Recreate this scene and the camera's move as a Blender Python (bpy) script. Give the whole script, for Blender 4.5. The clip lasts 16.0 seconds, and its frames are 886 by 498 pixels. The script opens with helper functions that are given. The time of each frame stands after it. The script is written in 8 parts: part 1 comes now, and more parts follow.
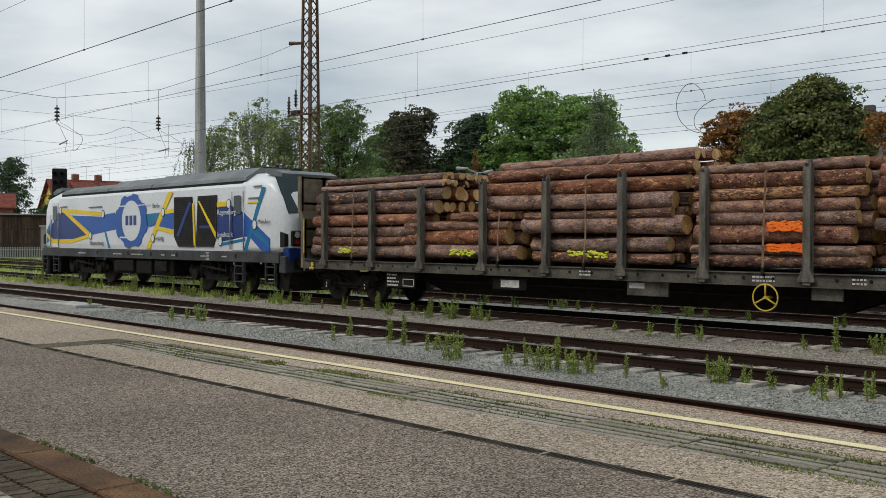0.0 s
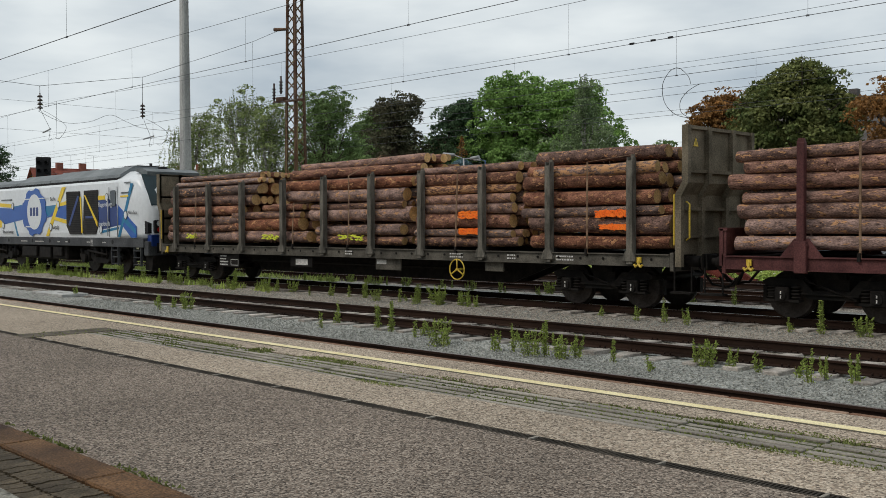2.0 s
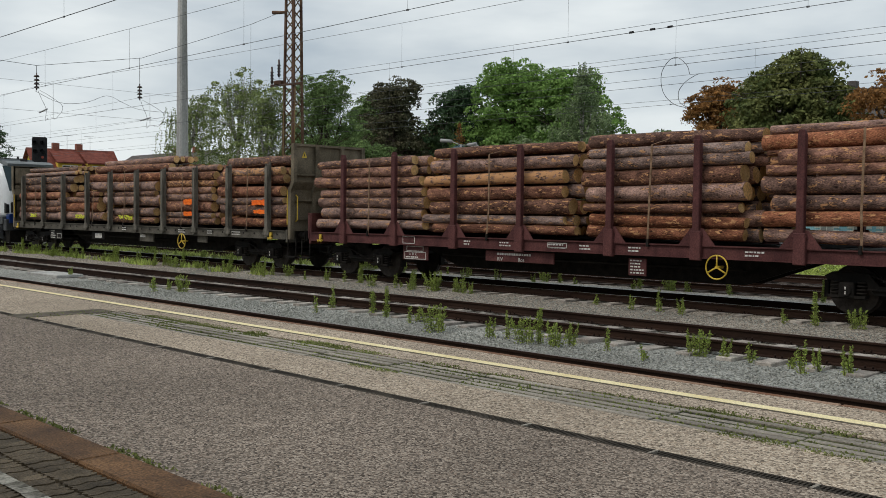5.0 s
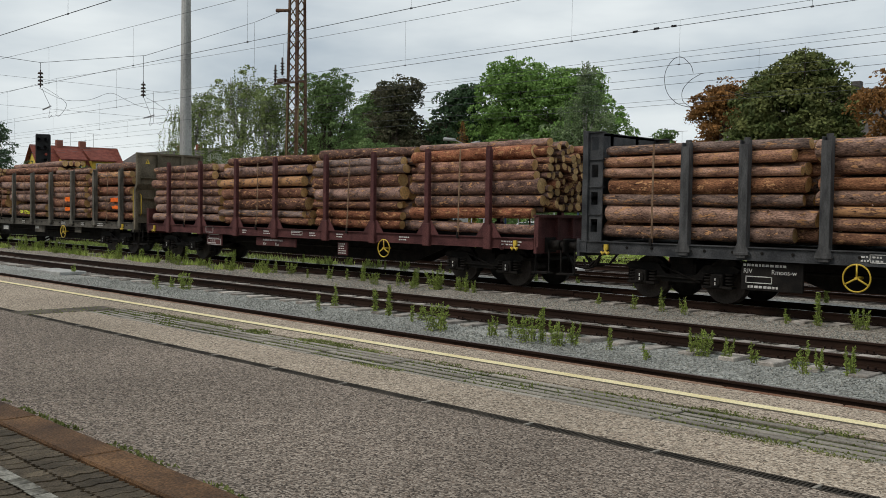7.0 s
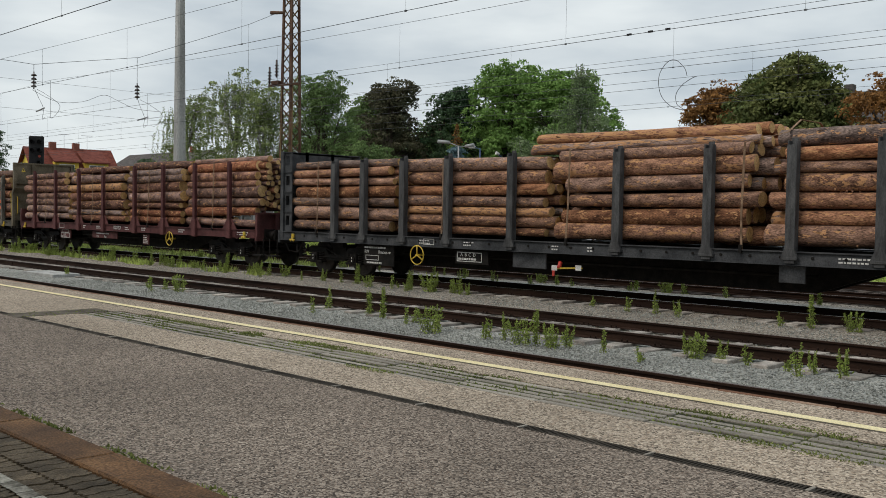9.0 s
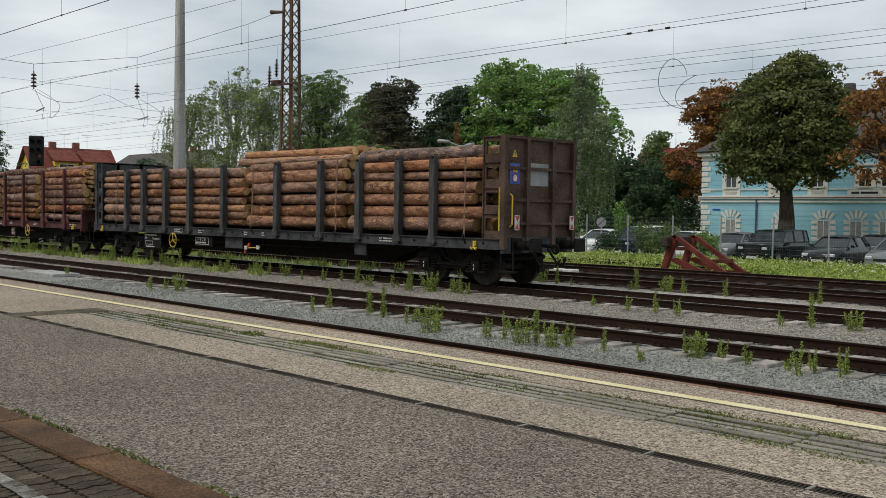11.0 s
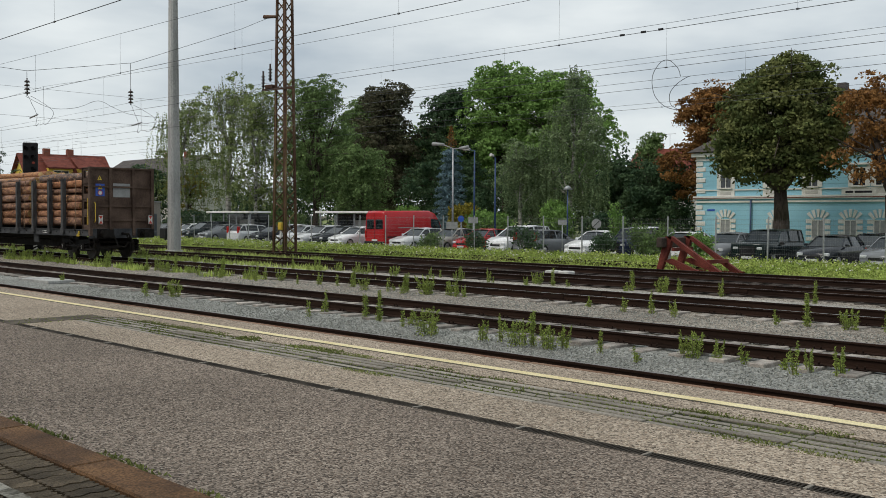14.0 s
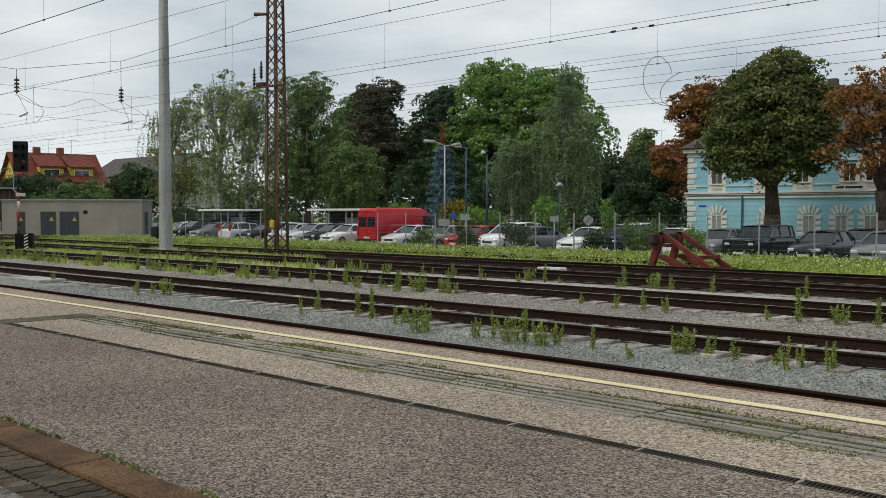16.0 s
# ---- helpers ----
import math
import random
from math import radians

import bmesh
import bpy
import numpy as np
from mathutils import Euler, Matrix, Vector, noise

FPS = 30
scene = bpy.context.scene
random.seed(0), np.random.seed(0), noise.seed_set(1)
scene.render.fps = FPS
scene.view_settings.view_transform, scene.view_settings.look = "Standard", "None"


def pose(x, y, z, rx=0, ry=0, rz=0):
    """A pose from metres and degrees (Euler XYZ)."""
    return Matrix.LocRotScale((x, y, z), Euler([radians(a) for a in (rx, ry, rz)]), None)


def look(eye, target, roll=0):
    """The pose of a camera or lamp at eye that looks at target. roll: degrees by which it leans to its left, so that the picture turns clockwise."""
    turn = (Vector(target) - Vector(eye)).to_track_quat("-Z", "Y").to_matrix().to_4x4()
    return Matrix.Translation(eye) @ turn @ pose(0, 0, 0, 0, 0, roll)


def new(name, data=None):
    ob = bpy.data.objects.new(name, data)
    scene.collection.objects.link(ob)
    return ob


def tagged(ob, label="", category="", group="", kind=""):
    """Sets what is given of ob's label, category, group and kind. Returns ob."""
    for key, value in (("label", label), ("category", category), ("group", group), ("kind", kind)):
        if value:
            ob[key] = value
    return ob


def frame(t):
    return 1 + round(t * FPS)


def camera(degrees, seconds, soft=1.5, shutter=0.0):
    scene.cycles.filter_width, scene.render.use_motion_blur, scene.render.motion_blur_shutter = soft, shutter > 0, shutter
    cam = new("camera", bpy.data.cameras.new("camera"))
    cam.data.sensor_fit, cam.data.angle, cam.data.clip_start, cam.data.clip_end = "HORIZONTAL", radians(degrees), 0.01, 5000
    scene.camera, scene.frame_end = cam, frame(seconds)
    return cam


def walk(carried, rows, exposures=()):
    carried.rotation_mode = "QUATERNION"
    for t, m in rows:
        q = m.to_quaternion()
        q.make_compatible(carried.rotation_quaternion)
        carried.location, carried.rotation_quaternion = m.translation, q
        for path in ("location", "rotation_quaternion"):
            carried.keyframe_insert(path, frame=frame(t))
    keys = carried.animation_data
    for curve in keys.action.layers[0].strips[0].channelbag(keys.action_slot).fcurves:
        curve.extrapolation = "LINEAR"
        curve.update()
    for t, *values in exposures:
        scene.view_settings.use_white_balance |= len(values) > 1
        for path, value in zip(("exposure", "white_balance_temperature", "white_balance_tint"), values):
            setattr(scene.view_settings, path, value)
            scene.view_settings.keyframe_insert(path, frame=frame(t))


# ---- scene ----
EYE = (0.0, 0.0, 1.811)


def gaze(turn, tilt, lean):
    """Camera pose: degrees left of the track normal, degrees up, lean to the left."""
    a, b = radians(turn), radians(tilt)
    way = Vector((-math.sin(a) * math.cos(b), math.cos(a) * math.cos(b), math.sin(b)))
    return look(EYE, Vector(EYE) + way, lean)


cam = camera(49.5, 16.0, soft=0.55)
walk(cam, [
    (0, gaze(46.165, -0.527, 0.150)),
    (0.5, gaze(46.040, -0.732, 0.011)),
    (1, gaze(45.837, -0.943, -0.146)),
    (1.5, gaze(45.570, -1.149, -0.234)),
    (2, gaze(45.394, -1.350, -0.263)),
    (2.5, gaze(45.221, -1.553, -0.245)),
    (3, gaze(45.121, -1.766, -0.192)),
    (3.5, gaze(45.084, -1.883, -0.009)),
    (4, gaze(45.089, -1.999, 0.266)),
    (6.5, gaze(45.275, -2.269, 0.768)),
    (7, gaze(45.311, -2.247, 0.829)),
    (7.5, gaze(45.265, -2.196, 0.852)),
    (8, gaze(45.135, -2.164, 0.846)),
    (8.5, gaze(45.013, -2.124, 0.870)),
    (9, gaze(44.967, -2.098, 0.876)),
    (11.5, gaze(44.983, -2.176, 0.761)),
    (12, gaze(44.985, -2.188, 0.632)),
    (12.5, gaze(44.972, -2.194, 0.590)),
    (13, gaze(44.901, -2.128, 0.519)),
    (13.5, gaze(44.815, -2.060, 0.423)),
    (14, gaze(44.707, -1.959, 0.267)),
    (14.5, gaze(44.618, -1.920, 0.220)),
    (15, gaze(44.454, -1.928, 0.148)),
    (15.5, gaze(44.312, -1.997, 0.094)),
    (16, gaze(44.238, -2.129, 0.018)),
])

# ---- light ----
world = bpy.data.worlds.new("overcast_sky")
scene.world = world
world.use_nodes = True
wn, wl = world.node_tree.nodes, world.node_tree.links
wn.clear()
w_out = wn.new("ShaderNodeOutputWorld")
w_bg = wn.new("ShaderNodeBackground")
w_sky = wn.new("ShaderNodeTexSky")
w_sky.sky_type, w_sky.sun_disc = "NISHITA", False
w_sky.sun_elevation, w_sky.sun_rotation = radians(48), radians(200)
w_tc = wn.new("ShaderNodeTexCoord")
w_map = wn.new("ShaderNodeMapping")
w_map.inputs["Scale"].default_value = (1.0, 1.0, 3.6)
w_noise = wn.new("ShaderNodeTexNoise")
w_noise.inputs["Scale"].default_value, w_noise.inputs["Detail"].default_value = 3.2, 5
w_noise.inputs["Roughness"].default_value = 0.5
w_ramp = wn.new("ShaderNodeValToRGB")
w_ramp.color_ramp.elements[0].position, w_ramp.color_ramp.elements[0].color = 0.33, (4.6, 5.3, 5.9, 1)
w_ramp.color_ramp.elements[1].position, w_ramp.color_ramp.elements[1].color = 0.64, (8.2, 8.7, 8.8, 1)
w_mix = wn.new("ShaderNodeMixRGB")
w_mix.inputs[0].default_value = 0.93
wl.new(w_tc.outputs["Generated"], w_map.inputs["Vector"])
wl.new(w_map.outputs[0], w_noise.inputs["Vector"])
wl.new(w_noise.outputs["Fac"], w_ramp.inputs[0])
wl.new(w_sky.outputs[0], w_mix.inputs[1])
wl.new(w_ramp.outputs[0], w_mix.inputs[2])
wl.new(w_mix.outputs[0], w_bg.inputs["Color"])
w_bg.inputs["Strength"].default_value = 0.1
wl.new(w_bg.outputs[0], w_out.inputs[0])
sun_data = bpy.data.lights.new("sun", "SUN")
sun_data.energy, sun_data.angle, sun_data.color = 1.5, radians(25), (1.0, 0.92, 0.83)
sun = new("sun", sun_data)
sun.matrix_world = look((0, 0, 50), (14, 36, 0))
scene.view_settings.exposure = 0.0


# ---- materials ----
def mat(name, a, b=None, scale=3.0, rough=0.8, metal=0.0, fine=30.0, fine_amt=0.25, bump=0.2, dist=0.01,
        rand=0.0, island=0.0, stretch=None, spec=0.5, lo=0.35, hi=0.65):
    """Two colours mixed by a coarse noise, darkened by a fine one, which also gives the relief."""
    m = bpy.data.materials.new(name)
    m.use_nodes = True
    n, l = m.node_tree.nodes, m.node_tree.links
    p = n["Principled BSDF"]
    p.inputs["Roughness"].default_value, p.inputs["Metallic"].default_value = rough, metal
    p.inputs["Specular IOR Level"].default_value = spec if spec != 0.5 or rough < 0.6 else 0.2
    tc = n.new("ShaderNodeTexCoord")
    vec = tc.outputs["Object"]
    if rand:
        info = n.new("ShaderNodeObjectInfo")
        add = n.new("ShaderNodeVectorMath")
        mul = n.new("ShaderNodeMath")
        mul.operation, mul.inputs[1].default_value = "MULTIPLY", 37.0
        l.new(info.outputs["Random"], mul.inputs[0])
        l.new(vec, add.inputs[0])
        l.new(mul.outputs[0], add.inputs[1])
        vec = add.outputs[0]
    if stretch:
        mp = n.new("ShaderNodeMapping")
        mp.inputs["Scale"].default_value = stretch
        l.new(vec, mp.inputs["Vector"])
        vec = mp.outputs[0]
    n1, n2 = n.new("ShaderNodeTexNoise"), n.new("ShaderNodeTexNoise")
    n1.inputs["Scale"].default_value, n1.inputs["Detail"].default_value = scale, 4
    n2.inputs["Scale"].default_value, n2.inputs["Detail"].default_value = fine, 3
    l.new(vec, n1.inputs["Vector"])
    l.new(vec, n2.inputs["Vector"])
    ramp = n.new("ShaderNodeValToRGB")
    ramp.color_ramp.elements[0].position, ramp.color_ramp.elements[1].position = lo, hi
    ramp.color_ramp.elements[0].color = (*a, 1)
    ramp.color_ramp.elements[1].color = (*(b or a), 1)
    l.new(n1.outputs["Fac"], ramp.inputs[0])
    mr = n.new("ShaderNodeMapRange")
    mr.inputs[1].default_value, mr.inputs[2].default_value = 0.3, 0.7
    mr.inputs[3].default_value, mr.inputs[4].default_value = 1 - fine_amt, 1 + fine_amt
    l.new(n2.outputs["Fac"], mr.inputs[0])
    hsv = n.new("ShaderNodeHueSaturation")
    l.new(ramp.outputs[0], hsv.inputs["Color"])
    val = mr.outputs[0]
    for amount, node, out in ((rand, "ShaderNodeObjectInfo", "Random"), (island, "ShaderNodeNewGeometry", "Random Per Island")):
        if amount:
            r = n.new(node)
            m2, m3 = n.new("ShaderNodeMapRange"), n.new("ShaderNodeMath")
            m2.inputs[3].default_value, m2.inputs[4].default_value = 1 - amount, 1 + amount
            l.new(r.outputs[out], m2.inputs[0])
            m3.operation = "MULTIPLY"
            l.new(val, m3.inputs[0])
            l.new(m2.outputs[0], m3.inputs[1])
            val = m3.outputs[0]
    l.new(val, hsv.inputs["Value"])
    l.new(hsv.outputs[0], p.inputs["Base Color"])
    if bump:
        bn = n.new("ShaderNodeBump")
        bn.inputs["Strength"].default_value, bn.inputs["Distance"].default_value = bump, dist
        l.new(n2.outputs["Fac"], bn.inputs["Height"])
        l.new(bn.outputs[0], p.inputs["Normal"])
    return m


def leafy(name, a, b, spread=0.45, through_amt=0.24):
    """Leaves: two greens by leaf and a light-passing share."""
    m = mat(name, a, b, scale=0.6, rough=0.6, fine=2.0, fine_amt=0.2, bump=0, island=spread, spec=0.12)
    n, l = m.node_tree.nodes, m.node_tree.links
    p, o = n["Principled BSDF"], n["Material Output"]
    t, mix = n.new("ShaderNodeBsdfTranslucent"), n.new("ShaderNodeMixShader")
    hsv = [k for k in n if k.type == "HUE_SAT"][0]
    l.new(hsv.outputs[0], t.inputs["Color"])
    mix.inputs[0].default_value = through_amt
    l.new(p.outputs[0], mix.inputs[1])
    l.new(t.outputs[0], mix.inputs[2])
    l.new(mix.outputs[0], o.inputs["Surface"])
    return m


def speckle(name, tones, cell, rough=0.9, bump=0.4, dist=0.006, big=None):
    """Stones of several tones: a cell pattern in real size, with a large slow stain over it."""
    m = bpy.data.materials.new(name)
    m.use_nodes = True
    n, l = m.node_tree.nodes, m.node_tree.links
    p = n["Principled BSDF"]
    p.inputs["Roughness"].default_value = rough
    p.inputs["Specular IOR Level"].default_value = 0.15
    tc = n.new("ShaderNodeTexCoord")
    v = n.new("ShaderNodeTexVoronoi")
    v.inputs["Scale"].default_value = 1.0 / cell
    v2 = n.new("ShaderNodeTexVoronoi")
    v2.inputs["Scale"].default_value = 0.41 / cell
    l.new(tc.outputs["Object"], v2.inputs["Vector"])
    sep2 = n.new("ShaderNodeSeparateColor")
    l.new(v2.outputs["Color"], sep2.inputs[0])
    mr2 = n.new("ShaderNodeMapRange")
    mr2.inputs[3].default_value, mr2.inputs[4].default_value = 0.86, 1.14
    l.new(sep2.outputs[0], mr2.inputs[0])
    l.new(tc.outputs["Object"], v.inputs["Vector"])
    sep = n.new("ShaderNodeSeparateColor")
    l.new(v.outputs["Color"], sep.inputs[0])
    ramp = n.new("ShaderNodeValToRGB")
    while len(ramp.color_ramp.elements) < len(tones):
        ramp.color_ramp.elements.new(0.5)
    for i, c in enumerate(tones):
        ramp.color_ramp.elements[i].position = i / (len(tones) - 1)
        ramp.color_ramp.elements[i].color = (*c, 1)
    l.new(sep.outputs[0], ramp.inputs[0])
    n1 = n.new("ShaderNodeTexNoise")
    n1.inputs["Scale"].default_value, n1.inputs["Detail"].default_value = 0.5, 5
    l.new(tc.outputs["Object"], n1.inputs["Vector"])
    mr = n.new("ShaderNodeMapRange")
    mr.inputs[1].default_value, mr.inputs[2].default_value = 0.3, 0.7
    mr.inputs[3].default_value, mr.inputs[4].default_value = big or (0.82, 1.16)
    l.new(n1.outputs["Fac"], mr.inputs[0])
    hsv = n.new("ShaderNodeHueSaturation")
    l.new(ramp.outputs[0], hsv.inputs["Color"])
    mul = n.new("ShaderNodeMath")
    mul.operation = "MULTIPLY"
    l.new(mr.outputs[0], mul.inputs[0])
    l.new(mr2.outputs[0], mul.inputs[1])
    l.new(mul.outputs[0], hsv.inputs["Value"])
    l.new(hsv.outputs[0], p.inputs["Base Color"])
    bn = n.new("ShaderNodeBump")
    bn.inputs["Strength"].default_value, bn.inputs["Distance"].default_value = bump, dist
    bn.invert = True
    l.new(v.outputs["Distance"], bn.inputs["Height"])
    l.new(bn.outputs[0], p.inputs["Normal"])
    return m


def glow(name, col, strength):
    m = bpy.data.materials.new(name)
    m.use_nodes = True
    p = m.node_tree.nodes["Principled BSDF"]
    p.inputs["Base Color"].default_value = (*col, 1)
    p.inputs["Emission Color"].default_value = (*col, 1)
    p.inputs["Emission Strength"].default_value = strength
    return m


PLATFORM = speckle("washed_aggregate", [(0.045, 0.037, 0.031), (0.115, 0.094, 0.076), (0.2, 0.165, 0.134), (0.38, 0.322, 0.266), (0.145, 0.106, 0.081)], 0.0125, bump=0.9, dist=0.008)
PLATFORM_SAND = speckle("sandy_aggregate", [(0.08, 0.063, 0.048), (0.225, 0.185, 0.143), (0.35, 0.293, 0.228), (0.53, 0.455, 0.364), (0.28, 0.21, 0.15)], 0.014, bump=0.9, dist=0.008)
BALLAST = speckle("grey_ballast", [(0.06, 0.062, 0.056), (0.2, 0.206, 0.19), (0.28, 0.288, 0.267), (0.4, 0.405, 0.375), (0.22, 0.2, 0.165)], 0.025, dist=0.018, bump=0.7)
BALLAST_WARM = speckle("brownish_grey_ballast", [(0.03, 0.025, 0.02), (0.18, 0.158, 0.13), (0.29, 0.262, 0.222), (0.46, 0.43, 0.375), (0.2, 0.155, 0.115)], 0.03, dist=0.022, bump=0.8)
STONE = mat("ballast_stone", (0.19, 0.196, 0.178), (0.3, 0.306, 0.28), scale=6, island=0.18, fine=40)
LIGHT_GRAVEL = speckle("pale_fine_gravel", [(0.12, 0.11, 0.095), (0.3, 0.28, 0.25), (0.4, 0.38, 0.34), (0.52, 0.49, 0.44)], 0.03, dist=0.012, bump=0.5)
BALLAST_OLD = speckle("rusty_ballast", [(0.012, 0.009, 0.007), (0.04, 0.03, 0.024), (0.07, 0.055, 0.045), (0.15, 0.135, 0.12)], 0.06, dist=0.03, bump=0.9)
RAIL = mat("rusty_rail_steel", (0.012, 0.0065, 0.0045), (0.034, 0.018, 0.012), scale=2, rough=0.85, fine=60, fine_amt=0.35, stretch=(0.3, 3, 3), spec=0.15)
RAIL_BRIGHT = mat("polished_rail_head", (0.42, 0.42, 0.42), (0.55, 0.55, 0.55), scale=1.2, rough=0.3, metal=0.9, fine=25, bump=0.03, stretch=(0.2, 4, 4))
RAIL_TOP = mat("worn_rail_head", (0.11, 0.085, 0.075), (0.2, 0.175, 0.165), scale=1.2, rough=0.42, metal=0.6, fine=25, bump=0.05, stretch=(0.2, 4, 4))
SLEEPER = mat("weathered_sleeper", (0.19, 0.17, 0.15), (0.42, 0.385, 0.345), scale=4, rand=0.3, fine=40, rough=0.95)
SLEEPER_DARK = mat("dark_sleeper", (0.035, 0.028, 0.024), (0.075, 0.06, 0.05), scale=4, rand=0.3, fine=40, rough=0.95)
EARTH = mat("dry_soil", (0.10, 0.09, 0.06), (0.18, 0.165, 0.12), scale=0.7, fine=14, fine_amt=0.4)
LAWN = mat("meadow_ground", (0.12, 0.16, 0.04), (0.21, 0.245, 0.08), scale=0.5, fine=9, fine_amt=0.4)
ASPHALT = mat("parking_asphalt", (0.06, 0.06, 0.06), (0.1, 0.1, 0.098), scale=0.4, fine=40)
EDGE_STONE = mat("rust_stained_edge_stone", (0.15, 0.068, 0.036), (0.3, 0.2, 0.14), scale=1.6, rand=0.15, fine=55, fine_amt=0.35)
KERB_STONE = mat("ochre_stained_kerb", (0.05, 0.028, 0.017), (0.2, 0.108, 0.05), scale=2.6, rand=0.18, fine=70, fine_amt=0.55, lo=0.3, hi=0.68, bump=0.6)
PAVER = mat("brown_paver", (0.048, 0.036, 0.022), (0.112, 0.086, 0.056), scale=5, rand=0.28, fine=90, fine_amt=0.5, bump=0.6)
PAVER_WHITE = mat("worn_white_line_paint", (0.09, 0.082, 0.064), (0.32, 0.305, 0.26), scale=9, rand=0.12, fine=60, fine_amt=0.35, lo=0.4, hi=0.6)
PAVER_SAND = mat("dark_joint_sand", (0.006, 0.005, 0.0035), (0.016, 0.013, 0.009), scale=3, fine=60)
YELLOW_LINE = mat("worn_yellow_line", (0.68, 0.58, 0.32), (0.8, 0.72, 0.45), scale=3, fine=60, fine_amt=0.22, rough=0.85)
DARK_LINE = mat("dark_joint_band", (0.07, 0.06, 0.046), (0.125, 0.108, 0.083), scale=3, fine=60, spec=0.1)
SLAB = mat("cable_duct_slab", (0.19, 0.172, 0.145), (0.3, 0.275, 0.235), scale=1.4, rand=0.12, fine=50, fine_amt=0.3)
GRATE = mat("drain_iron", (0.03, 0.026, 0.021), (0.075, 0.064, 0.052), scale=3, rough=0.85, fine=40, spec=0.1)
# near-black soil: the shade of the drain recess is put into its colour
VOID = mat("shade_dark_drain_soil", (0.01, 0.01, 0.006), (0.025, 0.028, 0.012), fine=30)
MOSS_BED = mat("dark_moss_soil", (0.016, 0.016, 0.008), (0.06, 0.066, 0.024), scale=2.2, fine=40, fine_amt=0.4)
CONCRETE = mat("mast_concrete", (0.29, 0.29, 0.28), (0.45, 0.45, 0.43), scale=1.5, fine=30, stretch=(2, 2, 0.3))
LATTICE = mat("rusted_lattice_steel", (0.06, 0.03, 0.019), (0.14, 0.085, 0.055), scale=1.3, fine=25, rough=0.8)
MOSSY = mat("lichen_steel", (0.09, 0.055, 0.026), (0.19, 0.15, 0.07), scale=1.3, fine=25, rough=0.85)
WIRE = mat("catenary_wire", (0.06, 0.063, 0.067), rough=0.5, bump=0)
INSUL = mat("brown_porcelain", (0.035, 0.02, 0.018), rough=0.25, bump=0)
BLACK = mat("matt_black", (0.012, 0.012, 0.013), (0.022, 0.022, 0.023), rough=0.7)
# oily steel, colour lowered to near black to include the shade under the train
UNDER = mat("shade_darkened_oily_steel", (0.004, 0.0035, 0.003), (0.016, 0.013, 0.011), spec=0.2, scale=5, rough=0.75, fine=40, fine_amt=0.35)
WHEEL_STEEL = mat("wheel_steel", (0.035, 0.03, 0.027), (0.07, 0.06, 0.055), scale=5, rough=0.6, metal=0.4)
BRIGHT_STEEL = mat("worn_tread", (0.35, 0.35, 0.36), (0.45, 0.45, 0.46), rough=0.35, metal=0.9)
GREY_WAGON = mat("weathered_olive_grey_paint", (0.055, 0.05, 0.041), (0.125, 0.115, 0.095), scale=2.2, fine=35, fine_amt=0.3, rough=0.75)
POST_GREY = mat("scuffed_grey_post", (0.062, 0.058, 0.048), (0.15, 0.138, 0.115), scale=3, rand=0.15, fine=30, fine_amt=0.3, rough=0.75, stretch=(3, 3, 0.7))
WALL_BROWN = mat("dirt_brown_end_wall", (0.085, 0.072, 0.05), (0.19, 0.16, 0.115), scale=1.6, fine=30, fine_amt=0.35, rough=0.8)
MAROON = mat("dusty_maroon_paint", (0.06, 0.021, 0.021), (0.115, 0.044, 0.042), scale=2.2, fine=35, fine_amt=0.3, rough=0.7)
DARK_WAGON = mat("anthracite_wagon_paint", (0.03, 0.032, 0.035), (0.075, 0.077, 0.08), scale=2.2, fine=35, fine_amt=0.3, rough=0.7)
DARK_POST = mat("anthracite_post", (0.038, 0.038, 0.039), (0.088, 0.088, 0.088), scale=3, rand=0.15, fine=30, rough=0.7, stretch=(3, 3, 0.7))
RUST_END = mat("rust_brown_end_wall", (0.062, 0.04, 0.03), (0.115, 0.078, 0.06), scale=1.4, fine=25, fine_amt=0.35, rough=0.85)
HAZARD_YELLOW = mat("signal_yellow", (0.5, 0.34, 0.03), (0.66, 0.47, 0.05), scale=4, rough=0.5, fine=40)
WHITE_MARK = mat("white_marking", (0.45, 0.44, 0.42), (0.66, 0.65, 0.62), scale=8, fine=50, rough=0.6)
STRAP = mat("worn_brown_strap", (0.13, 0.08, 0.05), (0.27, 0.18, 0.115), scale=6, fine=60, rough=0.9)
RED_PAINT = mat("red_tail_sign", (0.45, 0.04, 0.026), rough=0.5, bump=0)
SPRAY = mat("fluorescent_orange_spray", (0.95, 0.16, 0.02), (1.0, 0.24, 0.03), fine=30, rough=0.7)
SPRAY_GREEN = mat("fluorescent_yellow_spray", (0.62, 0.68, 0.05), (0.75, 0.8, 0.1), fine=30, rough=0.7)
L_WHITE = mat("loco_white_paint", (0.66, 0.69, 0.71), (0.72, 0.75, 0.77), scale=0.8, rough=0.32, fine=8, fine_amt=0.05, bump=0)
L_NAVY = mat("loco_navy_paint", (0.006, 0.028, 0.15), (0.009, 0.038, 0.19), scale=0.8, rough=0.35, fine=8, fine_amt=0.08, bump=0)
L_BLUE = mat("loco_blue_paint", (0.012, 0.085, 0.36), (0.016, 0.1, 0.4), scale=0.8, rough=0.35, fine=8, fine_amt=0.08, bump=0)
L_TEAL = mat("loco_teal_paint", (0.0, 0.15, 0.31), (0.005, 0.18, 0.36), scale=0.8, rough=0.35, fine=8, fine_amt=0.08, bump=0)
L_YELLOW = mat("loco_yellow_paint", (0.76, 0.52, 0.0), (0.84, 0.6, 0.01), scale=0.8, rough=0.35, fine=8, fine_amt=0.06, bump=0)
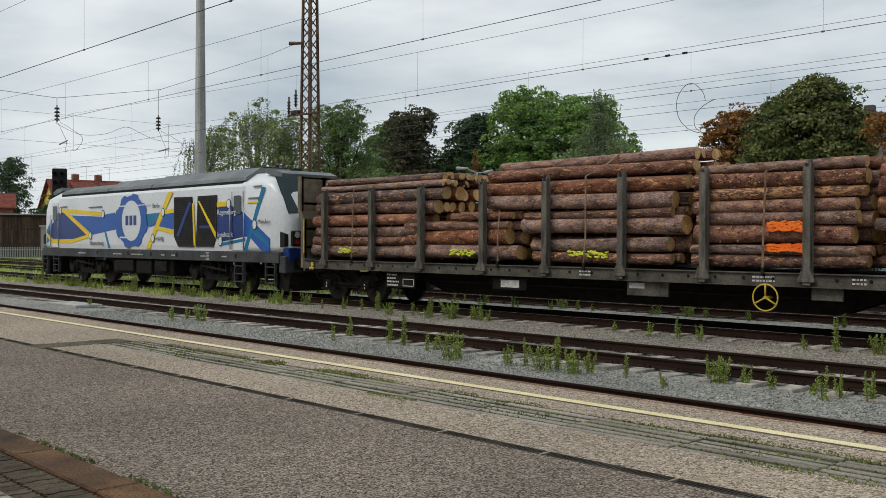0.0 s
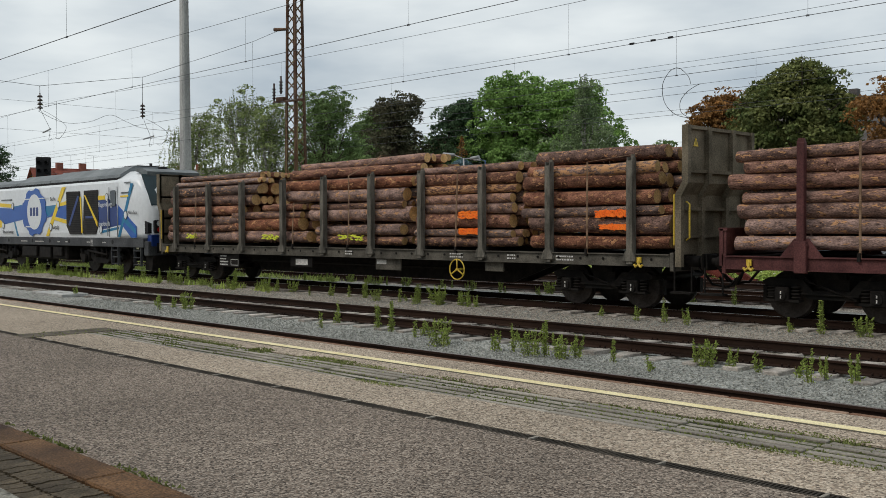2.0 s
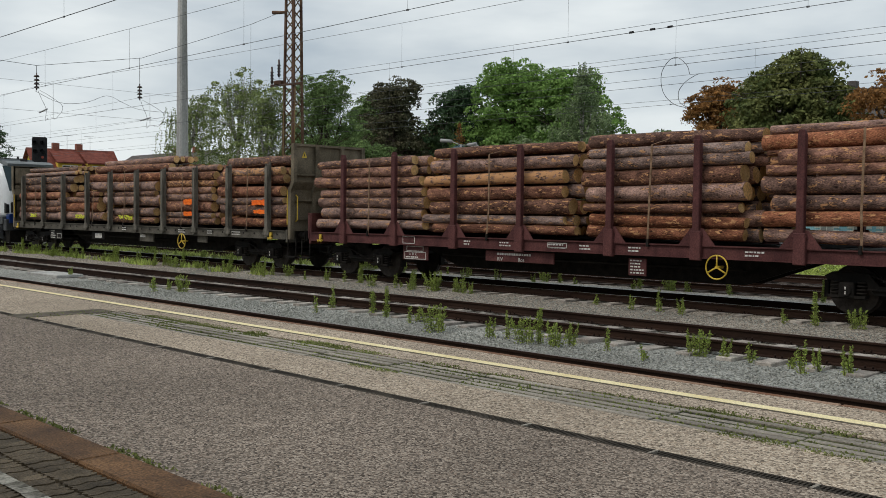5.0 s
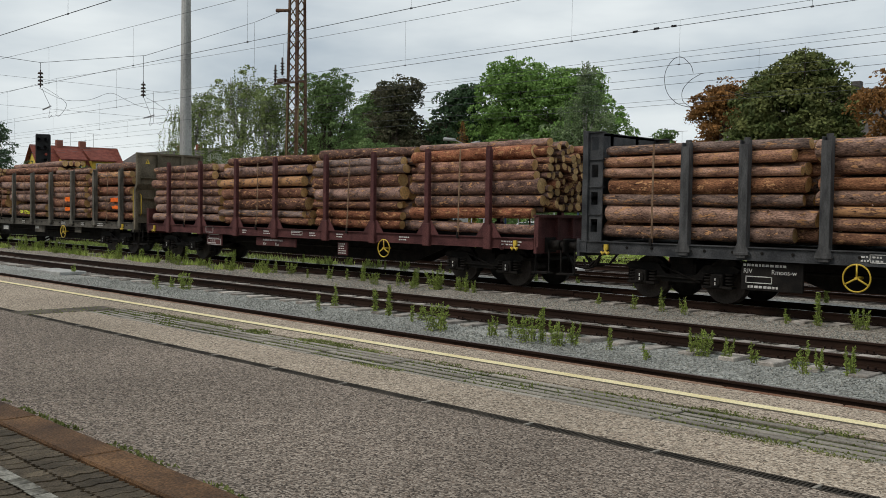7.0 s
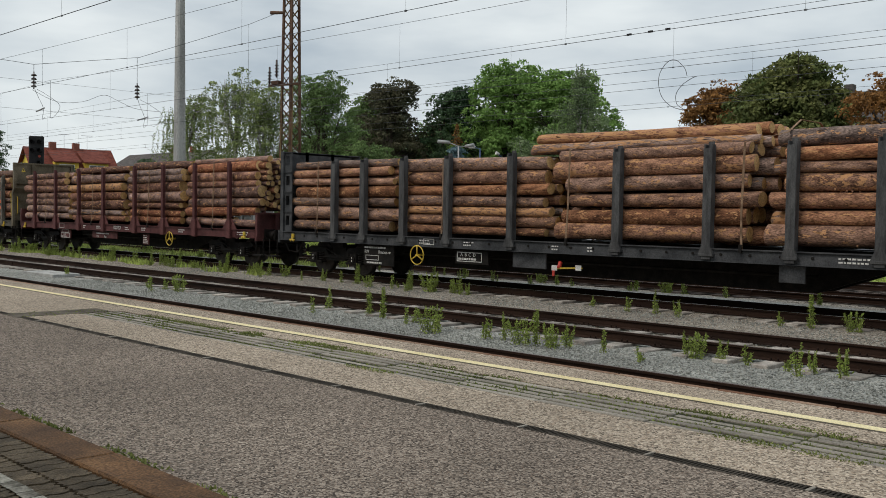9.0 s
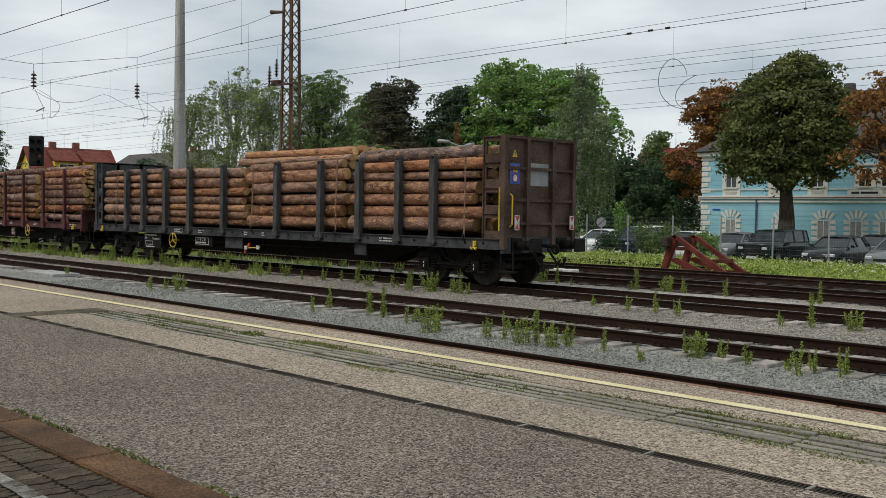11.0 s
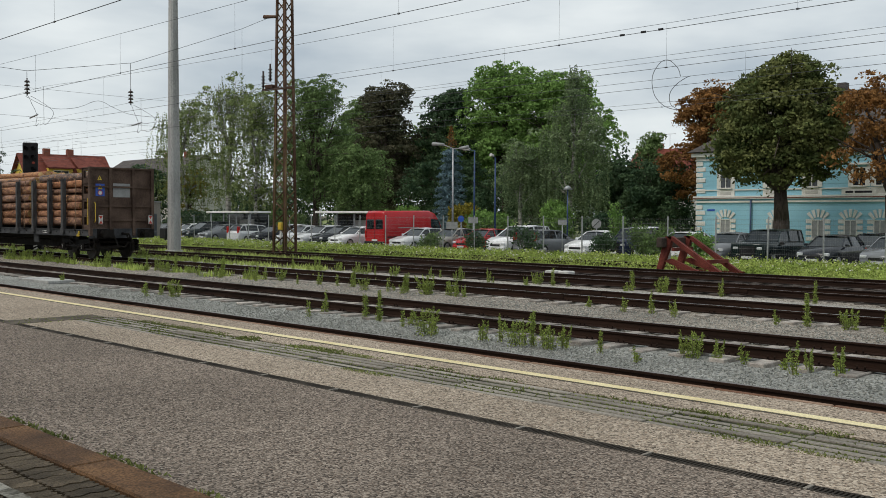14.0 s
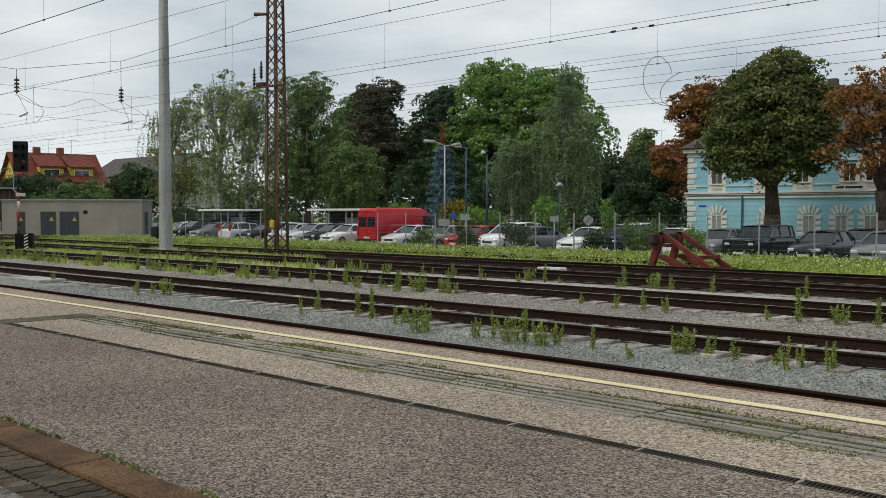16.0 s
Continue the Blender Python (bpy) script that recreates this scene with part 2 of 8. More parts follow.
L_ROOF = mat("loco_roof_grey", (0.1, 0.115, 0.12), (0.17, 0.185, 0.19), scale=1.2, rough=0.55, fine=14, fine_amt=0.15, bump=0.05)
L_FRAME = mat("loco_frame_grey", (0.04, 0.042, 0.046), (0.075, 0.078, 0.082), scale=1.5, rough=0.6, fine=20, fine_amt=0.25)
GRILLE = mat("black_louvre", (0.02, 0.018, 0.017), (0.035, 0.03, 0.028), rough=0.6)
GLASS_DARK = mat("dark_window_glass", (0.018, 0.022, 0.026), (0.03, 0.035, 0.04), rough=0.06, bump=0, fine_amt=0.05, spec=0.8)
CAR_GLASS = mat("car_glass", (0.008, 0.013, 0.015), (0.02, 0.026, 0.03), rough=0.05, bump=0, fine_amt=0.05, spec=0.4)
TYRE = mat("tyre_rubber", (0.014, 0.014, 0.014), (0.025, 0.025, 0.025), rough=0.9)
RIM = mat("alloy_rim", (0.4, 0.4, 0.41), (0.5, 0.5, 0.51), rough=0.35, metal=0.8, bump=0)
LAMP_GLASS = mat("headlamp_lens", (0.6, 0.62, 0.63), rough=0.12, bump=0, spec=0.8)
TAIL_LAMP = mat("red_lamp_lens", (0.45, 0.012, 0.012), rough=0.15, bump=0, spec=0.8)
PLATE = mat("number_plate", (0.7, 0.7, 0.68), rough=0.5, bump=0)
BARS = mat("dark_print", (0.03, 0.03, 0.035), rough=0.6, bump=0)
FENCE_STEEL = mat("dull_fence_steel", (0.13, 0.135, 0.135), (0.2, 0.205, 0.205), scale=6, rough=0.6, fine=40, fine_amt=0.12)
WINDSCREEN = mat("tinted_windscreen", (0.012, 0.03, 0.036), (0.02, 0.042, 0.05), rough=0.08, bump=0, fine_amt=0.05, spec=0.3)
GALV = mat("galvanised_steel", (0.3, 0.31, 0.32), (0.42, 0.43, 0.44), scale=6, rough=0.5, metal=0.4, fine=40, fine_amt=0.12)
BLUE_POLE = mat("blue_lamp_pole", (0.02, 0.05, 0.13), (0.03, 0.065, 0.16), rough=0.5, bump=0)
TREE_BARK = mat("tree_bark", (0.045, 0.034, 0.027), (0.09, 0.07, 0.056), scale=3, fine=14, fine_amt=0.4, stretch=(3, 3, 0.6), bump=0.6, dist=0.03)
BIRCH_BARK = mat("birch_bark", (0.33, 0.32, 0.29), (0.08, 0.072, 0.065), scale=2.6, fine=14, fine_amt=0.3, stretch=(1, 1, 3), lo=0.5, hi=0.62)
LEAF_MID = leafy("mid_green_leaf", (0.102, 0.161, 0.057), (0.183, 0.264, 0.097), spread=0.4)
LEAF_WEEPING = leafy("weeping_birch_leaf", (0.123, 0.176, 0.083), (0.221, 0.287, 0.144), spread=0.4)
JOINT_BLADE = leafy("joint_grass_blade", (0.12, 0.15, 0.04), (0.23, 0.26, 0.09))
LEAF_BRIGHT = leafy("fresh_green_leaf", (0.130, 0.232, 0.055), (0.232, 0.367, 0.104), spread=0.35)
LEAF_BIRCH = leafy("birch_leaf", (0.13, 0.17, 0.06), (0.26, 0.31, 0.125), spread=0.45)
LEAF_DARK = leafy("dark_green_leaf", (0.037, 0.074, 0.038), (0.083, 0.132, 0.062), spread=0.4)
LEAF_CHESTNUT = leafy("chestnut_leaf", (0.085, 0.115, 0.038), (0.18, 0.19, 0.065), spread=0.45)
LEAF_RUST = leafy("withered_rust_leaf", (0.15, 0.074, 0.025), (0.33, 0.17, 0.058), spread=0.5, through_amt=0.35)
LEAF_PURPLE = leafy("copper_beech_leaf", (0.058, 0.064, 0.036), (0.115, 0.105, 0.062))
LEAF_SPRUCE = leafy("blue_spruce_needle", (0.1, 0.16, 0.18), (0.18, 0.27, 0.3), through_amt=0.1)
LEAF_AUTUMN = leafy("yellowing_leaf", (0.168, 0.156, 0.024), (0.288, 0.228, 0.036))
WEED_LEAF = leafy("weed_leaf", (0.2, 0.28, 0.055), (0.4, 0.46, 0.13))
WEED_STEM = mat("weed_stem", (0.12, 0.13, 0.05), (0.2, 0.19, 0.09), rough=0.8, bump=0)
GRASS_BLADE = leafy("grass_blade", (0.283, 0.378, 0.083), (0.543, 0.625, 0.189))
DRY_BLADE = leafy("dry_grass_blade", (0.143, 0.169, 0.052), (0.260, 0.260, 0.104))
STOP_RED = mat("rusty_red_buffer_stop", (0.1, 0.022, 0.016), (0.17, 0.042, 0.03), scale=2, fine=22, fine_amt=0.3, rough=0.75)
TIMBER = mat("dark_timber", (0.04, 0.03, 0.025), (0.08, 0.062, 0.05), scale=4, stretch=(0.5, 4, 4), fine=20)
BLUE_WALL = mat("pale_blue_render", (0.27, 0.53, 0.65), (0.32, 0.59, 0.7), scale=0.5, fine=12, fine_amt=0.08)
TRIM_WHITE = mat("cream_stucco", (0.64, 0.63, 0.58), (0.74, 0.73, 0.69), scale=1.0, fine=14, fine_amt=0.1)
ROOF_GREY = mat("grey_roof_tile", (0.062, 0.055, 0.052), (0.11, 0.098, 0.092), scale=1.5, fine=10, fine_amt=0.3)
ROOF_RED = mat("red_roof_tile", (0.12, 0.032, 0.022), (0.19, 0.055, 0.038), scale=1.5, fine=8, fine_amt=0.3)
YELLOW_WALL = mat("yellow_render", (0.6, 0.42, 0.06), (0.68, 0.5, 0.1), scale=0.6, fine=10, fine_amt=0.1)
PLASTER = mat("off_white_plaster", (0.46, 0.45, 0.42), (0.58, 0.57, 0.53), scale=0.6, fine=10, fine_amt=0.1)
SHED_WALL = mat("taupe_shed_panel", (0.28, 0.25, 0.215), (0.34, 0.31, 0.27), scale=0.5, fine=14, fine_amt=0.1)
SHED_DOOR = mat("slate_blue_door", (0.03, 0.04, 0.055), (0.045, 0.055, 0.07), fine=10, fine_amt=0.1, rough=0.5)
BARN_BOARD = mat("weathered_barn_board", (0.05, 0.03, 0.022), (0.12, 0.075, 0.055), scale=1.5, rand=0.3, fine=20, fine_amt=0.35, stretch=(3, 3, 0.4))
BRICK_RED = mat("red_brick_wall", (0.2, 0.07, 0.05), (0.28, 0.11, 0.075), scale=2, fine=20, fine_amt=0.3)
SIGN_BLUE = mat("sign_blue", (0.02, 0.08, 0.4), rough=0.4, bump=0)
SIGN_BACK = mat("sign_back_grey", (0.24, 0.245, 0.245), (0.32, 0.325, 0.325), rough=0.55, fine=20, fine_amt=0.1, bump=0)


def log_bark(name, deep, pale):
    """Bark that runs from red-brown to grey with the log, scaled along it, with torn pale patches."""
    m = mat(name, deep, pale, scale=3.4, rand=0.36, fine=26, fine_amt=0.62, bump=0.9, dist=0.02,
            stretch=(0.8, 2.2, 2.2), rough=0.9, lo=0.3, hi=0.7)
    n, l = m.node_tree.nodes, m.node_tree.links
    hsv = [k for k in n if k.type == "HUE_SAT"][0]
    p = n["Principled BSDF"]
    info = n.new("ShaderNodeObjectInfo")
    mp = [k for k in n if k.type == "MAPPING"][0]
    sat = n.new("ShaderNodeMapRange")
    mulr = n.new("ShaderNodeMath")
    mulr.operation, mulr.inputs[1].default_value = "MULTIPLY", 7.31
    fr = n.new("ShaderNodeMath")
    fr.operation = "FRACT"
    l.new(info.outputs["Random"], mulr.inputs[0])
    l.new(mulr.outputs[0], fr.inputs[0])
    l.new(fr.outputs[0], sat.inputs[0])
    sat.inputs[3].default_value, sat.inputs[4].default_value = 0.5, 1.15
    l.new(sat.outputs[0], hsv.inputs["Saturation"])
    torn = n.new("ShaderNodeTexNoise")
    torn.inputs["Scale"].default_value, torn.inputs["Detail"].default_value = 6.5, 7
    torn.inputs["Roughness"].default_value = 0.65
    l.new(mp.outputs[0], torn.inputs["Vector"])
    tr = n.new("ShaderNodeValToRGB")
    tr.color_ramp.elements[0].position, tr.color_ramp.elements[1].position = 0.572, 0.6
    few = n.new("ShaderNodeMath")
    few.operation, few.inputs[1].default_value = "MULTIPLY", 13.7
    pick = n.new("ShaderNodeMath")
    pick.operation = "FRACT"
    bare = n.new("ShaderNodeMapRange")
    bare.inputs[1].default_value, bare.inputs[2].default_value = 0.88, 1.0
    bare.inputs[3].default_value, bare.inputs[4].default_value = 0.0, 0.14
    plus = n.new("ShaderNodeMath")
    l.new(info.outputs["Random"], few.inputs[0])
    l.new(few.outputs[0], pick.inputs[0])
    l.new(pick.outputs[0], bare.inputs[0])
    l.new(torn.outputs["Fac"], plus.inputs[0])
    l.new(bare.outputs[0], plus.inputs[1])
    l.new(plus.outputs[0], tr.inputs[0])
    mix = n.new("ShaderNodeMixRGB")
    mix.inputs[2].default_value = (0.5, 0.27, 0.13, 1)
    l.new(tr.outputs[0], mix.inputs[0])
    l.new(hsv.outputs[0], mix.inputs[1])
    v = n.new("ShaderNodeTexVoronoi")
    v.inputs["Scale"].default_value = 3.6
    l.new(mp.outputs[0], v.inputs["Vector"])
    kr = n.new("ShaderNodeMapRange")
    kr.inputs[1].default_value, kr.inputs[2].default_value = 0.08, 0.2
    kr.inputs[3].default_value, kr.inputs[4].default_value = 0.25, 1.0
    l.new(v.outputs["Distance"], kr.inputs[0])
    dark = n.new("ShaderNodeMixRGB")
    dark.blend_type, dark.inputs[0].default_value = "MULTIPLY", 1.0
    l.new(mix.outputs[0], dark.inputs[1])
    l.new(kr.outputs[0], dark.inputs[2])
    l.new(dark.outputs[0], p.inputs["Base Color"])
    return m


LOG_BARK = log_bark("red_brown_conifer_bark", (0.078, 0.032, 0.021), (0.315, 0.15, 0.098))
LOG_BARK_TAN = log_bark("tan_conifer_bark", (0.105, 0.05, 0.032), (0.42, 0.225, 0.142))
LOG_CUT = mat("sawn_log_face", (0.42, 0.25, 0.1), (0.62, 0.42, 0.2), scale=4, rand=0.3, fine=30, fine_amt=0.3, rough=0.85)


# ---- building helpers ----
def mesh_of(name, bm, materials):
    me = bpy.data.meshes.new(name)
    bmesh.ops.recalc_face_normals(bm, faces=bm.faces)
    bm.to_mesh(me)
    bm.free()
    for m in materials if isinstance(materials, (list, tuple)) else [materials]:
        me.materials.append(m)
    return me


def part(name, bm, material, parent=None, label=""):
    ob = new(name, mesh_of(name, bm, material))
    ob.parent = parent
    return tagged(ob, label)


def piece(name, me, parent, m=None):
    """One more object on a mesh that its like already uses."""
    ob = new(name, me)
    ob.parent = parent
    if m is not None:
        ob.matrix_basis = m
    return ob


def thing(name, label, category, group="", kind="", at=None):
    ob = new(name)
    ob.empty_display_size = 0.2
    if at is not None:
        ob.matrix_basis = at
    return tagged(ob, label, category, group, kind)


def box(bm, x0, x1, y0, y1, z0, z1, bev=0.0, mi=0):
    vs = [bm.verts.new((x, y, z)) for x in (x0, x1) for y in (y0, y1) for z in (z0, z1)]
    fs = [bm.faces.new([vs[i] for i in q]) for q in ((0, 1, 3, 2), (4, 6, 7, 5), (0, 4, 5, 1), (2, 3, 7, 6), (0, 2, 6, 4), (1, 5, 7, 3))]
    for f in fs:
        f.material_index = mi
    if bev:
        bmesh.ops.bevel(bm, geom=list({e for f in fs for e in f.edges}), offset=bev, segments=1, affect="EDGES")
    return bm


def rod(bm, p0, p1, r0, r1=None, n=8, caps=True, mi=0):
    """A round bar from p0 to p1."""
    p0, p1 = Vector(p0), Vector(p1)
    r1 = r0 if r1 is None else r1
    q = (p1 - p0).to_track_quat("Z", "Y")
    rings = []
    for p, r in ((p0, r0), (p1, r1)):
        rings.append([bm.verts.new(p + q @ Vector((r * math.cos(2 * math.pi * i / n), r * math.sin(2 * math.pi * i / n), 0))) for i in range(n)])
    for i in range(n):
        f = bm.faces.new((rings[0][i], rings[0][(i + 1) % n], rings[1][(i + 1) % n], rings[1][i]))
        f.smooth, f.material_index = n > 5, mi
    if caps:
        bm.faces.new(rings[0][::-1]).material_index = mi
        bm.faces.new(rings[1]).material_index = mi
    return bm


def tube(bm, pts, r, n=6):
    """A bent round bar through the points, one closed skin."""
    pts = [Vector(p) for p in pts]
    rings = []
    for i, p in enumerate(pts):
        d = pts[min(i + 1, len(pts) - 1)] - pts[max(i - 1, 0)]
        q = d.to_track_quat("Z", "Y")
        rings.append([bm.verts.new(p + q @ Vector((r * math.cos(2 * math.pi * k / n), r * math.sin(2 * math.pi * k / n), 0))) for k in range(n)])
    for a, b in zip(rings, rings[1:]):
        off = min(range(n), key=lambda o: sum((a[k].co - b[(k + o) % n].co).length for k in range(n)))
        for k in range(n):
            bm.faces.new((a[k], a[(k + 1) % n], b[(k + 1 + off) % n], b[(k + off) % n]))
    bm.faces.new(rings[0][::-1])
    bm.faces.new(rings[-1])
    return bm


def prism(bm, poly, y0, y1, mi=0):
    """A polygon in x and z, made solid from y0 to y1."""
    a = [bm.verts.new((x, y0, z)) for x, z in poly]
    b = [bm.verts.new((x, y1, z)) for x, z in poly]
    fs = [bm.faces.new(a), bm.faces.new(b[::-1])]
    for i in range(len(poly)):
        j = (i + 1) % len(poly)
        fs.append(bm.faces.new((a[i], b[i], b[j], a[j])))
    for f in fs:
        f.material_index = mi
    return bm


def ring(bm, c, r, tube_r, axis="Y", n=20, m=6):
    """A ring round c."""
    grid = []
    for i in range(n):
        a = 2 * math.pi * i / n
        row = []
        for j in range(m):
            b = 2 * math.pi * j / m
            u, v = (r + tube_r * math.cos(b)), tube_r * math.sin(b)
            p = {"Y": (u * math.cos(a), v, u * math.sin(a)), "Z": (u * math.cos(a), u * math.sin(a), v), "X": (v, u * math.cos(a), u * math.sin(a))}[axis]
            row.append(bm.verts.new(Vector(c) + Vector(p)))
        grid.append(row)
    for i in range(n):
        for j in range(m):
            f = bm.faces.new((grid[i][j], grid[(i + 1) % n][j], grid[(i + 1) % n][(j + 1) % m], grid[i][(j + 1) % m]))
            f.smooth = True
    return bm


def bend(pts, n=5):
    """More points along a smooth curve through the given ones."""
    p = [Vector(pts[0])] + [Vector(q) for q in pts] + [Vector(pts[-1])]
    out = []
    for a, b, c, d in zip(p, p[1:], p[2:], p[3:]):
        for k in range(n):
            t = k / n
            out.append(0.5 * (2 * b + (c - a) * t + (2 * a - 5 * b + 4 * c - d) * t * t + (3 * b - a - 3 * c + d) * t ** 3))
    return out + [p[-1]]


def B():
    return bmesh.new()


def raw_mesh(name, verts, faces, material, smooth=False):
    me = bpy.data.meshes.new(name)
    me.from_pydata(verts, [], faces)
    for m in material if isinstance(material, (list, tuple)) else [material]:
        me.materials.append(m)
    if smooth:
        me.polygons.foreach_set("use_smooth", [True] * len(me.polygons))
    return me


def lettering(text, size, material, parent, m, name="lettering"):
    """Built-in font, turned into a flat mesh."""
    cu = bpy.data.curves.new(name, "FONT")
    cu.body, cu.size, cu.extrude = text, size, 0.002
    tmp = bpy.data.objects.new(name, cu)
    me = bpy.data.meshes.new_from_object(tmp)
    bpy.data.objects.remove(tmp)
    me.materials.clear()
    me.materials.append(material)
    ob = new(name, me)
    ob.parent, ob.matrix_basis = parent, m
    return tagged(ob, kind="stuff")


# ---- ground, platform and tracks ----
TRACK_Y = {"1": 8.91, "2": 13.435, "3": 18.742, "4": 23.65, "5": 28.3}
FLOOR = 0.38          # platform height over the rails
X0, X1 = -190.0, 60.0


def sheet(name, x0, x1, y0, y1, z, material, label, category, nx=2, ny=2, wave=0.0, kind="structure"):
    xs, ys = np.linspace(x0, x1, nx), np.linspace(y0, y1, ny)
    verts = [(x, y, z + (wave * noise.noise((x * 0.7, y * 0.9, 3.1)) if wave else 0)) for x in xs for y in ys]
    faces = [(i * ny + j, (i + 1) * ny + j, (i + 1) * ny + j + 1, i * ny + j + 1) for i in range(nx - 1) for j in range(ny - 1)]
    return tagged(new(name, raw_mesh(name, verts, faces, material, smooth=True)), label, category, kind=kind)


sheet("ground", -2500, 2500, -600, 3000, -0.6, EARTH, "dry brown soil reaching to the horizon", "ground")
sheet("ballast_bed_1", X0, X1, 7.3, 13.0, -0.2, BALLAST, "grey crushed stone ballast between the near tracks", "ballast", 420, 24, 0.05)
sheet("ballast_bed_2", X0, X1, 12.95, 22.5, -0.19, BALLAST_WARM, "brownish grey ballast under the freight train", "ballast", 420, 24, 0.05)
sheet("ballast_bed_3", X0, X1, 22.45, 30.4, -0.21, BALLAST_OLD, "rusty old ballast of the sidings", "ballast", 420, 20, 0.06)
sheet("gravel_path", X0, X1, 20.3, 21.65, -0.15, LIGHT_GRAVEL, "pale fine gravel path beside the train", "path", 420, 6, 0.02)
sheet("meadow", X0, X1, 30.35, 41.0, -0.22, LAWN, "strip of rough green meadow before the fence", "grass verge", 200, 24, 0.12)
sheet("car_park", -150, 60, 40.9, 62, -0.45, ASPHALT, "dark asphalt car park behind the fence", "car park", 60, 8, 0.03)
sheet("lawn", -400, 200, 61.9, 300, -0.5, LAWN, "green lawn under the trees", "lawn", 60, 20, 0.3)

# platform: washed aggregate slab with edge stones, line, duct, drain, kerb
platform = thing("platform", "washed aggregate station platform with stone edge", "platform", kind="structure")
part("inner_surface", box(B(), X0, X1, 2.605, 4.915, -0.5, FLOOR), PLATFORM, platform, "grey-brown washed aggregate surface")
part("middle_surface", box(B(), X0, X1, 5.025, 5.72, -0.5, FLOOR), PLATFORM_SAND, platform, "sandy aggregate strip")
part("outer_surface", box(B(), X0, X1, 6.33, 7.235, -0.5, FLOOR), PLATFORM_SAND, platform, "sandy aggregate strip along the edge")
part("end_surface", box(B(), X0, -12.72, 5.72, 6.33, -0.5, FLOOR), PLATFORM_SAND, platform)
# bed below the grate, coloured as dark as the shaded recess
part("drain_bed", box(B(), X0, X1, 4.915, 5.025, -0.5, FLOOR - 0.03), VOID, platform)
part("duct_bed", box(B(), -12.72, X1, 5.72, 6.33, -0.5, FLOOR - 0.012), MOSS_BED, platform, "dark mossy soil between the duct slabs")
bm = box(B(), X0, X1, 6.69, 6.805, FLOOR, FLOOR + 0.004)
part("safety_line", bm, YELLOW_LINE, platform, "worn pale yellow safety line")
bm = box(B(), X0, X1, 6.655, 6.688, FLOOR, FLOOR + 0.003)
part("joint_band", bm, DARK_LINE, platform, "dark joint beside the line")
bm = box(B(), -13.2, -12.72, 4.9, 6.2, FLOOR, FLOOR + 0.004)
part("patch_strip", bm, DARK_LINE, platform, "dark patched strip across the platform")


def platform_pieces():
    """Edge stones, duct slabs, grate lengths, kerb stones and pavers, one object each."""
    edge = mesh_of("edge_stone", box(B(), 0, 0.985, 0, 0.08, -0.55, 0, 0.008), EDGE_STONE)
    for i in range(70):
        piece("edge_stone", edge, platform, pose(-45 + i, 7.24, FLOOR + 0.002))
    bar = mesh_of("duct_slab", box(B(), 0, 0.985, 0, 0.068, -0.055, 0, 0.006), SLAB)
    for i in range(34):
        for j in range(5):
            piece("duct_slab", bar, platform, pose(-12.7 + i * 1.0, 5.735 + j * 0.121, FLOOR - 0.002 + random.uniform(-0.006, 0.004), 0, random.uniform(-0.3, 0.3)))
    bm = box(B(), 0, 0.985, 0, 0.016, -0.02, 0)
    box(bm, 0, 0.985, 0.09, 0.106, -0.02, 0)
    for k in range(36):
        box(bm, 0.02 + k * 0.0265, 0.033 + k * 0.0265, 0.016, 0.09, -0.018, -0.001)
    grate = mesh_of("drain_grate", bm, GRATE)
    sill = mesh_of("grate_joint", box(B(), -0.018, 0.004, 0.004, 0.102, -0.02, 0.002), SLAB)
    for i in range(60):
        piece("drain_grate", grate, platform, pose(-44.17 + i, 4.917, FLOOR + 0.002))
        piece("grate_joint", sill, platform, pose(-44.17 + i, 4.917, FLOOR + 0.002))
    kerb = mesh_of("kerb_stone", box(B(), 0, 1.237, 0, 0.268, -0.4, 0, 0.012), KERB_STONE)
    for i in range(26):
        piece("kerb_stone", kerb, platform, pose(-13.95 + i * 1.245, 2.325, FLOOR + 0.018))
    # wavy interlocking pavers
    outline = [(0, 0), (0.05, 0.012), (0.1, -0.012), (0.15, 0.012), (0.2, 0), (0.212, 0.028), (0.188, 0.055), (0.212, 0.082), (0.2, 0.11),
               (0.15, 0.122), (0.1, 0.098), (0.05, 0.122), (0, 0.11), (0.012, 0.082), (-0.012, 0.055), (0.012, 0.028)]
    bm = B()
    c = (0.1, 0.055)
    top = [bm.verts.new((c[1] + (y - c[1]) * 0.9, (c[0] + (x - c[0]) * 0.92) * 1.11, 0)) for x, y in outline]
    low = [bm.verts.new((c[1] + (y - c[1]) * 0.96, (c[0] + (x - c[0]) * 0.965) * 1.11, -0.03)) for x, y in outline]
    bm.faces.new(top)
    for i in range(len(outline)):
        j = (i + 1) % len(outline)
        bm.faces.new((top[i], low[i], low[j], top[j]))
    paver = mesh_of("paver", bm, PAVER)
    for i in range(47):
        for j in range(6):
            piece("paver", paver, platform, pose(-7.6 + i * 0.113 + random.uniform(-0.004, 0.004), 2.068 - j * 0.224, FLOOR + 0.018 + random.uniform(-0.002, 0.002), random.uniform(-0.4, 0.4), random.uniform(-0.4, 0.4)))
    # the rest of the paved strip, joined
    verts, faces = [], []
    n = len(outline)
    shape = [(v.co.x, v.co.y, v.co.z) for v in paver.vertices]
    for i in range(-44, 120):
        for j in range(28):
            if 0 <= i < 47 and j < 6:
                continue
            k = len(verts)
            x, y, z = -7.6 + i * 0.113, 2.068 - j * 0.224, FLOOR + 0.018 + random.uniform(-0.002, 0.002)
            verts += [(a + x, b + y, c + z) for a, b, c in shape]
            faces.append(tuple(range(k, k + n)))
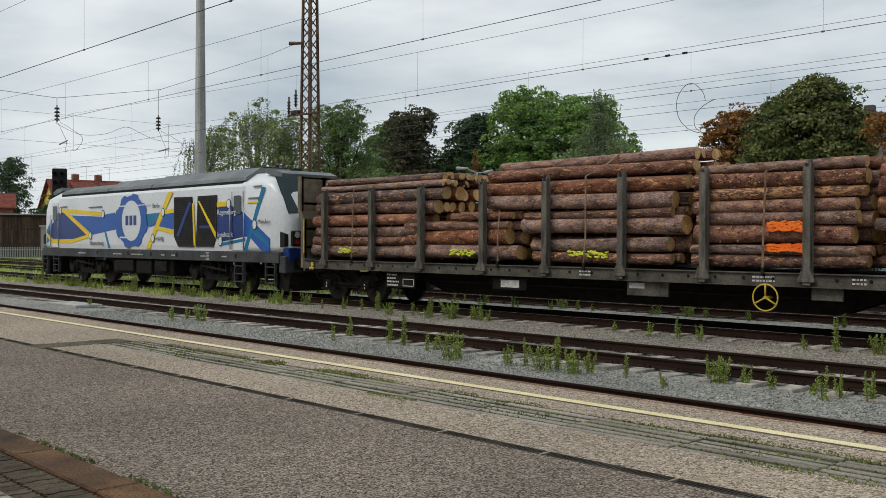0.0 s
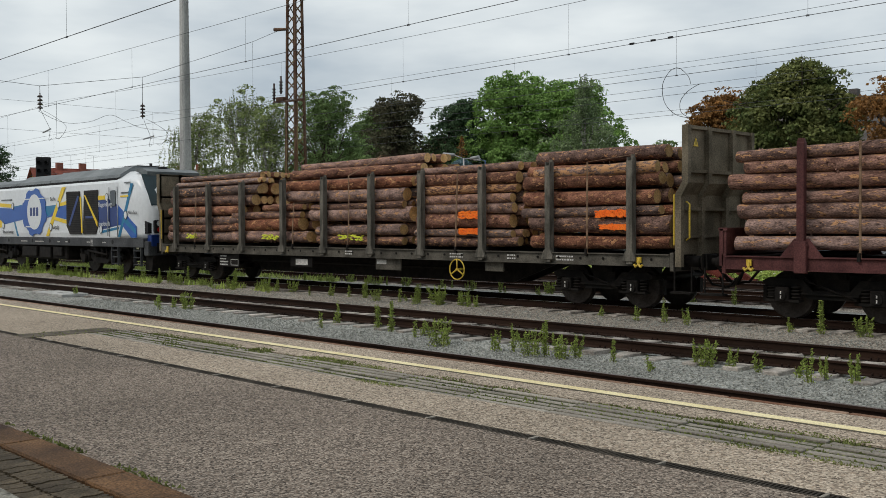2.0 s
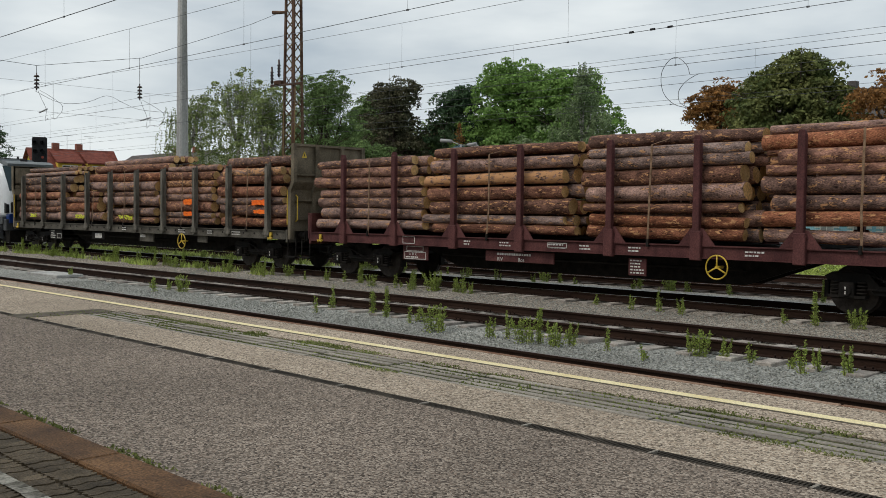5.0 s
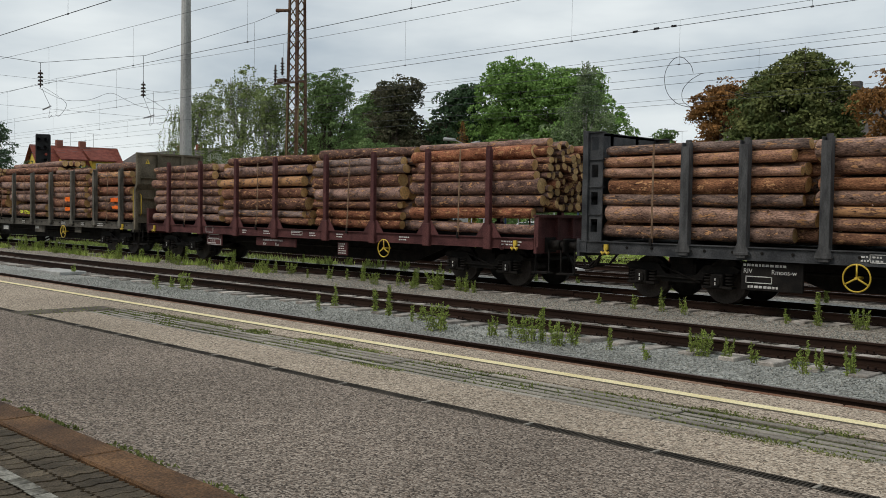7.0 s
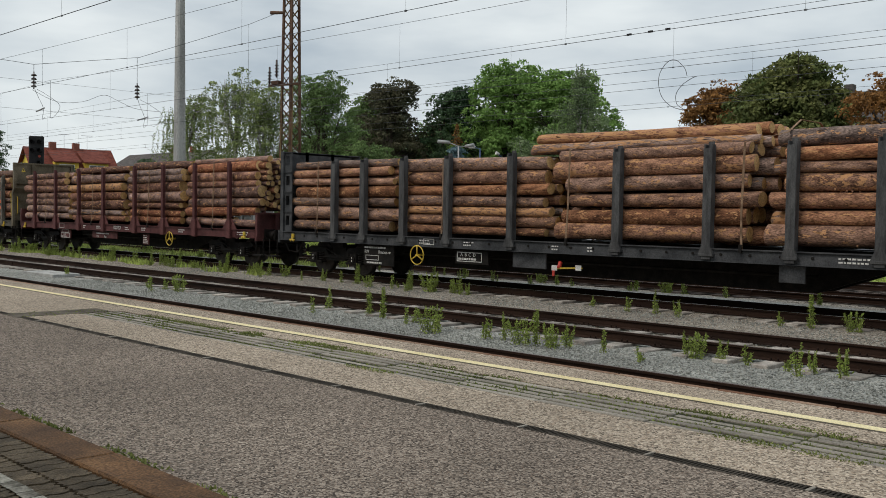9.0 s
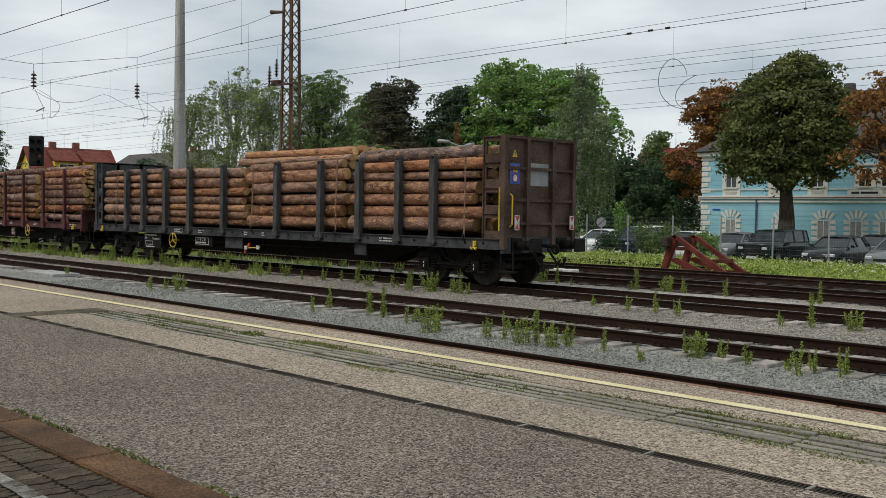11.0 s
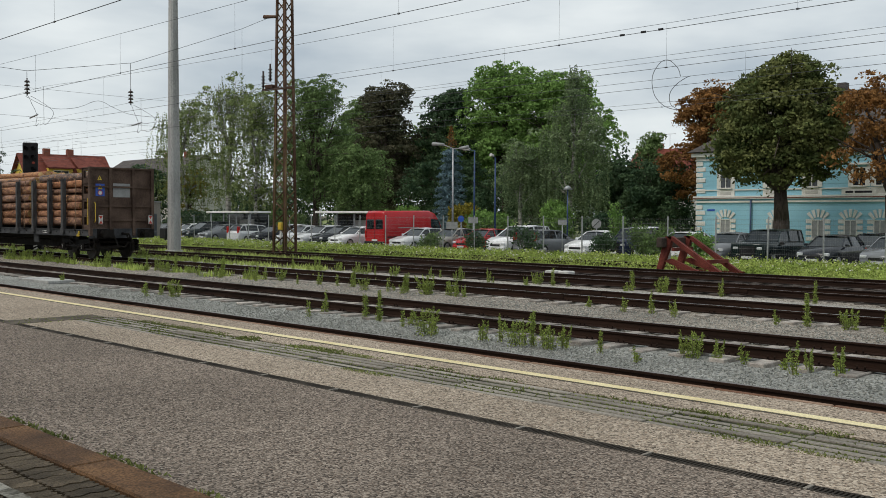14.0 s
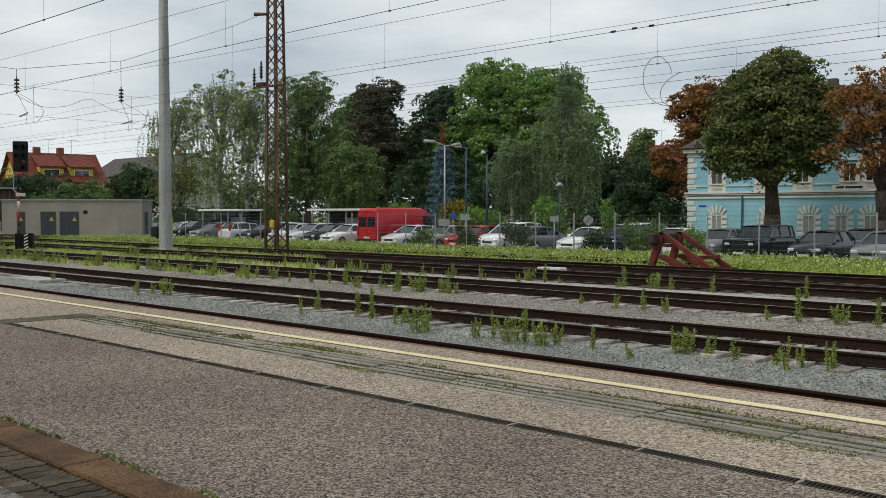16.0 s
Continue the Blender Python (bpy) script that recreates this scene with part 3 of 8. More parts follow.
            faces += [(k + q, k + n + q, k + n + (q + 1) % n, k + (q + 1) % n) for q in range(n)]
    field = new("paver_field", raw_mesh("paver_field", verts, faces, PAVER))
    field.parent = platform
    tagged(field, "brown wavy pavers before the station front", kind="stuff")
    # white line painted over the pavers, broken at their joints
    dash = mesh_of("line_dash", box(B(), 0, 0.104, 0, 0.085, 0, 0.003), PAVER_WHITE)
    for i in range(46):
        piece("line_dash", dash, platform, pose(-7.6 + i * 0.113, 1.84 + random.uniform(-0.004, 0.004), FLOOR + 0.021))
    part("paver_bed", box(B(), -60, 40, -25, 2.32, -0.5, FLOOR - 0.01), PAVER_SAND, platform, "dark brown sand between the pavers")


def rail_mesh(length, name, head=RAIL_TOP):
    prof = [(-0.065, -0.16), (0.065, -0.16), (0.065, -0.148), (0.012, -0.13), (0.012, -0.035), (0.034, -0.03), (0.034, -0.006), (0.028, 0),
            (-0.028, 0), (-0.034, -0.006), (-0.034, -0.03), (-0.012, -0.035), (-0.012, -0.13), (-0.065, -0.148)]
    bm = B()
    a = [bm.verts.new((0, y, z)) for y, z in prof]
    b = [bm.verts.new((length, y, z)) for y, z in prof]
    for i in range(len(prof)):
        j = (i + 1) % len(prof)
        f = bm.faces.new((a[i], b[i], b[j], a[j]))
        f.material_index = 1 if i == 7 else 0
    bm.faces.new(a)
    bm.faces.new(b[::-1])
    return mesh_of(name, bm, [RAIL, head])


def tracks():
    rail = rail_mesh(X1 - X0, "rail")
    short = rail_mesh(172.0, "rail")
    bright = rail_mesh(X1 - X0, "rail", RAIL_BRIGHT)
    wood = mesh_of("sleeper", box(B(), -0.12, 0.12, -1.3, 1.3, -0.36, -0.155, 0.012), SLEEPER)
    dark = mesh_of("sleeper", box(B(), -0.12, 0.12, -1.3, 1.3, -0.36, -0.165, 0.012), SLEEPER_DARK)
    bm = box(B(), -0.09, 0.09, -0.14, 0.14, -0.158, -0.14, 0.004)
    for sy in (-0.1, 0.1):
        rod(bm, (-0.05, sy, -0.14), (-0.05, sy, -0.1), 0.014, n=6)
        rod(bm, (0.05, sy, -0.14), (0.05, sy, -0.1), 0.014, n=6)
    clip = mesh_of("rail_clip", bm, RAIL)
    joint = mesh_of("fishplate", box(B(), -0.3, 0.3, -0.03, 0.03, -0.125, -0.04, 0.005), RAIL)
    spec = {"1": (wood, -30, 30), "2": (wood, -60, 30), "3": (wood, -80, 30), "4": (dark, -80, 25), "5": (dark, -80, 25)}
    for k, (me, a, b) in spec.items():
        y = TRACK_Y[k]
        t = thing("railway_track_" + k, "rusty railway track on weathered sleepers in ballast", "railway track", "station tracks", "structure")
        for sy in (-0.7525, 0.7525):
            piece("rail", bright if k == "3" else rail, t, pose(X0, y + sy, 0))
            for xj in np.arange(-55, 30, 17.3):
                piece("fishplate", joint, t, pose(xj + 2.1 * int(k), y + sy, 0))
        n = int((b - a) / 0.62)
        for i in range(n):
            x = a + i * 0.62 + random.uniform(-0.03, 0.03)
            piece("sleeper", me, t, pose(x, y + random.uniform(-0.04, 0.04), random.uniform(-0.012, 0.008), 0, 0, random.uniform(-0.8, 0.8)))
            if k in "23" and -32 < x < 0:
                for sy in (-0.7525, 0.7525):
                    piece("rail_clip", clip, t, pose(x, y + sy, 0))
    # the stub siding that ends at the buffer stop
    t = thing("siding_track", "overgrown stub siding that ends at the buffer stop", "railway track", "station tracks", "structure")
    for sy in (-0.7525, 0.7525):
        piece("rail", short, t, pose(X0, 32.3 + sy, 0))
    for i in range(60):
        piece("sleeper", dark, t, pose(-18.3 - i * 0.65, 32.3, 0))


def scatter_stones():
    """Loose ballast stones, the near strip as real pebbles."""
    rng = np.random.default_rng(5)
    base = np.array([(1, 0, 0), (-1, 0, 0), (0, 1, 0), (0, -1, 0), (0, 0, 1), (0, 0, -1)], float)
    fc = [(0, 2, 4), (2, 1, 4), (1, 3, 4), (3, 0, 4), (2, 0, 5), (1, 2, 5), (3, 1, 5), (0, 3, 5)]
    verts, faces = [], []
    for x0, x1, y0, y1, n in ((-26, -3, 9.75, 12.1, 9000), (-30, -3, 14.9, 17.3, 6000), (-24, -4, 12.8, 14.1, 3500), (-28, -4, 18.1, 19.4, 2500)):
        for _ in range(n):
            c = np.array((rng.uniform(x0, x1), rng.uniform(y0, y1), -0.19 + rng.uniform(-0.012, 0.022)))
            s = rng.uniform(0.009, 0.02, 3)
            a = rng.uniform(0, 6.28)
            rot = np.array([[math.cos(a), -math.sin(a), 0], [math.sin(a), math.cos(a), 0.3], [0, -0.3, 1]])
            k = len(verts)
            verts += [tuple(v) for v in (base * s * rng.uniform(0.8, 1.2, (6, 1))) @ rot.T + c]
            faces += [tuple(i + k for i in f) for f in fc]
    tagged(new("ballast_stones", raw_mesh("ballast_stones", verts, faces, STONE)), "loose grey ballast stones between the tracks", "ballast", kind="stuff")


tracks()

# ---- the freight train ----
TRAIN_Y = TRACK_Y["3"]
WHEELSETS = []       # (object, rest pose, wheel radius)
CARRIED = []         # things that roll with the train, with their rest place
log_rng = random.Random(11)


def on_train(ob, x=0.0):
    CARRIED.append((ob, x))
    ob.matrix_basis = pose(x, TRAIN_Y, 0)
    return ob


def wheel_meshes(r):
    bm = B()
    for s in (-1, 1):
        y = s * 0.7525
        rod(bm, (0, y - 0.065, 0), (0, y + 0.065, 0), r, n=28)
        rod(bm, (0, y - s * 0.1, 0), (0, y - s * 0.066, 0), r + 0.028, n=28)
        rod(bm, (0, y + s * 0.066, 0), (0, y + s * 0.09, 0), 0.14, n=12)
        for k in range(6):
            a = k * math.pi / 3
            rod(bm, (0.24 * math.cos(a), y + s * 0.066, 0.24 * math.sin(a)), (0.24 * math.cos(a), y + s * 0.07, 0.24 * math.sin(a)), 0.05, n=8)
    rod(bm, (0, -1.0, 0), (0, 1.0, 0), 0.085, n=10)
    return mesh_of("wheelset", bm, WHEEL_STEEL)


WAGON_WHEELS = wheel_meshes(0.46)
LOCO_WHEELS = wheel_meshes(0.56)


def bogie_frame_mesh():
    bm = B()
    for s in (-1, 1):
        y0, y1 = s * 0.95, s * 1.07
        prism(bm, [(-1.35, 0.72), (-1.2, 0.8), (-0.55, 0.78), (-0.35, 0.56), (0.35, 0.56), (0.55, 0.78), (1.2, 0.8), (1.35, 0.72), (1.3, 0.64), (0.62, 0.62),
                   (0.42, 0.4), (-0.42, 0.4), (-0.62, 0.62), (-1.3, 0.64)], y0, y1)
        for x in (-0.9, 0.9):
            box(bm, x - 0.14, x + 0.14, s * 1.0, s * 1.2, 0.33, 0.62, 0.02)
            rod(bm, (x, s * 1.2, 0.47), (x, s * 1.23, 0.47), 0.1, n=12)
            for d in (-0.24, 0.24):
                for k in range(4):
                    ring(bm, (x + d, s * 1.08, 0.42 + k * 0.065), 0.075, 0.022, "Z", 10, 4)
                box(bm, x + d - 0.1, x + d + 0.1, s * 0.98, s * 1.18, 0.33, 0.38)
            rod(bm, (x - 0.3, s * 1.1, 0.33), (x + 0.3, s * 1.1, 0.33), 0.025, n=6)
        rod(bm, (-0.55, s * 1.1, 0.5), (0.55, s * 1.1, 0.48), 0.02, n=6)
        rod(bm, (-0.5, s * 1.09, 0.76), (0.5, s * 1.12, 0.42), 0.018, n=6)
        box(bm, -0.28, 0.28, s * 0.9, s * 1.05, 0.78, 0.92)
    box(bm, -0.3, 0.3, -0.95, 0.95, 0.55, 0.85)
    for x in (-1.3, 1.3):
        rod(bm, (x, -0.95, 0.68), (x, 0.95, 0.68), 0.05, n=8)
    for x in (-1.42, 1.42, -0.38, 0.38):
        box(bm, x - 0.04, x + 0.04, -0.82, -0.68, 0.3, 0.62)
        box(bm, x - 0.04, x + 0.04, 0.68, 0.82, 0.3, 0.62)
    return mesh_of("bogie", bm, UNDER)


BOGIE = bogie_frame_mesh()


def bogie(parent, x):
    b = piece("bogie", BOGIE, parent, pose(x, 0, 0))
    tagged(b, "oily steel bogie with coil springs, blackened by painted-in shade")
    bm = B()
    for xx in (-0.9, 0.9):
        for s in (-1, 1):
            box(bm, xx - 0.012, xx + 0.012, s * 1.231, s * 1.236, 0.4, 0.46)
            box(bm, xx - 0.012, xx + 0.012, s * 1.231, s * 1.236, 0.49, 0.54)
    tagged(part("inspection_mark", bm, WHITE_MARK, b, "white paint dabs on the axle boxes"), kind="stuff")
    for xx in (-0.9, 0.9):
        w = piece("wheelset", WAGON_WHEELS, b, pose(xx, 0, 0.46))
        WHEELSETS.append((w, (xx, 0, 0.46), 0.46))


def buffers(parent, x, sign, material):
    for s in (-1, 1):
        bm = rod(B(), (x, s * 0.875, 1.05), (x + sign * 0.36, s * 0.875, 1.05), 0.12, n=16)
        rod(bm, (x + sign * 0.3, s * 0.875, 1.05), (x + sign * 0.58, s * 0.875, 1.05), 0.09, n=16)
        box(bm, x - 0.01, x + sign * 0.03, s * 0.875 - 0.2, s * 0.875 + 0.2, 0.87, 1.23) if sign > 0 else box(bm, x + sign * 0.03, x + 0.01, s * 0.875 - 0.2, s * 0.875 + 0.2, 0.87, 1.23)
        xa, xb = sorted((x + sign * 0.58, x + sign * 0.62))
        box(bm, xa, xb, s * 0.875 - 0.23, s * 0.875 + 0.23, 0.88, 1.22, 0.03)
        part("buffer", bm, material, parent, "black greasy side buffer")
    bm = rod(B(), (x, 0, 1.04), (x + sign * 0.5, 0, 1.02), 0.05, n=8)
    ring(bm, (x + sign * 0.52, 0, 0.95), 0.1, 0.03, "Y", 12, 6)
    tube(bm, [(x, 0.35, 0.95), (x + sign * 0.3, 0.33, 0.6), (x + sign * 0.6, 0.2, 0.55), (x + sign * 0.75, 0.1, 0.75)], 0.03)
    tube(bm, [(x, -0.35, 0.95), (x + sign * 0.3, -0.33, 0.55), (x + sign * 0.6, -0.2, 0.5), (x + sign * 0.75, -0.1, 0.7)], 0.03)
    part("coupling", bm, UNDER, parent, "black screw coupling with air hoses")


def print_bars(parent, x0, x1, z0, z1, y, rows=3, label="white stencilled marking that cannot be read", fill=0.85):
    """Marking rows as plain bars."""
    bm = B()
    h = (z1 - z0) / rows
    for r in range(rows):
        x = x0
        end = x0 + (x1 - x0) * log_rng.uniform(fill - 0.25, 1.0)
        while x < end - 0.03:
            w = log_rng.uniform(0.03, 0.08)
            box(bm, x, min(x + w, end), y - 0.004, y, z0 + r * h + h * 0.28, z0 + r * h + h * 0.75)
            x += w + 0.022
    tagged(part("marking", bm, WHITE_MARK, parent, label), kind="stuff")


def framed(parent, x0, x1, z0, z1, y, t=0.018):
    bm = B()
    for a, b, c, d in ((x0, x1, z0, z0 + t), (x0, x1, z1 - t, z1), (x0, x0 + t, z0, z1), (x1 - t, x1, z0, z1)):
        box(bm, a, b, y - 0.004, y, c, d)
    tagged(part("marking", bm, WHITE_MARK, parent, "white framed load table"), kind="stuff")


def handwheel(parent, x, y=-1.42, z=0.72, r=0.27):
    bm = ring(B(), (x, y, z), r * 0.95, 0.016, "Y", 28, 6)
    for k in range(3):
        a = math.pi / 2 + k * 2 * math.pi / 3
        rod(bm, (x, y, z), (x + r * math.cos(a), y, z + r * math.sin(a)), 0.018, n=6)
    rod(bm, (x, y - 0.03, z), (x, y + 0.25, z), 0.03, n=8)
    part("brake_handwheel", bm, HAZARD_YELLOW, parent, "yellow parking brake handwheel")


def rope_hook(parent, x, y=-1.42):
    bm = tube(B(), [(x, y, 1.12), (x, y - 0.03, 0.98), (x - 0.07, y - 0.04, 0.93), (x - 0.1, y - 0.03, 0.98)], 0.028)
    tube(bm, [(x, y - 0.03, 0.98), (x + 0.07, y - 0.04, 0.93), (x + 0.1, y - 0.03, 0.98)], 0.028)
    box(bm, x - 0.05, x + 0.05, y - 0.02, y + 0.02, 1.02, 1.14)
    part("rope_hook", bm, HAZARD_YELLOW, parent, "yellow rope hook")


def chassis(w, x0, x1, material):
    for s in (-1, 1):
        q = [(1.2, 0.94), (1.42, 0.94), (1.42, 0.955), (1.38, 0.955), (1.38, 1.185), (1.42, 1.185), (1.42, 1.205), (1.2, 1.205), (1.2, 1.185), (1.3, 1.185), (1.3, 0.955), (1.2, 0.955)]
        bm = B()
        a, b = [bm.verts.new((x0, s * y, z)) for y, z in q], [bm.verts.new((x1, s * y, z)) for y, z in q]
        for i in range(len(q)):
            j = (i + 1) % len(q)
            bm.faces.new((a[i], b[i], b[j], a[j]))
        bm.faces.new(a)
        bm.faces.new(b[::-1])
        part("sole_bar", bm, material, w)
    # deck and underframe carry the under-wagon shade in their near-black colour
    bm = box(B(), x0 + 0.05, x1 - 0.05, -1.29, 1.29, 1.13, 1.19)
    part("deck", bm, UNDER, w, "wagon deck with shade painted into its dark colour")
    bm = B()
    for s in (-0.35, 0.35):
        prism(bm, [(x0 + 0.3, 1.12), (x1 - 0.3, 1.12), (x1 - 3.6, 0.95), (x1 - 5.2, 0.38), (x0 + 5.2, 0.38), (x0 + 3.6, 0.95)], s - 0.04, s + 0.04)
    for k in range(9):
        x = x0 + 1 + k * (x1 - x0 - 2) / 8
        box(bm, x - 0.06, x + 0.06, -1.28, 1.28, 0.95, 1.12)
    rod(bm, (x0 + 5, -0.8, 0.72), (x1 - 5, -0.8, 0.72), 0.04, n=6)
    rod(bm, ((x0 + x1) / 2 - 1.2, 0.1, 0.7), ((x0 + x1) / 2 + 0.3, 0.1, 0.7), 0.2, n=12)
    part("underframe", bm, UNDER, w, "fish-belly underframe, blackened by painted-in shade")
    for x, s in ((x0, -1), (x1, 1)):
        xa, xb = sorted((x, x + s * 0.09))
        part("headstock", box(B(), xa, xb, -1.38, 1.38, 0.85, 1.24, 0.01), material, w)
        buffers(w, x + s * 0.09, s, UNDER)


def stanchion_mesh(material, x_w=0.15):
    """Square post with outer web, foot bracket and worn head."""
    bm = B()
    box(bm, -x_w / 2, x_w / 2, -1.46, -1.44, 0.98, 3.2, 0.004)
    box(bm, -x_w / 2, -x_w / 2 + 0.03, -1.44, -1.3, 1.0, 3.28, 0.004)
    box(bm, x_w / 2 - 0.03, x_w / 2, -1.44, -1.3, 1.0, 3.28, 0.004)
    box(bm, -x_w / 2 + 0.03, x_w / 2 - 0.03, -1.32, -1.3, 1.2, 3.34)
    box(bm, -0.16, 0.16, -1.48, -1.3, 1.04, 1.1, 0.008)
    prism(bm, [(-0.16, 1.1), (0.16, 1.1), (0.09, 1.26), (-0.09, 1.26)], -1.475, -1.42)
    return mesh_of("stanchion", bm, material)


def gusset_post_mesh(material):
    """Slimmer post standing on broad triangular gussets."""
    bm = B()
    box(bm, -0.075, 0.075, -1.47, -1.35, 0.92, 3.34, 0.012)
    prism(bm, [(-0.075, 3.34), (0.075, 3.34), (0.05, 3.42), (-0.05, 3.42)], -1.46, -1.38)
    prism(bm, [(-0.42, 1.2), (0.42, 1.2), (0.14, 1.55), (-0.14, 1.55)], -1.41, -1.39)
    box(bm, -0.12, 0.12, -1.48, -1.36, 0.9, 1.5, 0.015)
    rod(bm, (-0.14, -1.43, 1.42), (0.14, -1.43, 1.42), 0.03, n=6)
    return mesh_of("stanchion", bm, material)


def posts(w, xs, me):
    for x in xs:
        part("bolster", box(B(), x - 0.09, x + 0.09, -1.28, 1.28, 1.19, 1.3, 0.01), UNDER, w)
        for r in (0, 180):
            piece("stanchion", me, w, pose(x, 0, 0, 0, 0, r))


def end_wall(w, x, sign, material, rib_material, top=3.85, bulge=False, holes=True, wing=0.6):
    """Ribbed steel end wall; outer face towards sign. A bulged one steps outwards in its upper half."""
    o = sign
    knee = 0.16 * o if bulge else 0.0
    bm = B()
    d = 0.03 * o
    prism(bm, [(x, 1.2), (x + d, 1.2), (x + d, 2.45), (x + knee + d, 2.7), (x + knee + d, top), (x + knee, top), (x + knee, 2.7), (x, 2.45)], -1.34, 1.34)
    wall = part("end_wall", bm, material, w, "ribbed weathered steel end wall")
    for y in (-1.34, -0.5, 0.5, 1.34):
        bm = B()
        d = 0.14 * o
        if bulge:
            prism(bm, [(x, 0.95), (x + d, 0.95), (x + d, 2.4), (x + knee + d, 2.68), (x + knee + d, top + 0.02), (x + knee, top + 0.02), (x + knee, 2.7), (x, 2.45)], y - 0.06, y + 0.06)
        else:
            prism(bm, [(x, 0.95), (x + d, 0.95), (x + d, top + 0.02), (x, top + 0.02)], y - 0.06, y + 0.06)
        part("rib", bm, rib_material, wall)
    for z in (1.55, 2.12, 2.9, top - 0.05):
        k = knee if z > 2.6 else 0
        bm = B()
        xa, xb = sorted((x + k, x + k + 0.11 * o))
        box(bm, xa, xb, -1.34, 1.34, z, z + 0.07)
        part("rib", bm, rib_material, wall)
    # side gussets with oval holes
    for s in (-1, 1) if holes else ():
        bm = B()
        i0, i1 = sorted((x - wing * o, x + 0.02 * o))
        ya, yb = sorted((s * 1.31, s * 1.34))
        box(bm, i0, i0 + 0.08, ya, yb, 1.2, top)
        box(bm, i1 - 0.12, i1, ya, yb, 1.2, top)
        n = 4
        h = (top - 1.2) / n
        for k in range(n):
            box(bm, i0 + 0.08, i1 - 0.12, ya, yb, 1.2 + k * h, 1.2 + k * h + 0.2)
            box(bm, i0 + 0.08, i1 - 0.12, ya, yb, 1.2 + k * h + h - 0.12, 1.2 + k * h + h)
            e, f = sorted((s * 1.2, s * 1.38))
            box(bm, i0, i1, e, f, 1.2 + k * h + h - 0.02, 1.2 + k * h + h)
        e, f = sorted((s * 1.22, s * 1.38))
        box(bm, i0, i0 + 0.025, e, f, 1.2, top)
        part("gusset", bm, rib_material, wall, "side gusset of the end wall")
    if wing < 0.5:
        return wall
    bm = tube(B(), [(x + 0.14 * o, -1.2, 1.5), (x + 0.22 * o, -1.2, 1.55), (x + 0.22 * o, -1.2, 2.25), (x + 0.14 * o, -1.2, 2.3)], 0.02)
    tube(bm, [(x - 0.02 * o, -1.4, 1.4), (x - 0.02 * o, -1.4, 2.45)], 0.02)
    part("grab_handle", bm, HAZARD_YELLOW, wall, "yellow grab handle")
    return wall


def warning_triangle(parent, x, y, z, sign):
    bm = B()
    a = [bm.verts.new((x, y - 0.1, z)), bm.verts.new((x, y + 0.1, z)), bm.verts.new((x, y, z + 0.19))]
    b = [bm.verts.new((x + 0.006 * sign, v.co.y, v.co.z)) for v in a]
    bm.faces.new(b)
    bm.faces.new(a[::-1])
    for i in range(3):
        bm.faces.new((a[i], a[(i + 1) % 3], b[(i + 1) % 3], b[i]))
    part("warning_sign", bm, HAZARD_YELLOW, parent, "small yellow warning triangle")
    xa, xb = sorted((x + 0.006 * sign, x + 0.009 * sign))
    part("warning_sign", box(B(), xa, xb, y - 0.015, y + 0.015, z + 0.04, z + 0.13), BARS, parent, "black flash on the triangle")


def step(w, x, y=-1.35):
    bm = tube(B(), [(x - 0.2, y, 0.95), (x - 0.2, y, 0.42), (x + 0.2, y, 0.42), (x + 0.2, y, 0.95)], 0.02)
    box(bm, x - 0.24, x + 0.24, y - 0.12, y + 0.12, 0.4, 0.44)
    part("shunter_step", bm, UNDER, w)


def panel(w, x0, x1, z0, z1, y=-1.3, material=None, label="plate hung below the sole bar"):
    part("data_plate", box(B(), x0, x1, y, y + 0.05, z0, z1, 0.01), material or UNDER, w, label)


# first wagon: weathered olive grey
w1 = on_train(thing("timber_wagon", "weathered olive-grey timber wagon with steel end walls", "freight wagon", "timber wagons"))
chassis(w1, -24.2, -2.9, GREY_WAGON)
bogie(w1, -22.4)
bogie(w1, -4.86)
posts(w1, (-23.2, -21.0, -18.95, -16.65, -14.6, -12.45, -10.42, -8.23, -6.1, -3.85), stanchion_mesh(POST_GREY, 0.15))
e = end_wall(w1, -2.76, 1, WALL_BROWN, WALL_BROWN, 3.85, True, False)
warning_triangle(e, -2.56, -0.93, 3.45, 1)
end_wall(w1, -24.25, -1, WALL_BROWN, WALL_BROWN, 3.75, True, False)
handwheel(w1, -9.06)
rope_hook(w1, -3.62)
rope_hook(w1, -23.75)
step(w1, -2.6)
panel(w1, -20.47, -19.26, 0.5, 0.95, label="dark data plate with white figures")
print_bars(w1, -20.4, -19.8, 0.52, 0.9, -1.302, 4)
framed(w1, -19.75, -19.3, 0.55, 0.75, -1.302)
panel(w1, -16.39, -15.27, 0.6, 0.9, label="dark data plate with a white panel")
part("data_panel", box(B(), -16.1, -15.5, -1.306, -1.302, 0.66, 0.84), WHITE_MARK, w1, "white printed data panel")
panel(w1, -12.36, -11.31, 0.62, 0.95, material=GREY_WAGON, label="grey equipment box")
part("data_panel", box(B(), -12.3, -11.9, -1.306, -1.302, 0.78, 0.9), WHITE_MARK, w1, "white printed data panel")
panel(w1, -8.2, -7.6, 0.7, 0.98, material=GREY_WAGON, label="grey equipment box")
for a, b in ((-13.6, -13.2), (-9.35, -8.85), (-5.9, -5.2), (-7.4, -7.0)):
    print_bars(w1, a, b, 1.0, 1.15, -1.385, 2)

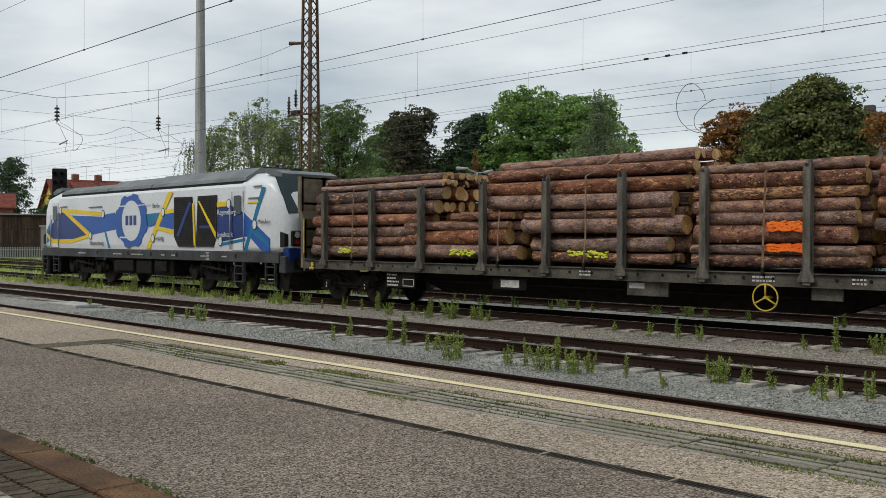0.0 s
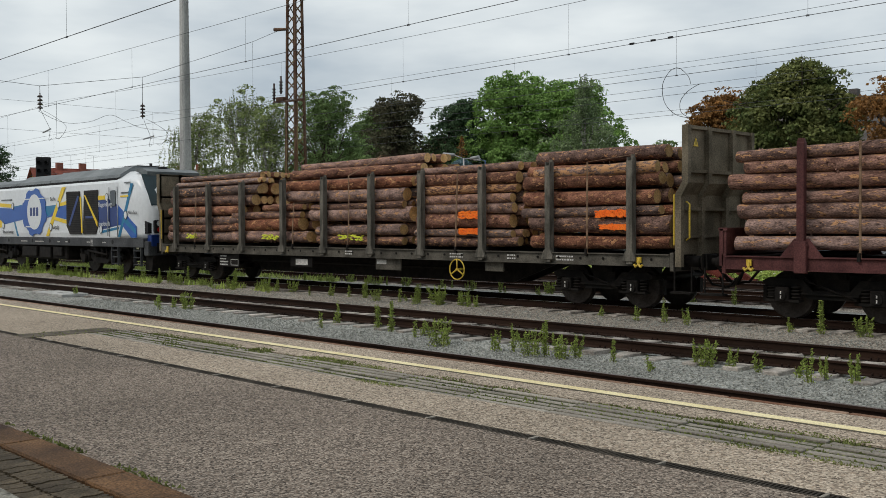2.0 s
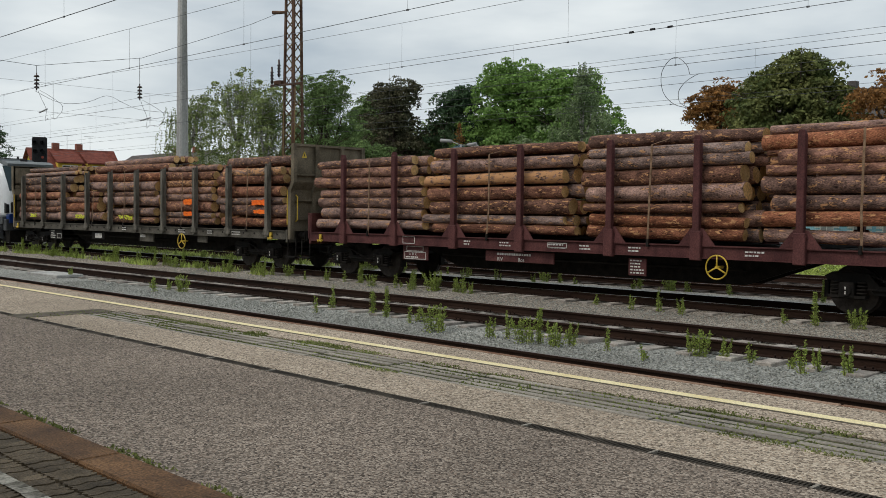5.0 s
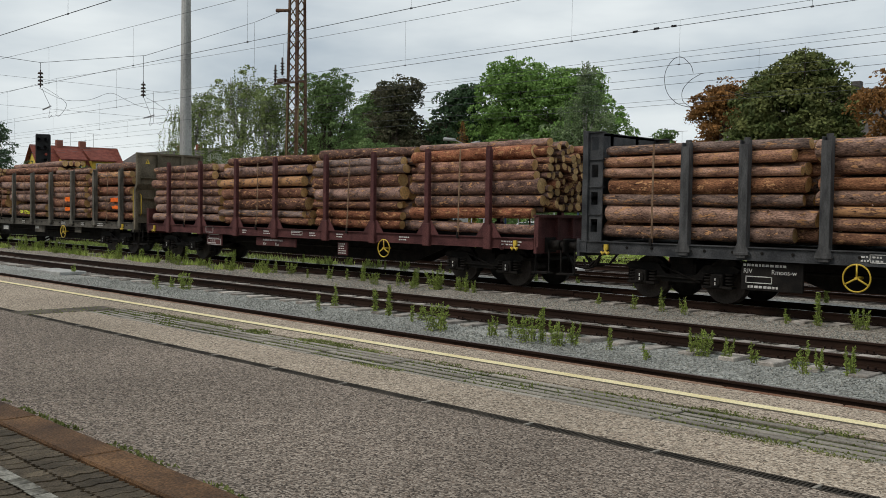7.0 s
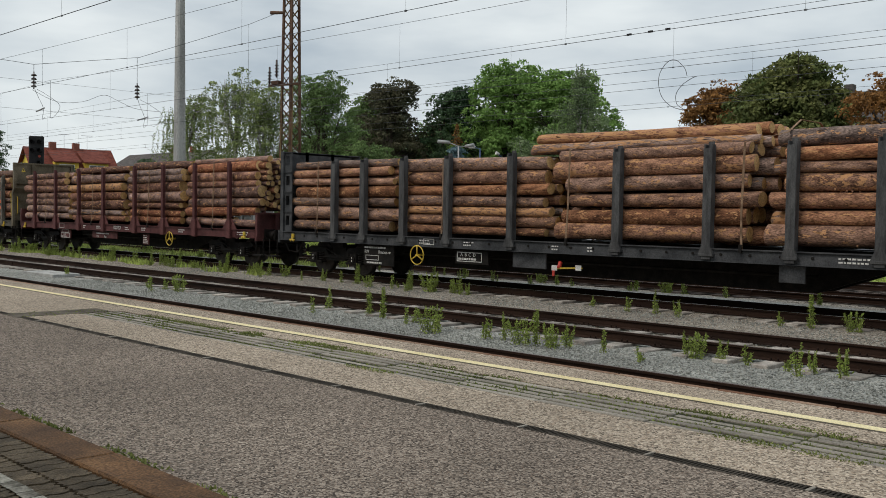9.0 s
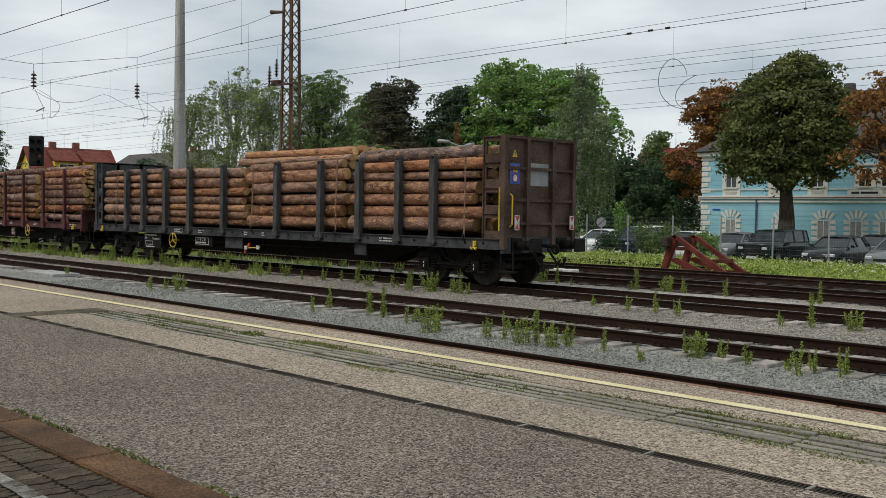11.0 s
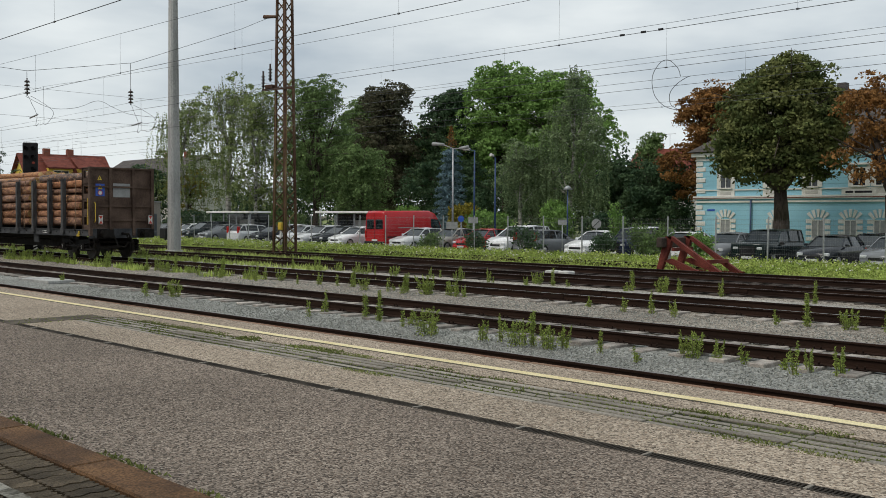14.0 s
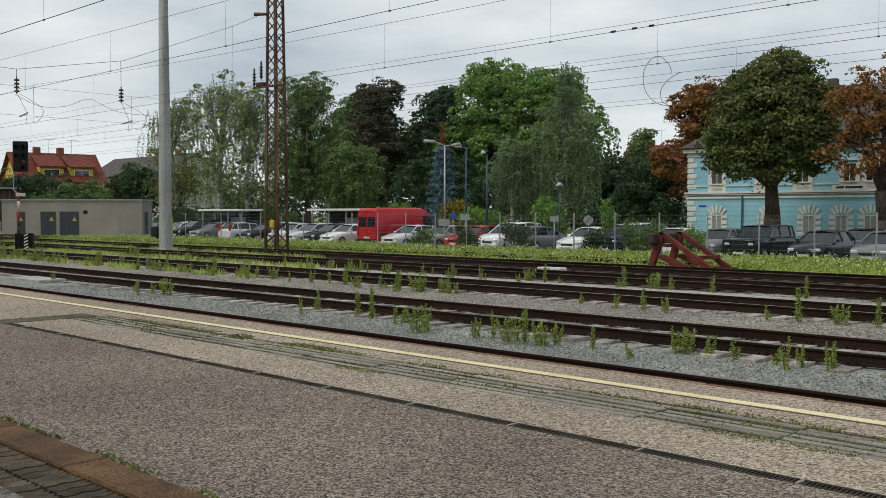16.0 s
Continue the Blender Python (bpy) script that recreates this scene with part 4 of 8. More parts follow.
# second wagon: maroon, no high end walls
w2 = on_train(thing("timber_wagon", "dusty maroon timber wagon with gusseted stanchions", "freight wagon", "timber wagons"))
chassis(w2, -1.62, 17.0, MAROON)
bogie(w2, 0.35)
bogie(w2, 15.1)
posts(w2, (-0.06, 2.1, 4.35, 6.55, 9.12, 11.25, 13.42, 15.58), gusset_post_mesh(MAROON))
for x in (-1.62, 17.0):
    s = 1 if x > 0 else -1
    bm = B()
    xa, xb = sorted((x, x + 0.06 * s))
    box(bm, xa, xb, -1.36, 1.36, 1.2, 1.72)
    for y in (-1.33, -0.6, 0.0, 0.6, 1.33):
        xc, xd = sorted((x + 0.06 * s, x + 0.14 * s))
        box(bm, xc, xd, y - 0.05, y + 0.05, 1.0, 1.74)
    xc, xd = sorted((x - 0.02 * s, x + 0.16 * s))
    box(bm, xc, xd, -1.38, 1.38, 1.7, 1.76)
    part("end_board", bm, MAROON, w2, "low ribbed maroon end board")
handwheel(w2, 11.72, z=0.78, r=0.25)
rope_hook(w2, -1.1)
rope_hook(w2, 16.47)
step(w2, -1.9)
step(w2, 17.25)
panel(w2, 2.35, 3.32, 0.55, 0.96, material=MAROON, label="maroon load table plate")
framed(w2, 2.5, 3.15, 0.78, 0.92, -1.302)
framed(w2, 2.42, 3.25, 0.57, 0.77, -1.302)
lettering("A  B  C", 0.1, WHITE_MARK, w2, pose(2.6, -1.304, 0.675, 90))
framed(w2, 2.43, 2.9, 0.98, 1.18, -1.385)
print_bars(w2, 2.47, 3.2, 0.585, 0.665, -1.302, 1)
panel(w2, 5.36, 7.5, 0.64, 0.9, material=MAROON, label="maroon plate with white wagon number as bars")
print_bars(w2, 5.75, 6.9, 0.77, 0.88, -1.302, 1, fill=1.0)
lettering("RIV", 0.13, WHITE_MARK, w2, pose(5.75, -1.304, 0.66, 90))
lettering("Ros", 0.13, WHITE_MARK, w2, pose(6.42, -1.304, 0.66, 90))
panel(w2, 9.55, 10.0, 0.5, 0.88, material=MAROON, label="small maroon brake data plate")
print_bars(w2, 9.6, 9.95, 0.53, 0.86, -1.302, 5, fill=1.0)
for a, b in ((4.7, 5.0), (5.9, 6.3), (7.4, 7.9), (8.3, 8.6), (9.6, 10.0), (12.3, 12.7), (16.0, 16.8)):
    print_bars(w2, a, b, 1.0, 1.14, -1.385, 2)
framed(w2, 7.38, 7.95, 1.03, 1.15, -1.385)
bm = ring(B(), (16.05, -1.42, 1.0), 0.09, 0.014, "Y", 12, 5)
part("ring_bracket", bm, MAROON, w2)

# third wagon: anthracite with rust-brown end wall
w3 = on_train(thing("timber_wagon", "anthracite timber wagon with rust-brown end wall", "freight wagon", "timber wagons"))
chassis(w3, 18.35, 40.0, DARK_WAGON)
bogie(w3, 20.75)
bogie(w3, 38.1)
posts(w3, (21.03, 22.32, 23.95, 25.62, 27.75, 30.78, 32.96, 34.7, 36.35, 37.68), stanchion_mesh(DARK_POST, 0.19))
e = end_wall(w3, 40.0, 1, RUST_END, RUST_END, 3.7)
warning_triangle(e, 40.04, -0.93, 3.2, 1)
part("pictogram", box(B(), 40.035, 40.04, -1.1, -0.72, 2.55, 3.05), SIGN_BLUE, e, "blue pictogram panel")
warning_triangle(e, 40.042, -0.91, 2.83, 1)
bm = rod(B(), (40.042, -0.91, 2.69), (40.046, -0.91, 2.69), 0.1, n=18)
part("pictogram", bm, WHITE_MARK, e, "white and red round pictogram")
part("pictogram", ring(B(), (40.047, -0.91, 2.69), 0.09, 0.012, "X", 18, 4), RED_PAINT, e, "red ring of the pictogram")
part("patch", box(B(), 40.03, 40.036, -0.35, 0.38, 2.52, 3.08), SIGN_BACK, e, "pale grey blank panel")
for y in (-0.95, 1.22):
    bm = box(B(), 40.15, 40.17, y - 0.09, y + 0.09, 1.42, 1.78, 0.005)
    s = part("tail_sign", bm, WHITE_MARK, e, "white tail sign with red triangles")
    bm = B()
    for z0, z1, zm in ((1.44, 1.44, 1.58), (1.76, 1.76, 1.62)):
        vs = [bm.verts.new((40.172, y - 0.08, z0)), bm.verts.new((40.172, y + 0.08, z1)), bm.verts.new((40.172, y, zm))]
        bm.faces.new(vs)
    part("red_triangle", bm, RED_PAINT, s)
end_wall(w3, 18.55, -1, DARK_WAGON, DARK_WAGON, 3.62, wing=0.36)
handwheel(w3, 24.55, z=0.72, r=0.26)
rope_hook(w3, 19.1)
rope_hook(w3, 39.2)
step(w3, 40.2)
step(w3, 18.0)
panel(w3, 22.25, 23.51, 0.36, 0.92, label="dark data plate with white figures")
print_bars(w3, 22.3, 23.3, 0.8, 0.9, -1.302, 1, fill=1.0)
lettering("RIV", 0.13, WHITE_MARK, w3, pose(22.3, -1.304, 0.69, 90))
lettering("Rmoos-w", 0.13, WHITE_MARK, w3, pose(22.88, -1.304, 0.69, 90))
framed(w3, 22.35, 22.9, 0.5, 0.64, -1.302)
print_bars(w3, 22.4, 23.3, 0.38, 0.48, -1.302, 1)
panel(w3, 25.83, 26.96, 0.56, 0.92, label="dark plate with printed load table")
framed(w3, 25.9, 26.75, 0.62, 0.86, -1.302)
lettering("A  B  C  D", 0.12, WHITE_MARK, w3, pose(26.02, -1.304, 0.755, 90))
print_bars(w3, 25.95, 26.7, 0.63, 0.74, -1.302, 1, fill=1.0)
panel(w3, 27.75, 28.77, 0.56, 0.92, material=DARK_WAGON, label="grey equipment box")
panel(w3, 34.43, 34.95, 0.6, 0.93, material=DARK_WAGON, label="grey equipment box")
bm = rod(B(), (29.2, -1.3, 0.75), (29.2, -1.36, 0.6), 0.05, n=8)
part("air_valve", bm, RED_PAINT, w3, "red brake valve handle")
part("brake_lever", rod(B(), (29.05, -1.36, 0.6), (29.85, -1.36, 0.64), 0.02, n=6), HAZARD_YELLOW, w3, "yellow brake changeover lever")
part("lever_plate", box(B(), 29.0, 29.16, -1.38, -1.36, 0.55, 0.67, 0.005), WHITE_MARK, w3, "white plate of the brake lever")
part("lever_plate", box(B(), 29.68, 29.84, -1.38, -1.36, 0.58, 0.7, 0.005), WHITE_MARK, w3, "white plate of the brake lever")
part("lever_grip", box(B(), 29.03, 29.1, -1.4, -1.36, 0.42, 0.55, 0.01), RED_PAINT, w3, "red lever grip")
for a, b in ((24.6, 25.1), (26.2, 26.6), (29.0, 29.3), (30.0, 30.2), (35.6, 36.2)):
    print_bars(w3, a, b, 1.0, 1.14, -1.385, 2)
framed(w3, 24.75, 25.15, 1.0, 1.16, -1.385)


def rivets(w, x0, x1, skip=0.62):
    me = mesh_of("bolt", rod(B(), (0, -1.38, 1.09), (0, -1.4, 1.09), 0.03, n=8), UNDER)
    x = x0
    while x < x1:
        piece("bolt", me, w, pose(x, 0, 0))
        x += skip


rivets(w1, -23.8, -3.2)
rivets(w3, 19.0, 39.6)


# ---- the timber loads ----
def log_mesh(length, r, seed):
    """A slightly bent, tapered, knotty stem with sawn faces."""
    rng = random.Random(seed)
    n, rings_n = 14, 8
    bm = B()
    rows = []
    ph = rng.uniform(0, 6)
    for i in range(rings_n + 1):
        u = i / rings_n
        rr = r * (1.06 - 0.14 * u) * (1 + rng.uniform(-0.025, 0.025))
        cy, cz = 0.02 * math.sin(u * 3 + ph), 0.018 * math.cos(u * 2.4 + ph)
        tilt = rng.uniform(-0.03, 0.03) if i in (0, rings_n) else 0
        rows.append([bm.verts.new((u * length + tilt * math.cos(2 * math.pi * k / n), cy + rr * math.cos(2 * math.pi * k / n) * (1 + rng.uniform(-0.03, 0.03)),
                                   cz + rr * math.sin(2 * math.pi * k / n) * (1 + rng.uniform(-0.03, 0.03)))) for k in range(n)])
    for i in range(rings_n):
        for k in range(n):
            f = bm.faces.new((rows[i][k], rows[i][(k + 1) % n], rows[i + 1][(k + 1) % n], rows[i + 1][k]))
            f.smooth = True
    for row, s in ((rows[0], -1), (rows[-1], 1)):
        c = Vector((0, 0, 0))
        for v in row:
            c += v.co / n
        rim = [bm.verts.new(c + (v.co - c) * 0.93 + Vector((s * 0.012, 0, 0))) for v in row]
        for k in range(n):
            bm.faces.new((row[k], row[(k + 1) % n], rim[(k + 1) % n], rim[k])).material_index = 0
        bm.faces.new(rim).material_index = 1
    for _ in range(5):
        x, a = rng.uniform(0.3, length - 0.3), rng.uniform(0, 6.28)
        rod(bm, (x, 0.85 * r * math.cos(a), 0.85 * r * math.sin(a)), (x + 0.02, (r + 0.03) * math.cos(a), (r + 0.03) * math.sin(a)), 0.025, 0.014, n=5)
    return mesh_of("log", bm, [LOG_BARK, LOG_CUT])


LOGS = [log_mesh(1.0 * L, 0.15, 100 + i * 3 + j) for i, L in enumerate((4.2, 4.7, 5.1)) for j in range(5)]


def with_bark(me, bark):
    """The same stem in another bark."""
    me = me.copy()
    me.materials[0] = bark
    return me


LOGS_TAN = [with_bark(me, LOG_BARK_TAN) for me in LOGS]
TOPS = {}


def log_stack(x0, x1, side_top, heap_top, label, upper_x0=None, upper_from=9.0, upper_x1=None, thin_inside=False):
    """Layers of logs between the stanchions, heaped up in the middle."""
    rng = log_rng
    logs = LOGS_TAN if x0 > 18 else LOGS
    st = on_train(thing("log_stack", label, "log pile", "timber loads"))
    z, side_z = 1.3, 1.36
    while True:
        d = rng.choice((rng.uniform(0.19, 0.27), rng.uniform(0.24, 0.33), rng.uniform(0.3, 0.4)))
        if z + d > heap_top:
            break
        over = max(0.0, z + d - side_top)
        half = 1.27 - over * 1.15
        if half < 0.25:
            break
        y = -half
        a, b = x0, x1
        if z + d / 2 > upper_from:
            a = upper_x0 if upper_x0 is not None else x0
            b = upper_x1 if upper_x1 is not None else x1
        while y + 0.16 < half and not (thin_inside and y > -half):
            dd = min(d * rng.uniform(0.8, 1.1), half - y)
            if dd < 0.15:
                break
            i = rng.randrange(len(LOGS))
            base = (4.2, 4.7, 5.1)[i // 5]
            xa, xb = a + rng.uniform(-0.06, 0.42), b - rng.uniform(-0.06, 0.42)
            ln = xb - xa
            flip = rng.random() < 0.5
            zc = z + dd / 2 + rng.uniform(-0.012, 0.012) + (0.5 * (d - dd) if y > -half + 0.01 else 0)
            m = pose(xb if flip else xa, y + dd / 2, zc, 0, rng.uniform(-0.35, 0.35), (180 if flip else 0) + rng.uniform(-0.3, 0.3))
            ob = piece("log", logs[i], st, m @ pose(0, 0, 0, rng.uniform(0, 360)) @ Matrix.Diagonal((ln / base, dd / 0.31, dd / 0.31, 1)))
            y += dd * 0.985
        if half > 1.1:
            side_z = z + d
        z += d * 0.97
    # thinner logs packed in columns behind the outer ones
    for c in range(11 if thin_inside else 0):
        yc, zc = -0.92 + c * 0.215, 1.8 + rng.uniform(0, 0.1)
        limit = min(heap_top, side_top + 0.35 * (1.3 - abs(yc)))
        while True:
            dd = rng.uniform(0.15, 0.25)
            if zc + dd > limit:
                break
            i = rng.randrange(len(LOGS))
            base = (4.2, 4.7, 5.1)[i // 5]
            xa, xb = x0 + rng.uniform(0, 0.2), x1 - rng.uniform(-0.12, 0.16)
            piece("log", logs[i], st, pose(xa, yc + rng.uniform(-0.03, 0.03), zc + dd / 2, 0, 0, rng.uniform(-0.3, 0.3)) @ pose(0, 0, 0, rng.uniform(0, 360)) @ Matrix.Diagonal(((xb - xa) / base, dd / 0.31, dd / 0.31, 1)))
            zc += dd * 0.97
    TOPS[st.name] = (side_z, z + d * 0.1 if z + d * 0.1 > side_z else side_z)
    return st


def strap(st, x, side_top, heap_top, lean=0.0):
    """Webbing over the load, tied to the sole bar on both sides."""
    side_top, heap_top = TOPS[st.name]
    pts = [(-1.40, 1.2), (-1.37, 1.9), (-1.34, side_top), (-1.0, side_top + 0.4 * (heap_top - side_top)), (-0.4, heap_top), (0.4, heap_top),
           (1.0, side_top + 0.4 * (heap_top - side_top)), (1.34, side_top), (1.37, 1.9), (1.40, 1.2)]
    bm = B()
    w = 0.022
    rows = []
    for k, (y, z) in enumerate(pts):
        xo = x + (lean if 3 <= k <= 6 else 0) + 0.02 * math.sin(k * 2.1 + x)
        rows.append([bm.verts.new((xo + a * w, y, z + b)) for a, b in ((-1, 0), (1, 0), (1, 0.012), (-1, 0.012))] if 2 < k < 7 else
                    [bm.verts.new((xo + a * w, y + (b if y < 0 else -b), z)) for a, b in ((-1, -0.012), (1, -0.012), (1, 0), (-1, 0))])
    for a, b in zip(rows, rows[1:]):
        for i in range(4):
            bm.faces.new((a[i], a[(i + 1) % 4], b[(i + 1) % 4], b[i]))
    part("lashing_strap", bm, STRAP, st, "worn brown lashing strap")
    bm = box(B(), x - 0.03, x + 0.03, -1.44, -1.38, 1.14, 1.3)
    part("ratchet", bm, UNDER, st, "dark ratchet tensioner")


RB = "pile of red-brown conifer logs between the stanchions"
s1 = log_stack(-24.12, -19.0, 3.3, 3.98, RB + ", heaped", upper_from=2.45, upper_x1=-18.35)
s2 = log_stack(-19.75, -15.65, 2.6, 2.75, "low pile of dark red conifer logs", upper_x0=-18.0, upper_from=2.4)
s3 = log_stack(-15.55, -11.05, 3.22, 3.92, RB + ", heaped high", upper_x0=-17.1, upper_from=2.55)
s4 = log_stack(-10.95, -7.15, 3.2, 3.6, RB)
s5 = log_stack(-7.02, -3.02, 3.25, 3.7, RB)
s6 = log_stack(-1.62, 3.0, 3.3, 3.62, "pile of grey and red-brown conifer logs")
s7 = log_stack(3.12, 8.05, 3.3, 3.7, "pile of grey and red-brown conifer logs")
s8 = log_stack(8.2, 12.4, 3.3, 3.72, "pile of brown conifer logs with torn bark")
s9 = log_stack(12.52, 17.02, 3.3, 3.78, "pile of conifer logs with pale sawn faces", thin_inside=True)
s10 = log_stack(18.72, 23.6, 3.25, 3.55, "pile of brown conifer logs with torn bark")
s11 = log_stack(23.7, 28.9, 3.2, 3.4, "pile of brown conifer logs with torn bark")
s12 = log_stack(29.0, 34.0, 3.25, 3.85, RB + ", heaped", upper_x0=27.85, upper_from=3.3)
s13 = log_stack(34.1, 39.3, 3.28, 3.8, RB + ", heaped")
for st, x, a, b, k in ((s1, -21.87, 3.15, 3.85, 0.9), (s2, -16.12, 3.2, 3.6, 0.8), (s3, -13.46, 3.22, 3.9, 0.3), (s4, -9.12, 3.2, 3.6, 0.2), (s5, -5.02, 3.25, 3.7, 1.0),
                       (s6, 1.01, 3.3, 3.62, 0.3), (s7, 5.5, 3.3, 3.7, 0.2), (s8, 10.1, 3.3, 3.7, 0.2), (s9, 14.53, 3.3, 3.75, 0.5),
                       (s10, 20.23, 3.25, 3.55, 0.7), (s11, 25.42, 3.2, 3.4, 0.2), (s12, 29.43, 3.2, 3.8, 0.3), (s12, 33.69, 3.25, 3.85, 0.7), (s13, 38.8, 3.28, 3.7, -1.2)):
    strap(st, x, a, b, k)


def spray(st, x0, x1, z0, z1, material, y=-1.30):
    """Forester's spray mark: loose strokes that hug the log's round."""
    bm = B()
    n = int((x1 - x0) / (0.026 if material is SPRAY_GREEN else 0.007))
    for i in range(n):
        x = x0 + (x1 - x0) * i / n
        z = z0 + (z1 - z0) * log_rng.uniform(0.1, 0.9)
        rod(bm, (x, y - 0.008, z), (x + 0.09, y - 0.012, z + log_rng.uniform(-0.03, 0.03)), 0.018, n=5)
    tagged(part("spray_mark", bm, material, st, "bright forester's spray paint mark"), kind="stuff")


spray(s5, -4.86, -4.02, 1.98, 2.16, SPRAY)
spray(s5, -4.75, -4.05, 1.72, 1.84, SPRAY)
spray(s4, -9.13, -8.4, 1.98, 2.2, SPRAY)
spray(s4, -9.13, -8.35, 1.6, 1.76, SPRAY)
spray(s1, -22.6, -21.9, 1.42, 1.6, SPRAY_GREEN, -1.32)
spray(s2, -17.9, -17.0, 1.4, 1.58, SPRAY_GREEN, -1.32)
spray(s3, -14.0, -12.9, 1.42, 1.6, SPRAY_GREEN, -1.32)


# ---- the locomotive ----
def locomotive():
    lo = on_train(thing("locomotive", "white diesel locomotive with blue, teal and yellow route-map livery", "locomotive"))
    # body shell: stations of (x, half width, side top, roof height)
    st = [(-44.78, 0.95, 2.55, 2.6), (-44.66, 1.2, 2.62, 2.7), (-44.3, 1.38, 3.2, 3.32), (-43.85, 1.46, 3.62, 3.92), (-43.3, 1.48, 3.7, 4.02), (-42.6, 1.48, 3.7, 4.05),
          (-27.4, 1.48, 3.7, 4.05), (-26.5, 1.48, 3.7, 4.02), (-26.0, 1.46, 3.62, 3.92), (-25.6, 1.38, 3.2, 3.32), (-25.3, 1.2, 2.62, 2.7), (-25.2, 0.95, 2.55, 2.6)]
    bm = B()
    rows = []
    for x, w, zs, zr in st:
        zb = 1.42
        half = [(w * 0.985, zb), (w, 1.6), (w, zb + (zs - zb) * 0.6), (w * 0.985, zs - 0.12), (w * 0.93, zs), (w * 0.6, zr - 0.03), (0, zr)]
        rows.append([bm.verts.new((x, -y, z)) for y, z in half] + [bm.verts.new((x, y, z)) for y, z in half[-2::-1]])
    for a, b in zip(rows, rows[1:]):
        for i in range(len(a) - 1):
            f = bm.faces.new((a[i], b[i], b[i + 1], a[i + 1]))
            f.smooth = abs(a[0].co.x - b[0].co.x) < 1
        bm.faces.new((a[0], a[-1], b[-1], b[0]))
    bm.faces.new(rows[0])
    bm.faces.new(rows[-1][::-1])
    body = part("body", bm, L_WHITE, lo, "glossy white welded body shell")

    def pane(name, poly, material, y=-1.484, label="", t=0.01, parent=body):
        return part(name, prism(B(), poly, y, y + t), material, parent, label)

    # livery, in layers a few millimetres apart
    lift = 0.0
    for layer, material, polys in (
        (1, L_TEAL, [[(-43.43, 2.69), (-42.63, 3.03), (-42.63, 2.34), (-44.0, 1.6), (-44.0, 2.2)], [(-34.55, 2.77), (-33.16, 2.82), (-33.44, 2.36), (-34.39, 2.3)],
                     [(-38.3, 2.8), (-37.05, 2.89), (-36.94, 2.57), (-37.93, 2.58)], [(-38.0, 2.1), (-37.85, 2.12), (-37.45, 1.46), (-37.65, 1.46)]]),
        (2, L_NAVY, [[(-42.55, 3.06), (-42.03, 2.99), (-39.57, 1.97), (-41.23, 1.81), (-43.3, 1.81), (-43.89, 2.08)],
                     [(-29.16, 2.91), (-28.24, 2.95), (-27.43, 2.68), (-27.43, 1.91), (-28.93, 1.73), (-29.16, 1.83)]]),
        (1, L_BLUE, [[(-41.47, 2.85), (-38.26, 2.74), (-36.94, 2.85), (-36.79, 2.22), (-39.18, 2.0)], [(-34.24, 2.26), (-32.98, 2.73), (-32.13, 2.8), (-32.13, 2.17), (-33.59, 2.33)],
                     [(-27.5, 2.71), (-26.86, 2.36), (-25.98, 1.86), (-25.98, 1.44), (-26.4, 1.43), (-27.14, 1.91), (-27.45, 1.91)]]),
        (3, L_TEAL, [[(-26.86, 2.22), (-26.05, 1.75), (-26.0, 1.55), (-27.0, 2.05)], [(-26.42, 3.5), (-26.2, 3.5), (-26.79, 2.36), (-27.31, 1.45), (-27.5, 1.45), (-27.0, 2.36)],
                     [(-28.9, 1.7), (-27.4, 1.86), (-27.4, 1.76), (-28.9, 1.6)]]),
        (3, L_YELLOW, [[(-42.5, 3.17), (-38.15, 2.93), (-38.15, 2.77), (-42.45, 2.99)], [(-42.45, 3.13), (-41.93, 3.1), (-39.25, 2.04), (-39.48, 1.9)],
                       [(-43.95, 2.1), (-43.24, 1.81), (-41.23, 1.79), (-39.41, 2.04), (-39.29, 1.9), (-41.18, 1.64), (-43.4, 1.64), (-44.0, 1.98)],
                       [(-32.62, 3.55), (-32.26, 3.55), (-34.05, 1.46), (-34.35, 1.46)], [(-33.07, 2.87), (-32.09, 2.96), (-32.09, 2.8), (-33.11, 2.73)],
                       [(-33.67, 2.33), (-32.09, 2.14), (-32.09, 1.98), (-33.72, 2.2)], [(-29.18, 3.1), (-28.52, 3.1), (-28.52, 2.94), (-29.18, 2.93)],
                       [(-27.25, 3.06), (-26.6, 3.06), (-26.6, 3.0), (-27.25, 3.0)]]),
    ):
        for p in polys:
            lift += 0.0007
            pane("livery_panel", p, material, -1.483 - lift - 0.0002 * layer)
    # cog-shaped emblem
    cog = []
    for k in range(48):
        a = 2 * math.pi * k / 48
        r = 1.08 if (k // 3) % 2 else 0.98
        cog.append((-35.6 + 1.3 * r * math.cos(a), 2.53 + 1.0 * r * math.sin(a)))
    pane("emblem", cog, L_BLUE, -1.503, "blue cogwheel emblem")
    disc = [(-35.57 + 0.8 * math.cos(2 * math.pi * k / 36), 2.54 + 0.79 * math.sin(2 * math.pi * k / 36)) for k in range(36)]
    pane("emblem", disc, L_WHITE, -1.507, "white disc of the emblem")
    for k in range(3):
        pane("emblem_bar", [(-36.05 + k * 0.34, 2.36), (-35.8 + k * 0.34, 2.36), (-35.8 + k * 0.34, 2.74), (-36.05 + k * 0.34, 2.74)], L_NAVY, -1.51, "navy blocks of the emblem")
    pane("livery_panel", [(-36.7, 3.1), (-34.0, 3.12), (-34.0, 3.15), (-36.6, 3.15)], L_WHITE, -1.512)
    pane("livery_panel", [(-36.6, 1.86), (-35.4, 1.84), (-35.4, 1.9), (-36.5, 1.92)], L_WHITE, -1.512)
